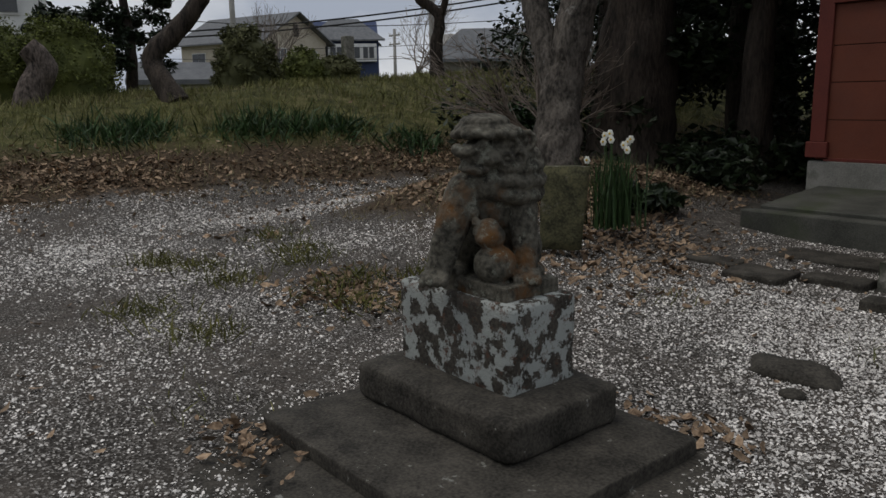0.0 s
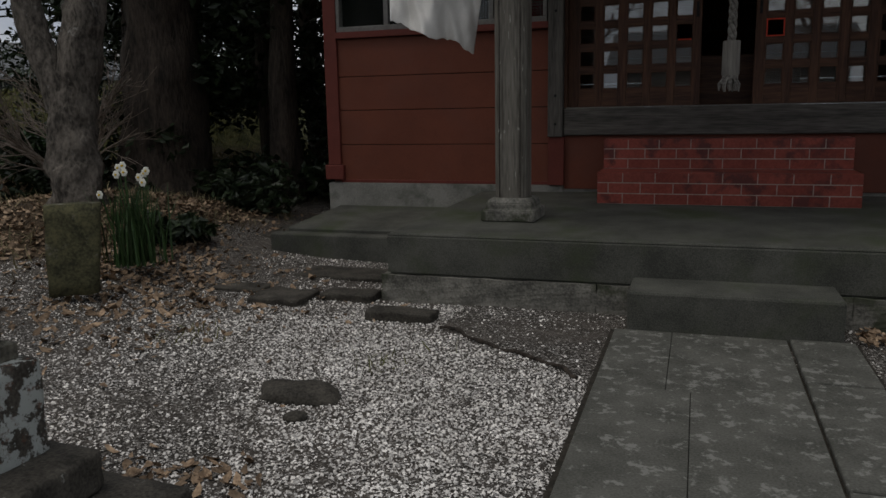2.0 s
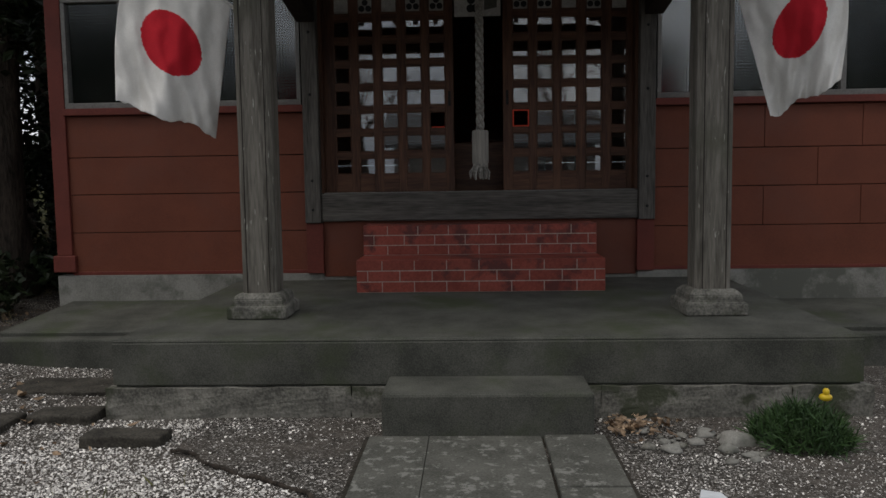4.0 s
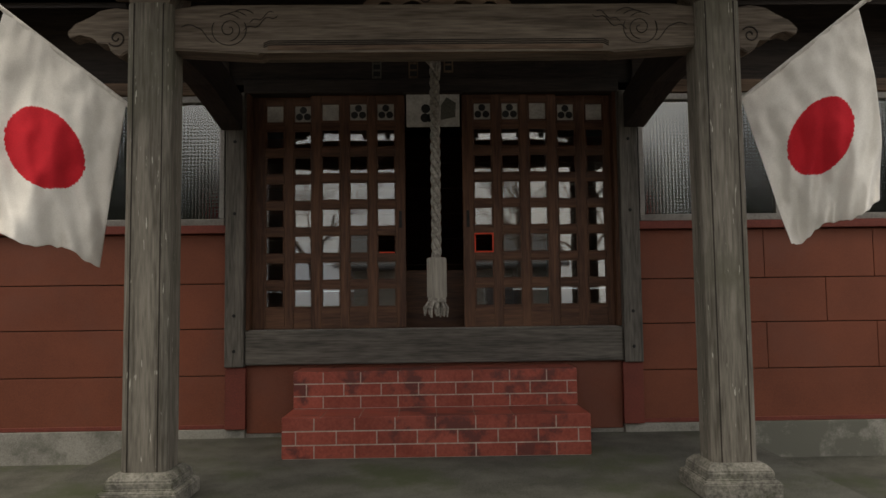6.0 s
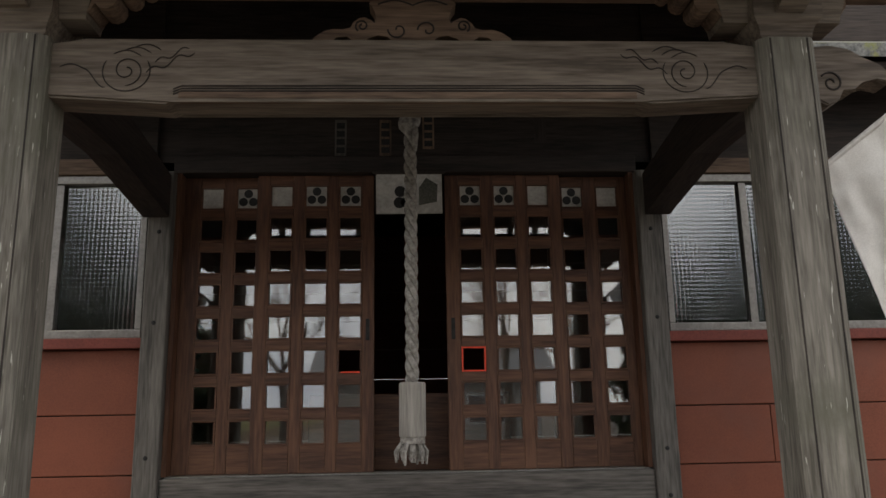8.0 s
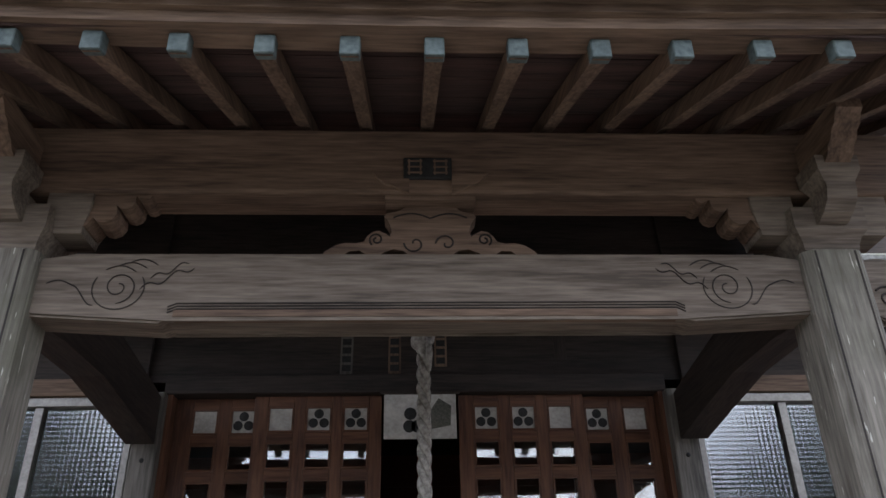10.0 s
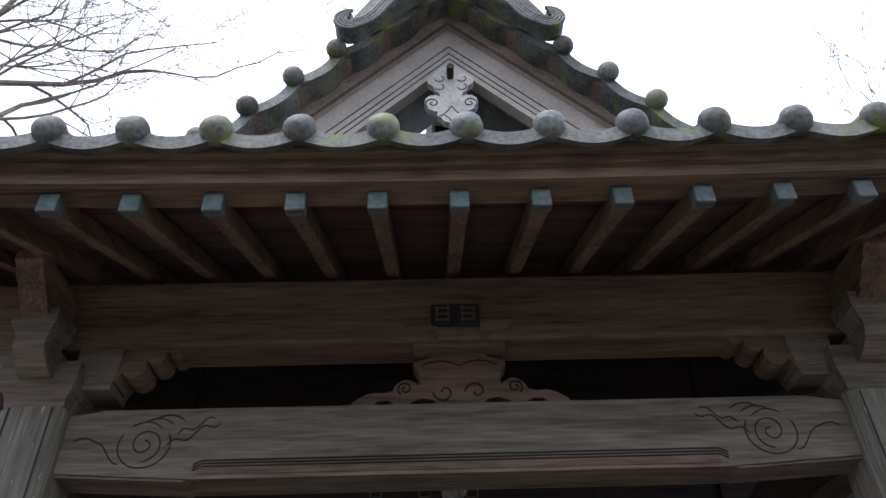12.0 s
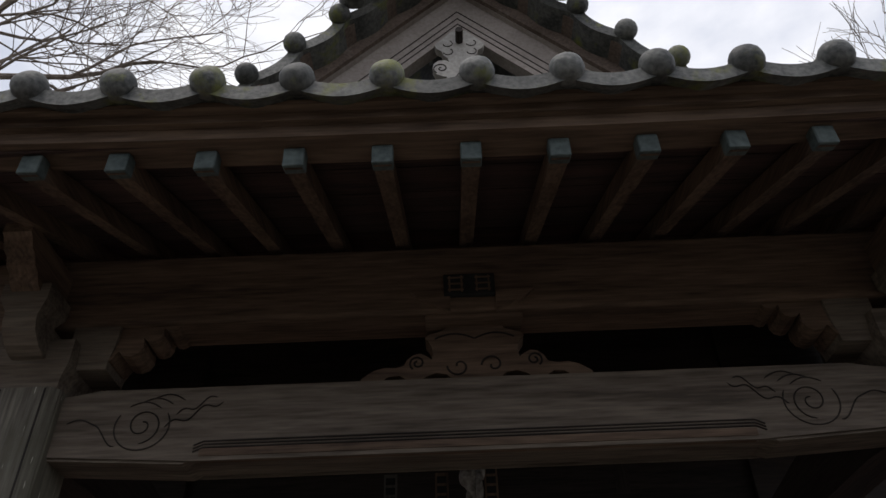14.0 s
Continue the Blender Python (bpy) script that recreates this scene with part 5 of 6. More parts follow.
def boulder(name, c, r, material, label, category, seed=0, group="", flat=1.0):
    bm = bmnew()
    bmesh.ops.create_icosphere(bm, subdivisions=3, radius=1.0)
    for v in bm.verts:
        n = 1 + 0.28 * noise.noise(v.co * 1.3 + Vector((seed, 0, 0))) + 0.12 * noise.noise(v.co * 3.5 + Vector((0, seed, 0)))
        v.co = Vector((v.co.x * r[0] * n, v.co.y * r[1] * n, max(-0.4, v.co.z) * r[2] * n)) + Vector(c)
    return single(name, bm, material, label, category, group, smooth=True, at=c)


boulder("rock", (-1.76, 3.09, 0.0), (0.2, 0.115, 0.05), MAT["base_stone"], "low flat grey rock half sunk in the gravel", "rock", 3)
boulder("rock", (-1.66, 2.86, 0.0), (0.05, 0.04, 0.02), MAT["base_stone"], "small grey stone lying in the gravel", "rock", 8)
worn_block("paving_stone", -1.99, -1.58, 4.27, 4.42, -0.03, 0.055, MAT["base_stone"], "narrow flat stone lying before the platform", "stone", 0.012, 0.008, 8)
worn_block("paving_stone", -2.86, -2.5, 4.4, 4.72, -0.03, 0.05, MAT["base_stone"], "broken flat stone in the gravel", "stone", 0.012, 0.012, 8)
worn_block("paving_stone", -2.46, -2.1, 4.62, 4.82, -0.03, 0.05, MAT["base_stone"], "flat stone beside the platform corner", "stone", 0.012, 0.01, 8)
worn_block("paving_stone", -3.3, -2.9, 4.62, 4.82, -0.03, 0.045, MAT["base_stone"], "dark flat stone edging in the gravel", "stone", 0.012, 0.01, 8)
worn_block("paving_stone", -2.95, -2.2, 5.15, 5.5, -0.03, 0.04, MAT["base_stone"], "dark sunken flagstone beside the platform", "stone", 0.012, 0.012, 8)
worn_block("paving_stone", -4.3, -3.7, 6.2, 6.9, 0.0, 0.13, MAT["base_stone"], "dark flagstone by the hall corner", "stone", 0.012, 0.02, 8)
# marker stone leaning at the tree foot
bm = boxed(-3.98, -3.68, 3.98, 4.09, 0.1, 0.66)
bmesh.ops.subdivide_edges(bm, edges=list(bm.edges), cuts=6, use_grid_fill=True)
for v in bm.verts:
    f = (v.co.z - 0.1) / 0.56
    v.co.x += 0.05 * (f - 0.5) * (1 if v.co.x > -3.83 else 0.2)
    v.co.y += 0.05 * f
    v.co += noise.noise_vector(v.co * 11) * 0.012
bmesh.ops.rotate(bm, cent=(-3.83, 4.03, 0.2), matrix=Matrix.Rotation(radians(38), 3, "Z"), verts=bm.verts)
single("marker_stone", bm, MAT["mossy"], "mossy upright stone slab leaning at a tree foot", "marker stone", smooth=True, at=(-3.83, 4.03, 0.1))


# ---- flags ----
def flag(sx, drop_tip, drop_low, out_tip, out_low, ripple):
    base, tip = Vector((sx * 1.5 + 0.01, 5.56, 2.34)), Vector((sx * 2.05 + 0.01, 5.3, 2.78))
    f = thing("flag", base, "white flag with a red disc on a slanted pole", "flag", "porch flags")
    d = (tip - base).normalized()
    part("pole", tube(bmnew(), [base - d * 0.05, tip + d * 0.05], 0.011, 10), MAT["pole"], f, "thin white pole")
    bm = bmnew()
    ball(bm, tip + d * 0.06, 0.02, 10, 8)
    part("finial", bm, MAT["pole"], f, smooth=True)
    bm = boxed(sx * 1.5 - 0.02, sx * 1.5 + 0.04, 5.5, 5.58, 2.28, 2.36, bevel=0.006)
    part("socket", bm, MAT["alu"], f)
    bm = bmnew()
    n, m = 100, 150
    low = base + d * 0.08
    grid = []
    for j in range(m + 1):
        v = j / m
        row = []
        for i in range(n + 1):
            u = i / n
            top = tip.lerp(low, u)
            out = (out_tip + (out_low - out_tip) * u) * sx
            drop = drop_tip + (drop_low - drop_tip) * u
            p = top + Vector((out * v + 0.05 * sx * math.sin(v * 3.1) * (1 - u), -0.12 * v * (1 - u), -drop * v))
            fold = 0.05 * math.sin(u * 6.0 + v * 1.6 + ripple) + 0.03 * math.sin(u * 15 + v * 3.5 + ripple * 2) * v + 0.014 * math.sin(u * 31 - v * 5 + 2.5 * math.sin(v * 4))
            crease = 0.016 * noise.noise(Vector((u * 5 + v * 2.5, v * 4 - u * 2, ripple))) + 0.008 * noise.noise(Vector((u * 13, v * 12, ripple)))
            wave = fold * v ** 0.7 + crease
            hem = 0.02 * math.sin(u * 10 + ripple) * v ** 3 + 0.012 * noise.noise(Vector((u * 18, ripple, 0))) * v ** 4
            p += Vector((0.4 * wave * sx, wave, hem))
            row.append(bm.verts.new(p))
        grid.append(row)
    for j in range(m):
        for i in range(n):
            q = bm.faces.new((grid[j][i], grid[j][i + 1], grid[j + 1][i + 1], grid[j + 1][i]))
            cu, cv = ((i + 0.5) / n - 0.5) * 0.7, ((j + 0.5) / m - 0.5) * 1.0
            q.material_index = 1 if math.hypot(cu, cv) < 0.2 else 0
    cloth = part("cloth", bm, (MAT["white_cloth"], MAT["red_cloth"]), f, "wind-creased white cloth with a red disc", smooth=True)
    so = cloth.modifiers.new("thickness", "SOLIDIFY")
    so.thickness = 0.0015


flag(-1, 1.02, 0.8, 0.1, 0.12, 0.6)
flag(1, 0.98, 0.74, -0.02, 0.22, 2.2)

# ---- scattered stuff ----
rng = np.random.default_rng(7)


def scatter(name, pts, verts, faces, size, material, label, category, flatness=0.5, upright=False, tilt=0.5):
    """One mesh of many small copies of a shape at the given places."""
    n, v = len(pts), np.array(verts, float)
    yaw = rng.uniform(0, 2 * np.pi, n)
    a, b = rng.normal(0, tilt, n), rng.normal(0, tilt, n)
    s = size[0] + (size[1] - size[0]) * rng.uniform(0, 1, n) ** 1.8
    c, sn, z0 = np.cos(yaw), np.sin(yaw), np.zeros(n)
    Rz = np.stack([np.stack([c, -sn, z0], -1), np.stack([sn, c, z0], -1), np.stack([z0, z0, z0 + 1], -1)], -2)
    ca, sa = np.cos(a), np.sin(a)
    Rx = np.stack([np.stack([z0 + 1, z0, z0], -1), np.stack([z0, ca, -sa], -1), np.stack([z0, sa, ca], -1)], -2)
    cb, sb = np.cos(b), np.sin(b)
    Ry = np.stack([np.stack([cb, z0, sb], -1), np.stack([z0, z0 + 1, z0], -1), np.stack([-sb, z0, cb], -1)], -2)
    R = Rz @ Rx @ Ry
    jit = 1 + rng.uniform(-0.3, 0.3, (n, len(v), 1)) * (0 if upright else 1)
    out = np.einsum("nij,nvj->nvi", R, v[None] * jit) * s[:, None, None] + np.array(pts)[:, None, :]
    me = bpy.data.meshes.new(name)
    idx = np.concatenate([np.array(f)[None] + (np.arange(n) * len(v))[:, None] for f in faces], 1) if len({len(f) for f in faces}) == 1 else None
    k = len(faces[0])
    me.vertices.add(n * len(v))
    me.vertices.foreach_set("co", out.reshape(-1))
    loops = idx.reshape(-1)
    me.loops.add(len(loops))
    me.loops.foreach_set("vertex_index", loops)
    me.polygons.add(len(loops) // k)
    me.polygons.foreach_set("loop_start", np.arange(0, len(loops), k))
    me.update(calc_edges=True)
    me.materials.append(material)
    ob = new(name, me)
    return ob if not label else tagged(ob, label, category, "", "stuff")


CHIP_V = [(1, 0, 0), (0.2, 0.8, 0.05), (-0.9, 0.3, -0.1), (-0.3, -0.8, 0.05), (0.05, 0.0, 0.5)]
CHIP_F = [(0, 1, 4), (1, 2, 4), (2, 3, 4), (3, 0, 4)]
LEAF_V = [(-1, 0, 0.25), (-0.35, 0.45, 0.05), (0.4, 0.4, 0.1), (1, 0, 0.3), (0.4, -0.4, 0.15), (-0.35, -0.45, 0.0)]
LEAF_F = [(0, 1, 5), (1, 2, 5), (2, 4, 5), (2, 3, 4)]
BLADE_V = [(-0.035, 0, 0), (0.035, 0, 0), (0.06, 0.14, 0.55), (0.0, 0.16, 0.55), (0.1, 0.42, 0.95)]
BLADE_F = [(0, 1, 2), (0, 2, 3), (3, 2, 4)]


def clear_of_stone(x, y):
    if abs(x) < 0.6 and y < 4.4:
        return False
    if -2.1 < x < 2.06 and y > 4.7:
        return False
    if -0.53 < x < 0.55 and y > 4.35:
        return False
    if -2.8 < x < -1.62 and 1.2 < y < 2.22:
        return False
    if abs(x) < 3.8 and y > 5.85:
        return False
    return True


def place(n, x0, x1, y0, y1, keep, lift=0.004):
    out = []
    while len(out) < n:
        x, y = rng.uniform(x0, x1), rng.uniform(y0, y1)
        if clear_of_stone(x, y) and keep(x, y):
            out.append((x, y, ground_z(x, y) + lift))
    return out


def gravel_here(x, y):
    g = ground_z(x, y)
    if g > 0.2:
        return False
    d = 0.5 + 0.9 * noise.noise(Vector((x * 0.9, y * 0.9, 3.0))) + 0.35 * noise.noise(Vector((x * 4, y * 4, 1.0)))
    d += 0.45 * math.exp(-(((x + 1.2) / 0.9) ** 2 + ((y - 3.2) / 1.3) ** 2)) - 0.35 * math.exp(-(((x + 1.0) / 0.5) ** 2 + ((y - 4.15) / 0.3) ** 2))
    d -= 0.3 * math.exp(-(((x - 1.1) / 0.6) ** 2 + ((y - 4.0) / 0.6) ** 2))
    d *= 0.32 + 0.68 * smooth01((x + 3.4) / 1.4)
    if x > -1.5 and y > 4.19 - 0.686 * (x + 1.5):
        d *= 0.14
    if x < -2.1 and y > 4.6:
        d *= 0.4 if noise.noise(Vector((x * 2.2, y * 2.2, 8))) < 0.1 else 0.85
    if x > 0.6 and y > 3.2:
        d *= 0.85
    d *= smooth01((2.7 - x) / 0.9) * smooth01((y + 0.5 + 0.3 * noise.noise(Vector((x, y, 6)))) / 0.9)
    return rng.uniform() < d


scatter("gravel_white", place(98000, -5.2, 2.6, -0.4, 5.9, gravel_here), CHIP_V, CHIP_F, (0.0023, 0.0102), MAT["chips"], "pale angular gravel chips on the yard", "gravel", tilt=0.4)
scatter("gravel_white_far", place(20000, -9.5, -5.0, -2.5, 6.5, gravel_here), CHIP_V, CHIP_F, (0.0035, 0.014), MAT["chips"], "pale gravel chips towards the bank", "gravel", tilt=0.4)
scatter("gravel_white_side", place(16000, 0.6, 2.7, 0.6, 4.15, lambda x, y: rng.uniform() < 0.45 + 0.9 * noise.noise(Vector((x * 1.6, y * 1.6, 7)))), CHIP_V, CHIP_F, (0.0018, 0.0075), MAT["chips"], "pale gravel chips beside the path", "gravel", tilt=0.4)
scatter("gravel_grey", place(30000, -5.2, 2.6, -0.4, 5.9, lambda x, y: ground_z(x, y) < 0.16), CHIP_V, CHIP_F, (0.002, 0.009), MAT["chips_dark"], "grey angular gravel chips on the yard", "gravel", tilt=0.4)


def litter_here(x, y):
    g = ground_z(x, y)
    d = 0.004
    if 0.01 < g < 0.7 and x < -3.2:
        d = 0.9 * math.exp(-((g - 0.36) / 0.19) ** 2) * (0.5 + 0.9 * noise.noise(Vector((x * 0.7, y * 0.7, 12))))
    d += 0.9 * math.exp(-(((x + 4.1) / 0.4) ** 2 + ((y - 2.5) / 0.32) ** 2))
    d += 0.6 * math.exp(-(((x + 4.0) / 0.5) ** 2 + ((y - 4.9) / 0.5) ** 2))
    d += 0.4 * math.exp(-(((x + 3.4) / 0.7) ** 2 + ((y - 4.2) / 0.7) ** 2))
    d += 0.9 * math.exp(-(((x + 1.75) / 0.28) ** 2 + ((y - 2.35) / 0.1) ** 2))
    return rng.uniform() < d


scatter("leaf_litter", place(14000, -11.0, -1.5, -2.0, 8.0, litter_here, 0.012), LEAF_V, LEAF_F, (0.014, 0.046), MAT["litter"], "dry brown fallen leaves along the bank foot", "leaves", tilt=0.45)
scatter("leaf_litter_step", [(0.62 + abs(rng.normal(0, 0.16)), 4.5 + rng.normal(0, 0.1), 0.03) for _ in range(160)] + [(-2.7 + rng.normal(0, 0.14), 1.12 + rng.normal(0, 0.06), 0.0) for _ in range(90)], LEAF_V, LEAF_F, (0.012, 0.035), MAT["litter"], "dry leaves gathered against the stones", "leaves", tilt=0.5)


def grass_here(x, y):
    g = ground_z(x, y)
    return g > 0.42 and rng.uniform() < smooth01((g - 0.36) / 0.5) * (0.55 + 0.8 * noise.noise(Vector((x * 0.8, y * 0.8, 9))))


scatter("bank_grass", place(42000, -16.0, -6.0, -3.0, 15.0, grass_here, -0.005), BLADE_V, BLADE_F, (0.05, 0.19), MAT["grass"], "short rough grass on the bank", "grass", upright=True, tilt=0.4)
scatter("straw_grass", place(22000, -14.0, -4.0, -2.0, 13.0, lambda x, y: ground_z(x, y) > 0.12 and rng.uniform() < 0.5 + noise.noise(Vector((x, y, 4))), -0.005), BLADE_V, BLADE_F, (0.04, 0.14), leafy("straw_blade", (0.12, 0.1, 0.055), (0.27, 0.235, 0.13), rough=0.8), "dry straw-coloured grass along the bank foot", "grass", upright=True, tilt=0.5)


def tuft(name, c, n, spread, size, material, label, category, group="", tilt=0.35):
    pts = []
    for _ in range(n):
        x, y = c[0] + rng.normal(0, spread), c[1] + rng.normal(0, spread)
        pts.append((x, y, ground_z(x, y) - 0.01))
    o = scatter(name, pts, BLADE_V, BLADE_F, size, material, "", "", upright=True, tilt=tilt)
    return tagged(o, label, category, group, "stuff")


for x, y, s in ((-10.35, 2.9, 0.22), (-10.4, 3.3, 0.26), (-10.5, 3.6, 0.18), (-9.95, 4.65, 0.22), (-9.8, 5.05, 0.26), (-9.65, 5.45, 0.24), (-9.5, 5.95, 0.24), (-8.75, 6.6, 0.22)):
    tuft("lily_clump", (x, y), 380, s, (0.14, 0.34), MAT["lily"], "clump of dark green strap-leaved plants on the bank", "plant", "lily clumps", 0.75)
weed_leaf = leafy("yellow_green_weed_leaf", (0.06, 0.066, 0.014), (0.17, 0.16, 0.045), rough=0.8)
for x, y in ((-5.74, 1.94), (-5.44, 2.12), (-4.89, 2.1), (-5.97, 2.94), (-5.3, 2.82), (-3.93, 1.49), (-4.55, 1.42), (-5.01, 2.7), (-4.3, 2.7), (-3.86, 2.39), (-4.2, 2.4), (-4.1, 3.1)):
    tuft("weed_tuft", (x, y), 260, 0.12, (0.05, 0.13), weed_leaf, "sparse yellow-green weeds among the gravel", "weeds", "weeds", 0.7)
for x, y in ((-2.75, 3.7), (-1.55, 3.55), (-3.1, 1.2)):
    tuft("weed_tuft", (x, y), 60, 0.12, (0.04, 0.1), MAT["grass"], "sparse low weeds in the gravel", "weeds", "weeds", 0.6)


# narcissus
def narcissus():
    c = Vector((-3.86, 4.62, 0.2))
    p = thing("narcissus", c, "clump of narcissus with small white flowers", "flower")
    bm = bmnew()
    for _ in range(150):
        a, l = random.uniform(0, 6.28), random.uniform(0.42, 0.62)
        b0 = c + Vector((random.gauss(0, 0.09), random.gauss(0, 0.09), -0.02))
        lean = Vector((math.cos(a), math.sin(a), 0)) * random.uniform(0.02, 0.16)
        w = Vector((-math.sin(a), math.cos(a), 0)) * 0.007
        q = []
        for f in (0, 0.5, 0.85, 1.0):
            m = b0 + lean * f * f + Vector((0, 0, l * f * (1 - 0.12 * f)))
            ww = w * (1 - 0.8 * f * f)
            q.append((bm.verts.new(m - ww), bm.verts.new(m + ww)))
        for s0, s1 in zip(q, q[1:]):
            bm.faces.new((s0[0], s0[1], s1[1], s1[0]))
    part("leaves", bm, MAT["lily"], p, "dark green strap leaves")
    for dx, dy, dz in ((0.05, -0.1, 0.62), (-0.05, -0.06, 0.6), (0.0, -0.05, 0.66), (0.1, -0.02, 0.58), (0.13, 0.02, 0.62), (-0.13, -0.14, 0.47), (-0.1, 0.02, 0.64), (0.16, -0.06, 0.55), (0.08, 0.06, 0.6)):
        h = c + Vector((dx, dy, dz))
        part("stem", tube(bmnew(), [c + Vector((dx * 0.4, dy * 0.4, 0)), c + Vector((dx * 0.8, dy * 0.8, dz * 0.6)), h], 0.004, 5), MAT["lily"], p)
        bm = bmnew()
        for k in range(6):
            a = k * math.pi / 3
            ball(bm, h + Vector((0.017 * math.cos(a), -0.01, 0.017 * math.sin(a))), (0.013, 0.005, 0.013), 6, 4)
        fl = part("blossom", bm, MAT["petal"], p, "white blossom")
        bm = bmnew()
        ball(bm, h + Vector((0, -0.018, 0)), 0.008, 6, 4)
        part("cup", bm, MAT["yellow"], fl)


narcissus()
# clump with a yellow bloom beside the platform
dome = []
for _ in range(3200):
    a, r = rng.uniform(0, 6.283), 0.23 * math.sqrt(rng.uniform())
    dome.append((1.5 + r * math.cos(a), 4.33 + r * math.sin(a), 0.17 * (1 - (r / 0.24) ** 2) * rng.uniform(0.5, 1.0)))
scatter("grass_clump", dome, BLADE_V, BLADE_F, (0.05, 0.11), MAT["lily"], "dense rounded dark green grass clump beside the platform", "plant", upright=True, tilt=0.75)
y_fl = thing("yellow_flower", (1.53, 4.15, 0.24), "single yellow bloom in the grass clump", "flower")
bm = bmnew()
ball(bm, (1.53, 4.15, 0.27), (0.03, 0.025, 0.018), 10, 6)
ball(bm, (1.53, 4.145, 0.295), (0.016, 0.016, 0.018), 8, 6)
part("bloom", bm, MAT["yellow"], y_fl, smooth=True)
part("stem", tube(bmnew(), [(1.52, 4.2, 0.02), (1.53, 4.15, 0.26)], 0.004, 5), MAT["lily"], y_fl)
# broken white tile pieces
for pts in (((0.62, 3.42), (0.68, 3.44), (0.7, 3.53), (0.64, 3.55)), ((0.7, 3.45), (0.79, 3.46), (0.78, 3.5), (0.73, 3.55)), ((0.82, 3.64), (0.93, 3.63), (0.92, 3.69), (0.85, 3.72)), ((0.8, 3.56), (0.9, 3.53), (0.92, 3.55), (0.83, 3.59)), ((0.91, 3.53), (1.02, 3.52), (1.01, 3.56), (0.93, 3.56))):
    bm = prism(bmnew(), pts, "z", ground_z(*pts[0]) + 0.002, ground_z(*pts[0]) + 0.014)
    single("tile_shard", bm, MAT["china"], "broken white tile piece lying on the gravel", "tile shard", "tile shards", at=(pts[0][0], pts[0][1], 0.0))
for k, (x, y, r) in enumerate(((0.86, 4.2, 0.05), (1.0, 4.3, 0.04), (1.12, 4.2, 0.045), (1.2, 4.32, 0.09), (1.33, 4.26, 0.05), (0.78, 4.45, 0.03), (1.08, 4.42, 0.05), (1.18, 4.12, 0.03))):
    boulder("loose_stone", (x, y, 0.01), (r, r * 0.8, r * 0.5), MAT["foundation"], "loose pale stone beside the step", "stone", k * 3.1, "loose stones")
for k in range(22):
    x, y, r = random.uniform(0.65, 1.5), random.uniform(4.0, 4.6), random.uniform(0.012, 0.035)
    boulder("loose_stone", (x, y, 0.008), (r, r * 0.8, r * 0.55), MAT["foundation"] if k % 3 else MAT["stone"], "small loose pale stone beside the step", "stone", 40 + k * 1.7, "loose stones")
# root line across the gravel
root = [(-1.5 + 0.86 * f + 0.02 * math.sin(f * 17), 4.19 - 0.59 * f + 0.025 * math.sin(f * 11), 0.012 + 0.006 * math.sin(f * 23)) for f in [i / 30 for i in range(31)]]
single("root", rough_up(tube(bmnew(), root, 0.009, 7), 0.008, 25), MAT["bark_brown"], "dark root running through the gravel", "root", at=root[0])


# ---- trees ----
def limb(bm, p, d, length, r, depth, rnd, spread=0.6, droop=0.0, min_r=0.004, kids=3, seg0=8):
    """A tapering limb that forks into smaller ones."""
    n = max(3, int(length / (0.22 if depth > 1 else 0.12)))
    n = min(n, 9)
    pts, radii, d = [Vector(p)], [r], Vector(d).normalized()
    for i in range(n):
        j = Vector((rnd.gauss(0, 1), rnd.gauss(0, 1), rnd.gauss(0, 1))) * 0.16
        d = (d + j + Vector((0, 0, 0.05 - droop))).normalized()
        pts.append(pts[-1] + d * length / n)
        radii.append(max(min_r * 0.7, r * (1 - 0.6 * (i + 1) / n)))
    tube(bm, pts, radii, max(3, min(seg0, 3 + depth * 2)), cap=False)
    if depth <= 0:
        return
    for k in range(kids + (1 if depth > 1 else 0)):
        f = 0.35 + 0.65 * (k + rnd.random()) / (kids + 1)
        i = min(n, max(1, int(f * n)))
        side = Vector((rnd.gauss(0, 1), rnd.gauss(0, 1), rnd.gauss(0, 0.7))).normalized()
        nd = (pts[i] - pts[i - 1]).normalized() * (1 - spread * 0.5) + side * spread
        limb(bm, pts[i], nd, length * rnd.uniform(0.5, 0.75), max(min_r, radii[i] * 0.62), depth - 1, rnd, spread, droop, min_r, kids, seg0)


def trunk_tube(bm, path, radii, seg=20, amount=0.03, scale=5.0):
    fine, fr = [], []
    n = len(path)
    for i in range(n - 1):
        for k in range(8):
            f = k / 8
            p0, p1, p2, p3 = (Vector(path[max(0, min(n - 1, i + q))]) for q in (-1, 0, 1, 2))
            fine.append(0.5 * ((2 * p1) + (p2 - p0) * f + (2 * p0 - 5 * p1 + 4 * p2 - p3) * f * f + (3 * p1 - p0 - 3 * p2 + p3) * f ** 3))
            fr.append(radii[i] + (radii[i + 1] - radii[i]) * f)
    fine.append(Vector(path[-1]))
    fr.append(radii[-1])
    tube(bm, fine, fr, seg)
    for v in bm.verts:
        v.co += noise.noise_vector(v.co * scale) * amount + noise.noise_vector(v.co * scale * 3.2) * amount * 0.4
    return bm


def tree(name, base, label, trunk, crown, crown_label="", crown_mat=None, trunk_mat=None, group=""):
    t = thing(name, base, label, "tree", group)
    part("trunk", trunk, trunk_mat or MAT["bark_grey"], t, smooth=True)
    if crown is not None:
        part("crown", crown, crown_mat or MAT["twig"], t, crown_label)
    return t


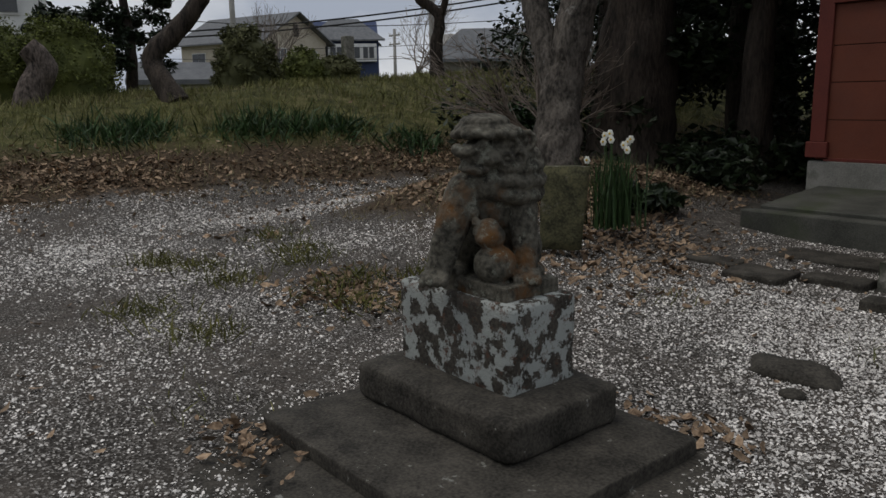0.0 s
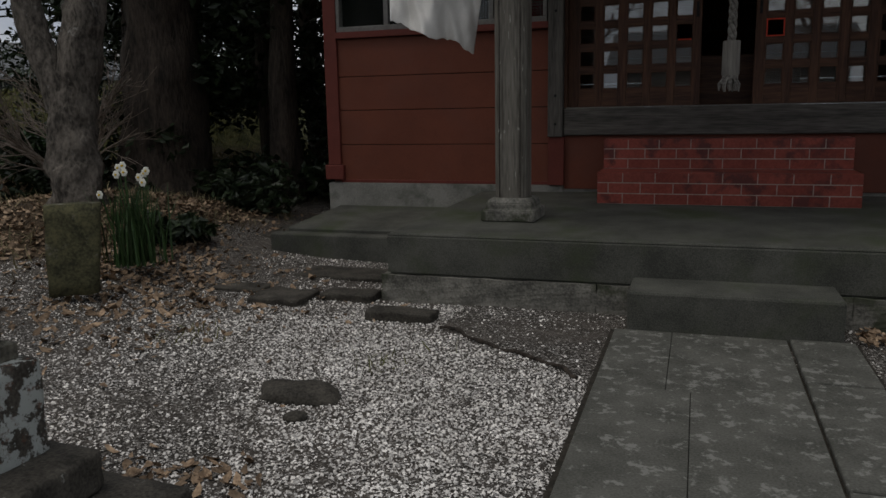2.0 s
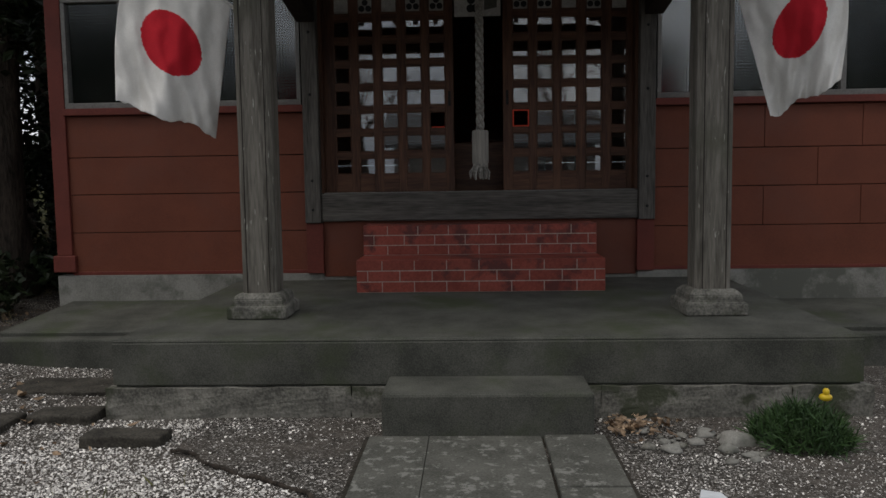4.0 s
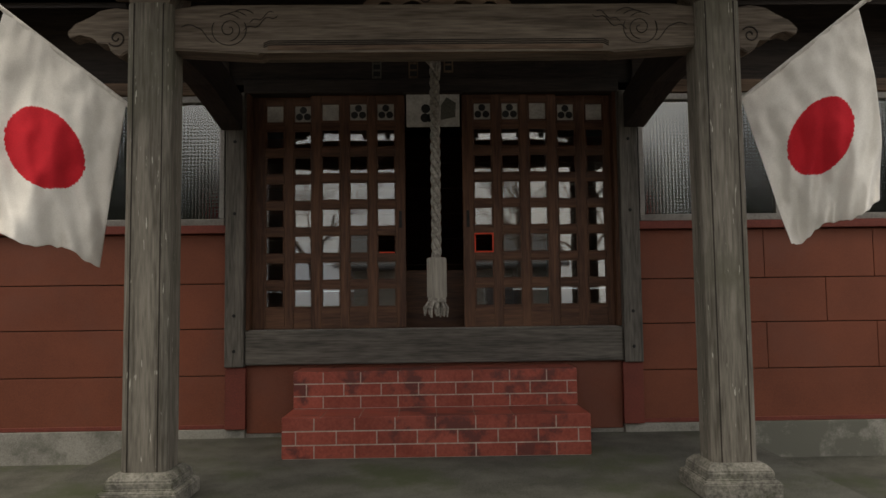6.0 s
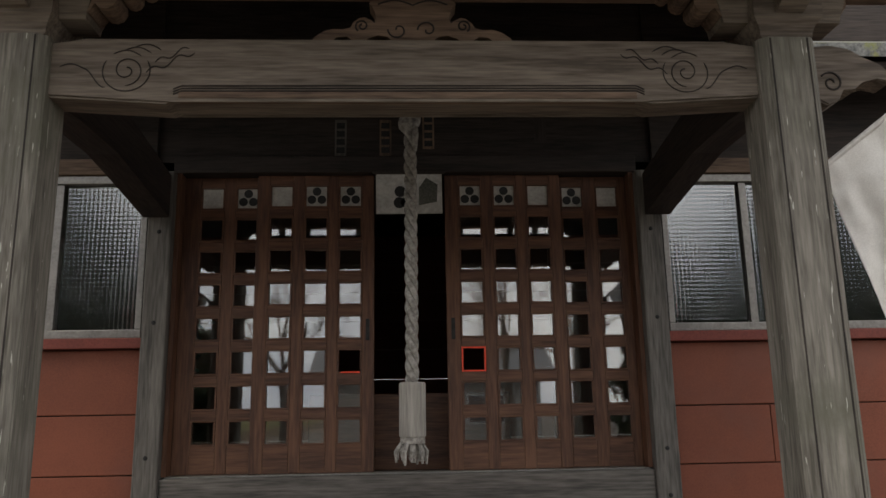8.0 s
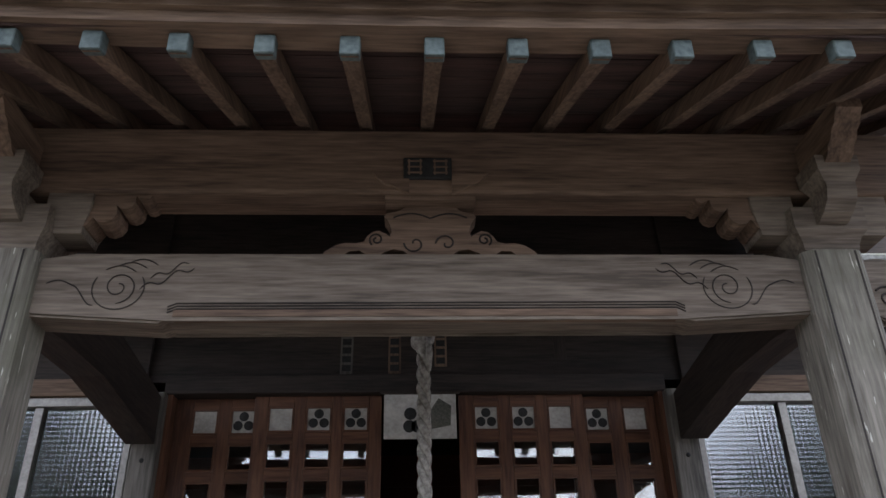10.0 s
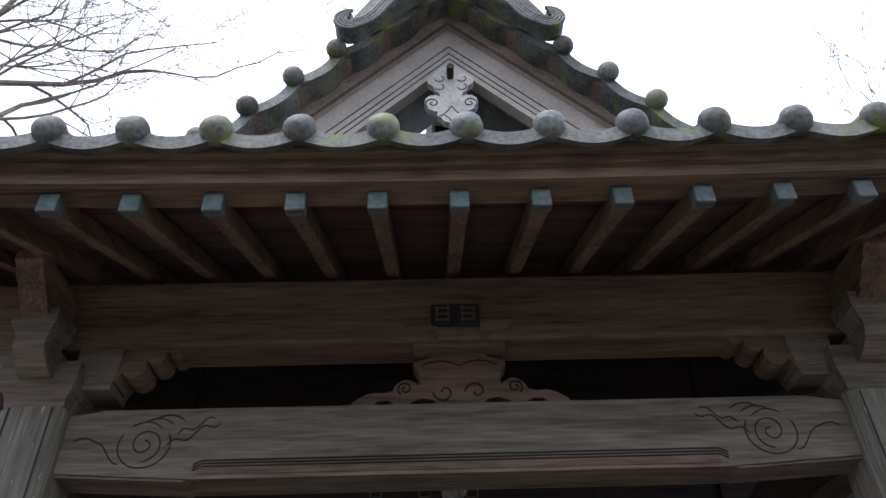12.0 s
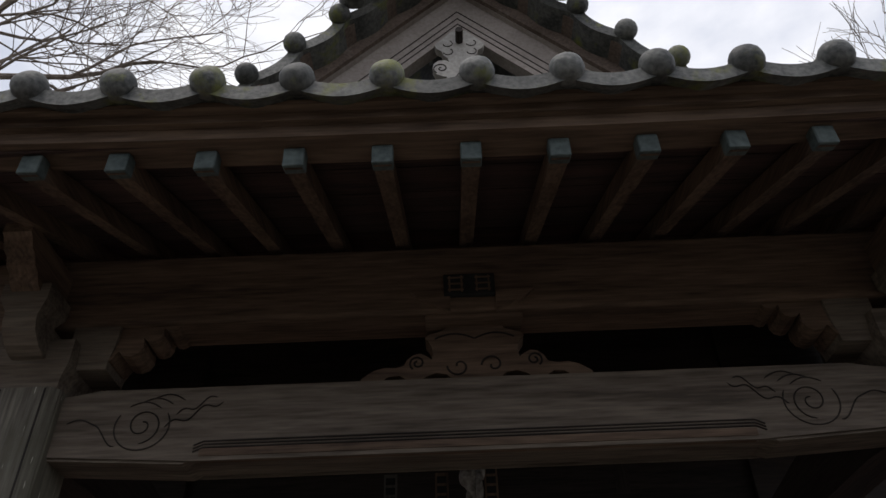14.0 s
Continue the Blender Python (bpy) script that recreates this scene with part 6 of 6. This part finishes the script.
def leaf_cloud(clumps, n, size, rnd):
    """Many small folded leaves gathered in clumps, with gaps between."""
    verts, faces = [], []
    for c, r in clumps:
        for _ in range(n):
            v = Vector((rnd.gauss(0, 1), rnd.gauss(0, 1), rnd.gauss(0, 0.8))).normalized() * (rnd.random() ** 0.45)
            p = Vector(c) + Vector((v.x * r, v.y * r, v.z * r * 0.8))
            a = Vector((rnd.gauss(0, 1), rnd.gauss(0, 1), rnd.gauss(0, 0.6))).normalized()
            b = a.orthogonal().normalized()
            b = (b * math.cos(rnd.random() * 6.28) + a.cross(b) * math.sin(rnd.random() * 6.28))
            s = size * rnd.uniform(0.6, 1.4)
            k = len(verts)
            verts += [p - a * s, p + b * s * 0.42, p + a * s, p - b * s * 0.42 + a.cross(b) * s * 0.2]
            faces.append((k, k + 1, k + 2, k + 3))
    return verts, faces


def crown_part(parent, verts, faces, material, label):
    me = bpy.data.meshes.new("crown")
    o = world_of(parent)
    me.from_pydata([tuple(Vector(v) - o) for v in verts], [], faces)
    me.materials.append(material)
    ob = new("crown", me)
    ob.parent = parent
    return tagged(ob, label)


rnd = random.Random(11)
# grey forked tree behind the marker stone
g0 = ground_z(-5.3, 5.65)
bm = trunk_tube(bmnew(), [(-5.3, 5.65, g0 - 0.1), (-5.31, 5.66, g0 + 0.12), (-5.34, 5.7, g0 + 0.5), (-5.32, 5.75, 1.35), (-5.22, 5.8, 1.9), (-5.1, 5.9, 2.8), (-5.0, 6.1, 4.4)], [0.31, 0.23, 0.19, 0.18, 0.155, 0.14, 0.1], 26, 0.05)
trunk_tube(bm, [(-5.34, 5.72, 1.1), (-5.5, 5.7, 1.55), (-5.68, 5.68, 2.1), (-5.8, 5.7, 3.4)], [0.17, 0.13, 0.12, 0.08], 16, 0.012)
crown = bmnew()
for p, d in (((-5.0, 6.1, 4.3), (0.1, 0.2, 1)), ((-5.8, 5.7, 3.3), (-0.5, 0.1, 1)), ((-5.1, 5.9, 3.0), (-0.2, 0.6, 0.9))):
    limb(crown, p, d, 1.8, 0.06, 3, rnd)
tree("grey_tree", (-5.3, 5.65, g0), "grey-barked forked tree with scarred trunk", bm, crown, "bare branches")
# big brown tree
g0 = ground_z(-6.2, 8.0)
bm = trunk_tube(bmnew(), [(-6.2, 8.0, g0 - 0.1), (-6.2, 8.0, g0 + 0.3), (-6.15, 8.0, 1.4), (-6.1, 8.0, 2.6), (-5.6, 7.5, 4.8), (-5.0, 7.0, 7.0)], [0.85, 0.58, 0.46, 0.42, 0.3, 0.18], 26, 0.07, 3.0)
for k in range(7):
    a = k * 0.9
    trunk_tube(bm, [(-6.2 + 0.35 * math.cos(a), 8.0 + 0.35 * math.sin(a), g0 + 0.3), (-6.2 + 0.8 * math.cos(a), 8.0 + 0.8 * math.sin(a), g0 + 0.02), (-6.2 + 1.2 * math.cos(a + 0.2), 8.0 + 1.2 * math.sin(a + 0.2), g0 - 0.15)], [0.14, 0.09, 0.05], 10, 0.004)
crown = bmnew()
for p, d, l in (((-5.0, 7.0, 6.8), (0.75, 0.45, 0.55), 2.9), ((-5.05, 6.9, 6.2), (0.8, 0.1, 0.75), 2.4), ((-5.0, 7.0, 7.0), (0.1, 0.4, 1), 2.6), ((-5.5, 7.4, 5.0), (-0.8, 0.1, 0.7), 2.6), ((-5.0, 7.0, 6.9), (0.6, 0.8, 0.9), 2.8), ((-5.0, 7.0, 6.0), (0.9, 0.7, 0.8), 2.6)):
    limb(crown, p, d, l, 0.042, 4, rnd, 0.55, 0.02, 0.0032, 3)
tree("brown_tree", (-6.2, 8.0, g0), "large brown tree with buttressed trunk and bare crown", bm, crown, "bare spreading twigs", trunk_mat=MAT["bark_brown"])
# a bare tree beyond the hall's other side
crown = bmnew()
limb(crown, (7.9, 9.0, 5.5), (-0.25, -0.1, 1), 3.0, 0.05, 4, rnd, 0.5, 0.0, 0.005, 3)
bm = trunk_tube(bmnew(), [(6.9, 9.0, -0.1), (7.6, 9.0, 2.5), (7.9, 9.0, 5.6)], [0.3, 0.22, 0.12], 14, 0.02)
tree("bare_tree", (6.9, 9.0, 0), "bare tree beyond the hall", bm, crown, "bare twigs")
# bent pine stem, cut leaning stem, topped stem
g0 = ground_z(-12.0, 4.5)
bm = trunk_tube(bmnew(), [(-11.7, 4.5, g0 - 0.15), (-11.92, 4.42, g0 + 0.14), (-12.18, 4.36, g0 + 0.46), (-12.2, 4.42, g0 + 0.68), (-12.15, 4.66, g0 + 0.9), (-12.0, 4.98, g0 + 1.3), (-11.92, 5.15, g0 + 1.75), (-11.85, 5.3, g0 + 3.4)], [0.22, 0.17, 0.15, 0.15, 0.15, 0.13, 0.12, 0.1], 18, 0.02)
tree("bent_pine", (-12.0, 4.5, g0), "dark pine stem bent like an elbow on the bank", bm, None, trunk_mat=MAT["bark_brown"])
g0 = ground_z(-12.6, 2.5)
bm = trunk_tube(bmnew(), [(-12.5, 2.68, g0 - 0.1), (-12.52, 2.76, g0 + 0.2), (-12.5, 2.9, g0 + 0.46), (-12.5, 2.88, g0 + 0.64), (-12.52, 2.74, g0 + 0.8)], [0.24, 0.21, 0.2, 0.18, 0.15], 20, 0.02)
tree("cut_pine_stump", (-12.6, 2.5, g0), "leaning sawn pine stem with fissured bark", bm, None, trunk_mat=MAT["bark_red"])
g0 = ground_z(-12.7, 10.3)
bm = trunk_tube(bmnew(), [(-12.7, 10.3, g0 - 0.1), (-12.7, 10.3, g0 + 0.6), (-12.65, 10.35, g0 + 1.15), (-12.85, 10.15, g0 + 1.45), (-13.1, 9.95, g0 + 1.75)], [0.16, 0.12, 0.11, 0.1, 0.09], 12, 0.03)
trunk_tube(bm, [(-12.65, 10.35, g0 + 1.1), (-12.55, 10.45, g0 + 1.6), (-12.55, 10.5, g0 + 2.4)], [0.09, 0.06, 0.03], 8, 0.01)
crown = bmnew()
for k in range(7):
    limb(crown, (-13.05 + 0.05 * k, 10.0, g0 + 1.65), (rnd.gauss(0, 0.6), rnd.gauss(0, 0.6), 1), 0.35, 0.03, 1, rnd, 0.6, 0, 0.008, 2)
tree("topped_tree", (-12.7, 10.3, g0), "small dark pollarded tree with stubby branches", bm, crown, "stubby bare shoots", crown_mat=MAT["bark_brown"], trunk_mat=MAT["bark_brown"])
# thin bare shrubs on the bank
for k, (x, y, h) in enumerate(((-7.0, 7.4, 2.2), (-6.6, 7.0, 1.8), (-18.0, 14.0, 2.6), (-19.5, 10.2, 2.2))):
    g0 = ground_z(x, y)
    crown = bmnew()
    for q in range(5):
        limb(crown, (x, y, g0 + 0.1), (rnd.gauss(0, 0.5), rnd.gauss(0, 0.5), 1), h * 0.6, 0.025, 3, rnd, 0.45, 0, 0.005, 3)
    bm = tube(bmnew(), [(x, y, g0 - 0.1), (x, y, g0 + 0.3)], [0.07, 0.05], 8)
    tree("bare_shrub", (x, y, g0), "thin bare many-stemmed shrub", bm, crown, "bare stems", group="bare shrubs")


def evergreen(x, y, h, r, seed, clumps=46, leaves=150, size=0.1, low=0.25, mat="evergreen", label="dense dark glossy evergreen tree", name="evergreen_tree", group="evergreens", tr=0.16, taper=0.55):
    q = random.Random(seed)
    g = ground_z(x, y)
    t = thing(name, (x, y, g), label, "tree", group)
    path = [(x, y, g - 0.1), (x + q.gauss(0, 0.1), y + q.gauss(0, 0.1), g + h * 0.3), (x + q.gauss(0, 0.2), y + q.gauss(0, 0.2), g + h * 0.85)]
    part("trunk", trunk_tube(bmnew(), path, [tr * 1.4, tr, tr * 0.4], 12, 0.02), MAT["bark_brown"], t, smooth=True)
    cl = []
    for k in range(clumps):
        f = q.random()
        z = g + h * (low + (1 - low) * f)
        rad = r * (1 - taper * max(0, f - 0.4) / 0.6) * math.sqrt(q.random())
        a = q.random() * 6.28
        cl.append(((x + rad * math.cos(a), y + rad * math.sin(a), z), r * q.uniform(0.2, 0.36)))
    v, f = leaf_cloud(cl, leaves, size, q)
    crown_part(t, v, f, MAT[mat], "dark leaves in uneven clumps")
    return t


# the dark grove beside and behind the hall
for k, (x, y, h, r) in enumerate(((-5.6, 9.6, 6.5, 2.0), (-4.4, 11.2, 7.0, 2.0), (-7.6, 9.2, 6.0, 2.0), (-6.4, 12.4, 7.5, 2.3), (-9.2, 11.6, 6.5, 2.3), (-8.2, 14.4, 7.5, 2.6), (-4.6, 14.5, 7.5, 2.4), (-5.4, 17.5, 8.0, 3.0), (-10.2, 16.5, 8.0, 3.0))):
    evergreen(x, y, h, r, 30 + k, clumps=58, leaves=230, size=0.065, low=0.08)
# extra crown added only to shade the apron and wall beside the porch
evergreen(-4.9, 8.6, 5.4, 1.5, 77, clumps=40, leaves=200, size=0.06, low=0.5)
for k, (x, y, r) in enumerate(((-4.6, 7.3, 0.5), (-6.6, 8.0, 0.7), (-5.4, 8.3, 0.6), (-4.5, 8.9, 0.6), (-7.4, 7.4, 0.7), (-4.2, 5.4, 0.25), (-4.5, 9.9, 0.8))):
    q = random.Random(60 + k)
    g = ground_z(x, y)
    cl = [((x + q.gauss(0, r * 0.4), y + q.gauss(0, r * 0.4), g + abs(q.gauss(0, r * 0.4)) + 0.05), r * 0.4) for _ in range(16)]
    v, f = leaf_cloud(cl, 60, 0.06, q)
    t = thing("undergrowth_shrub", (x, y, g), "low dark evergreen undergrowth under the trees", "shrub", "undergrowth")
    part("stem", tube(bmnew(), [(x, y, g - 0.05), (x, y, g + r * 0.6)], 0.02, 6), MAT["bark_brown"], t)
    crown_part(t, v, f, MAT["evergreen"], "dark low foliage")
# hedges, shrubs and a broadleaf on the bank
def mound_shrub(x, y, rx, rz, seed, mat, label, leaves=5200, size=0.045, name="clipped_shrub"):
    q = random.Random(seed)
    g = ground_z(x, y)
    t = thing(name, (x, y, g), label, "shrub", "bank shrubs")
    part("stem", tube(bmnew(), [(x, y, g - 0.05), (x, y, g + rz * 0.6)], 0.06, 8), MAT["bark_brown"], t)
    verts, faces = [], []
    for k in range(90):
        v = Vector((q.gauss(0, 1), q.gauss(0, 1), abs(q.gauss(0, 1)))).normalized()
        c = (x + v.x * rx * q.uniform(0.72, 0.92), y + v.y * rx * q.uniform(0.72, 0.92), g + 0.1 + v.z * rz * q.uniform(0.72, 0.92))
        a, b = leaf_cloud([(c, rx * 0.24)], leaves // 90, size, q)
        faces += [tuple(i + len(verts) for i in f) for f in b]
        verts += a
    core = bmnew()
    bmesh.ops.create_icosphere(core, subdivisions=5, radius=1.0, matrix=Matrix.Translation((x, y, g + 0.1)) @ Matrix.Diagonal((rx * 0.82, rx * 0.82, rz * 0.82, 1)))
    part("inner_foliage", rough_up(rough_up(core, rx * 0.1, 3.0 / rx), 0.06, 16.0), MAT[mat], t, "shaded inner foliage", smooth=True)
    a, b = leaf_cloud([((x, y, g + rz * 0.4), rx * 0.7)], 500, size * 2, q)
    faces += [tuple(i + len(verts) for i in f) for f in b]
    verts += a
    crown_part(t, verts, faces, MAT[mat], "dense small foliage")


mound_shrub(-14.0, 3.55, 0.95, 1.35, 1, "hedge", "large rounded clipped yew-green shrub on the bank", 16000, 0.03)
mound_shrub(-14.2, 2.4, 1.0, 1.4, 2, "hedge", "large rounded clipped green shrub on the bank", 14000, 0.03)
mound_shrub(-14.45, 6.95, 0.68, 1.2, 3, "shrub", "olive-green overgrown rounded shrub", 6000)
mound_shrub(-16.0, 9.1, 0.6, 0.75, 4, "hedge", "small rounded green shrub", 3500)
mound_shrub(-8.6, 8.4, 0.7, 0.5, 5, "lily", "low dark green spreading shrub on the bank", 4000, 0.06)
mound_shrub(-17.6, 11.0, 0.7, 0.6, 6, "shrub", "low twiggy brown-green shrub", 2500)
evergreen(-15.6, 5.15, 3.3, 0.75, 91, clumps=64, leaves=210, size=0.055, low=0.1, mat="evergreen", label="dark broadleaf evergreen standing on the bank", group="bank evergreens", tr=0.09)
evergreen(-17.8, 4.6, 1.7, 0.8, 92, clumps=24, leaves=120, size=0.09, low=0.2, label="dark evergreen behind the clipped shrubs", group="bank evergreens", tr=0.09)

# ---- houses, poles and wires beyond the bank ----
MAT["wall_beige"] = surface("beige_render", (0.42, 0.37, 0.29), (0.52, 0.47, 0.38), scale=2, rough=0.9, bump=0.1)
MAT["wall_navy"] = surface("navy_siding", (0.03, 0.045, 0.1), (0.05, 0.07, 0.14), scale=2, rough=0.7, bump=0.1)
MAT["wall_white"] = surface("white_siding", (0.62, 0.62, 0.61), (0.74, 0.74, 0.72), scale=2, rough=0.8, bump=0.1)
MAT["wall_grey"] = surface("grey_render", (0.26, 0.25, 0.23), (0.36, 0.35, 0.32), scale=2, rough=0.9, bump=0.1)
MAT["roof_grey"] = surface("grey_house_roof", (0.09, 0.095, 0.1), (0.17, 0.175, 0.18), scale=3, rough=0.7, bump=0.2)
MAT["dark_win"] = surface("dark_window_glass", (0.02, 0.024, 0.03), (0.05, 0.055, 0.06), scale=2, rough=0.15, bump=0.0, spec=0.6)


def house(name, c, yaw, w, d, z0, eave, ridge, wall_mat, roof_mat, label, windows, over=0.5, hip=0.0, band=None):
    """A gabled house: ridge along its own x axis; windows as (x0, x1, z0, z1) on the side that faces the yard."""
    m = Matrix.Translation((c[0], c[1], 0)) @ Matrix.Rotation(radians(yaw), 4, "Z")
    h = thing(name, (c[0], c[1], z0), label, "house")

    def add(nm, bm, mat, parent=h, lab=""):
        bmesh.ops.transform(bm, matrix=m, verts=bm.verts)
        return part(nm, bm, mat, parent, lab)

    bm = bmnew()
    prism(bm, [(-d / 2, z0), (d / 2, z0), (d / 2, eave), (0, ridge - 0.1), (-d / 2, eave)], "x", -w / 2, w / 2)
    add("wall", bm, wall_mat)
    if band:
        add("lower_wall", boxed(-w / 2 - 0.05, w / 2 + 0.05, -d / 2 - 0.05, d / 2 + 0.05, z0, band[0]), band[1])
    for s in (-1, 1):
        k = (ridge - eave) / (d / 2)
        e = d / 2 + over
        bm = bmnew()
        prism(bm, [(0, ridge), (s * e, ridge - k * e), (s * e, ridge - k * e + 0.14), (0, ridge + 0.14)], "x", -w / 2 - over, w / 2 + over)
        if hip:
            for v in bm.verts:
                if v.co.z > ridge - 0.01:
                    v.co.x -= math.copysign(hip, v.co.x)
        add("roof", bm, roof_mat)
    for x0, x1, wz0, wz1 in windows:
        wob = add("window", boxed(x0, x1, -d / 2 - 0.06, -d / 2 - 0.02, wz0, wz1), MAT["wall_white"])
        add("pane", boxed(x0 + 0.07, (x0 + x1) / 2 - 0.03, -d / 2 - 0.09, -d / 2 - 0.061, wz0 + 0.07, wz1 - 0.07), MAT["dark_win"], wob)
        add("pane", boxed((x0 + x1) / 2 + 0.03, x1 - 0.07, -d / 2 - 0.09, -d / 2 - 0.061, wz0 + 0.07, wz1 - 0.07), MAT["dark_win"], wob)
    return h, add


# the beige house stands corner-on, its gable end half turned to the yard
h, add = house("house_beige", (-65.0, 32.6), 18, 10.0, 7.8, 0.6, 6.3, 8.5, MAT["wall_beige"], MAT["roof_grey"], "beige two-storey house with a grey tiled roof", [(-3.6, -1.9, 4.0, 5.4), (0.4, 2.2, 4.0, 5.4)], 0.6)
for y0, y1, z0, z1 in ((-2.9, -1.3, 3.8, 5.6), (1.2, 2.6, 4.2, 5.5)):
    w = add("window", boxed(5.02, 5.08, y0, y1, z0, z1), MAT["wall_white"])
    add("pane", boxed(5.085, 5.1, y0 + 0.1, (y0 + y1) / 2 - 0.04, z0 + 0.1, z1 - 0.1), MAT["dark_win"], w)
    add("pane", boxed(5.085, 5.1, (y0 + y1) / 2 + 0.04, y1 - 0.1, z0 + 0.1, z1 - 0.1), MAT["dark_win"], w)
add("attic_window", boxed(5.02, 5.08, -0.3, 0.3, 6.6, 7.6), MAT["ink"])
add("balcony_floor", boxed(5.01, 6.1, -3.7, 2.9, 3.2, 3.4), MAT["wall_grey"])
add("balcony_rail", boxed(6.0, 6.08, -3.7, 2.9, 4.5, 4.6), MAT["ink"])
for k in range(16):
    add("balcony_bar", boxed(6.01, 6.06, -3.65 + 0.43 * k, -3.58 + 0.43 * k, 3.4, 4.5), MAT["ink"])
for y in (-3.6, -0.4, 2.8):
    add("balcony_post", boxed(5.9, 6.05, y - 0.08, y + 0.08, 0.6, 5.9), MAT["ink"])
add("drainpipe", boxed(5.02, 5.12, -3.85, -3.75, 0.6, 6.2), MAT["wall_white"])
h, add = house("house_navy", (-64.6, 41.9), 57, 6.2, 6.0, 0.6, 6.9, 8.7, MAT["wall_navy"], MAT["roof_grey"], "navy and white house with a grey hipped roof", [], 0.6, 2.4)
bay = add("bay", boxed(-1.6, 2.9, -3.6, -3.01, 4.7, 6.3), MAT["wall_white"], h, "white bay with windows")
for a, b in ((-1.4, -0.2), (0.2, 1.4), (1.6, 2.7)):
    for q in (0, 1):
        m0 = a + (b - a) * q / 2
        add("pane", boxed(m0 + 0.06, m0 + (b - a) / 2 - 0.06, -3.66, -3.61, 5.0, 6.0), MAT["dark_win"], bay)
add("downpipe", boxed(-2.9, -2.78, -3.12, -3.01, 0.6, 6.8), MAT["wall_white"])
house("house_grey", (-27.2, 27.0), 48, 6.6, 5.0, 1.0, 3.05, 4.3, MAT["wall_grey"], MAT["roof_grey"], "low grey house with a dark tiled roof", [(-2.0, -1.0, 2.0, 2.8)], 0.6, 1.5)
house("house_pale", (-31.5, 5.5), 75, 4.2, 4.0, 1.0, 6.0, 7.0, MAT["wall_white"], MAT["roof_grey"], "pale building with a dark window beyond the shrubs", [(-1.4, -0.1, 4.05, 5.6), (0.0, 1.4, 4.05, 5.6)], 0.4)
house("shed", (-23.5, 9.2), 66, 2.4, 2.0, 1.0, 1.75, 2.2, MAT["wall_white"], MAT["roof_grey"], "small white shed behind the bent pine", [(-0.8, 0.6, 1.2, 1.6)], 0.2)


def utility_pole(x, y, h, label):
    p = thing("utility_pole", (x, y, 1.2), label, "utility pole", "utility poles")
    part("pole", tube(bmnew(), [(x, y, 0.8), (x, y, h)], [0.16, 0.11], 10), MAT["wall_grey"], p, smooth=True)
    for k in (0.5, 1.2):
        part("crossarm", boxed(x - 0.7, x + 0.7, y - 0.05, y + 0.05, h - k - 0.06, h - k + 0.06), MAT["wall_grey"], p)
        for q in (-0.6, 0.0, 0.6):
            part("insulator", tube(bmnew(), [(x + q, y, h - k + 0.06), (x + q, y, h - k + 0.2)], 0.05, 8), MAT["wall_white"], p)


utility_pole(-34.8, 16.4, 8.5, "grey concrete utility pole behind the beige house")
utility_pole(-28.3, 23.0, 7.5, "grey concrete utility pole with a box beside it")
utility_pole(-52.0, 38.5, 6.8, "distant grey utility pole beyond the houses")
single("stone_pillar", boxed(-22.3, -21.95, 14.2, 14.5, 1.2, 3.2, bevel=0.03), MAT["stone"], "grey upright stone pillar on the bank", "pillar", at=(-22.1, 14.35, 1.2))
for k, (a, b) in enumerate((((-36.0, 5.0, 3.7), (-20.0, 28.0, 6.2)), ((-36.0, 5.0, 3.5), (-20.0, 28.0, 5.95)), ((-40.0, 8.0, 5.6), (-27.0, 30.0, 5.1)), ((-60.0, 20.0, 5.2), (-34.0, 50.0, 6.3)), ((-60.0, 20.0, 4.5), (-34.0, 50.0, 5.2)), ((-42.0, 4.0, 7.6), (-25.0, 33.0, 7.8)))):
    a, b = Vector(a), Vector(b)
    pts = [a.lerp(b, i / 24) - Vector((0, 0, 0.7 * math.sin(math.pi * i / 24))) for i in range(25)]
    single("overhead_cable", tube(bmnew(), pts, 0.035 if k < 2 else 0.02, 5), MAT["ink"], "dark sagging overhead cable between poles", "cable", "overhead cables", at=a)

# ---- the yard behind, which the panes mirror ----
for k, (x, y, h, r) in enumerate(((-10.6, -11.0, 8.2, 2.9), (-14.6, -11.5, 7.2, 2.8), (-8.0, -13.0, 6.2, 2.2), (12.2, -11.0, 8.3, 2.9), (16.2, -11.0, 6.6, 2.6), (9.0, -12.5, 6.3, 2.2))):
    evergreen(x, y, h, r, 120 + k, clumps=130, leaves=120, size=0.22, low=0.06, taper=0.95, label="dark evergreen behind the yard", group="yard evergreens")
for k, (x, y, h) in enumerate(((-3.2, -8.5, 2.2), (2.6, -9.5, 2.6), (5.0, -12.0, 2.4))):
    crown = bmnew()
    bm = trunk_tube(bmnew(), [(x, y, -0.1), (x + 0.1, y, 1.3), (x, y + 0.2, 2.6)], [0.2, 0.14, 0.1], 12, 0.02)
    for q in range(4):
        limb(crown, (x, y + 0.2, 2.5), (rnd.gauss(0, 0.6), rnd.gauss(0, 0.6), 1), h, 0.06, 3, rnd, 0.5, 0, 0.008, 3)
    tree("yard_tree", (x, y, 0), "bare grey tree standing across the yard", bm, crown, "bare branches", group="yard trees")
# house added out of view, only to fill what the panes mirror
house("unseen_house", (1.0, -24.0), 180, 9.0, 6.0, 0.0, 3.2, 4.6, MAT["wall_grey"], MAT["roof_grey"], "low grey house added out of view across the yard", [(-3.0, -1.4, 1.0, 2.2), (0.6, 2.2, 1.0, 2.2)], 0.6)
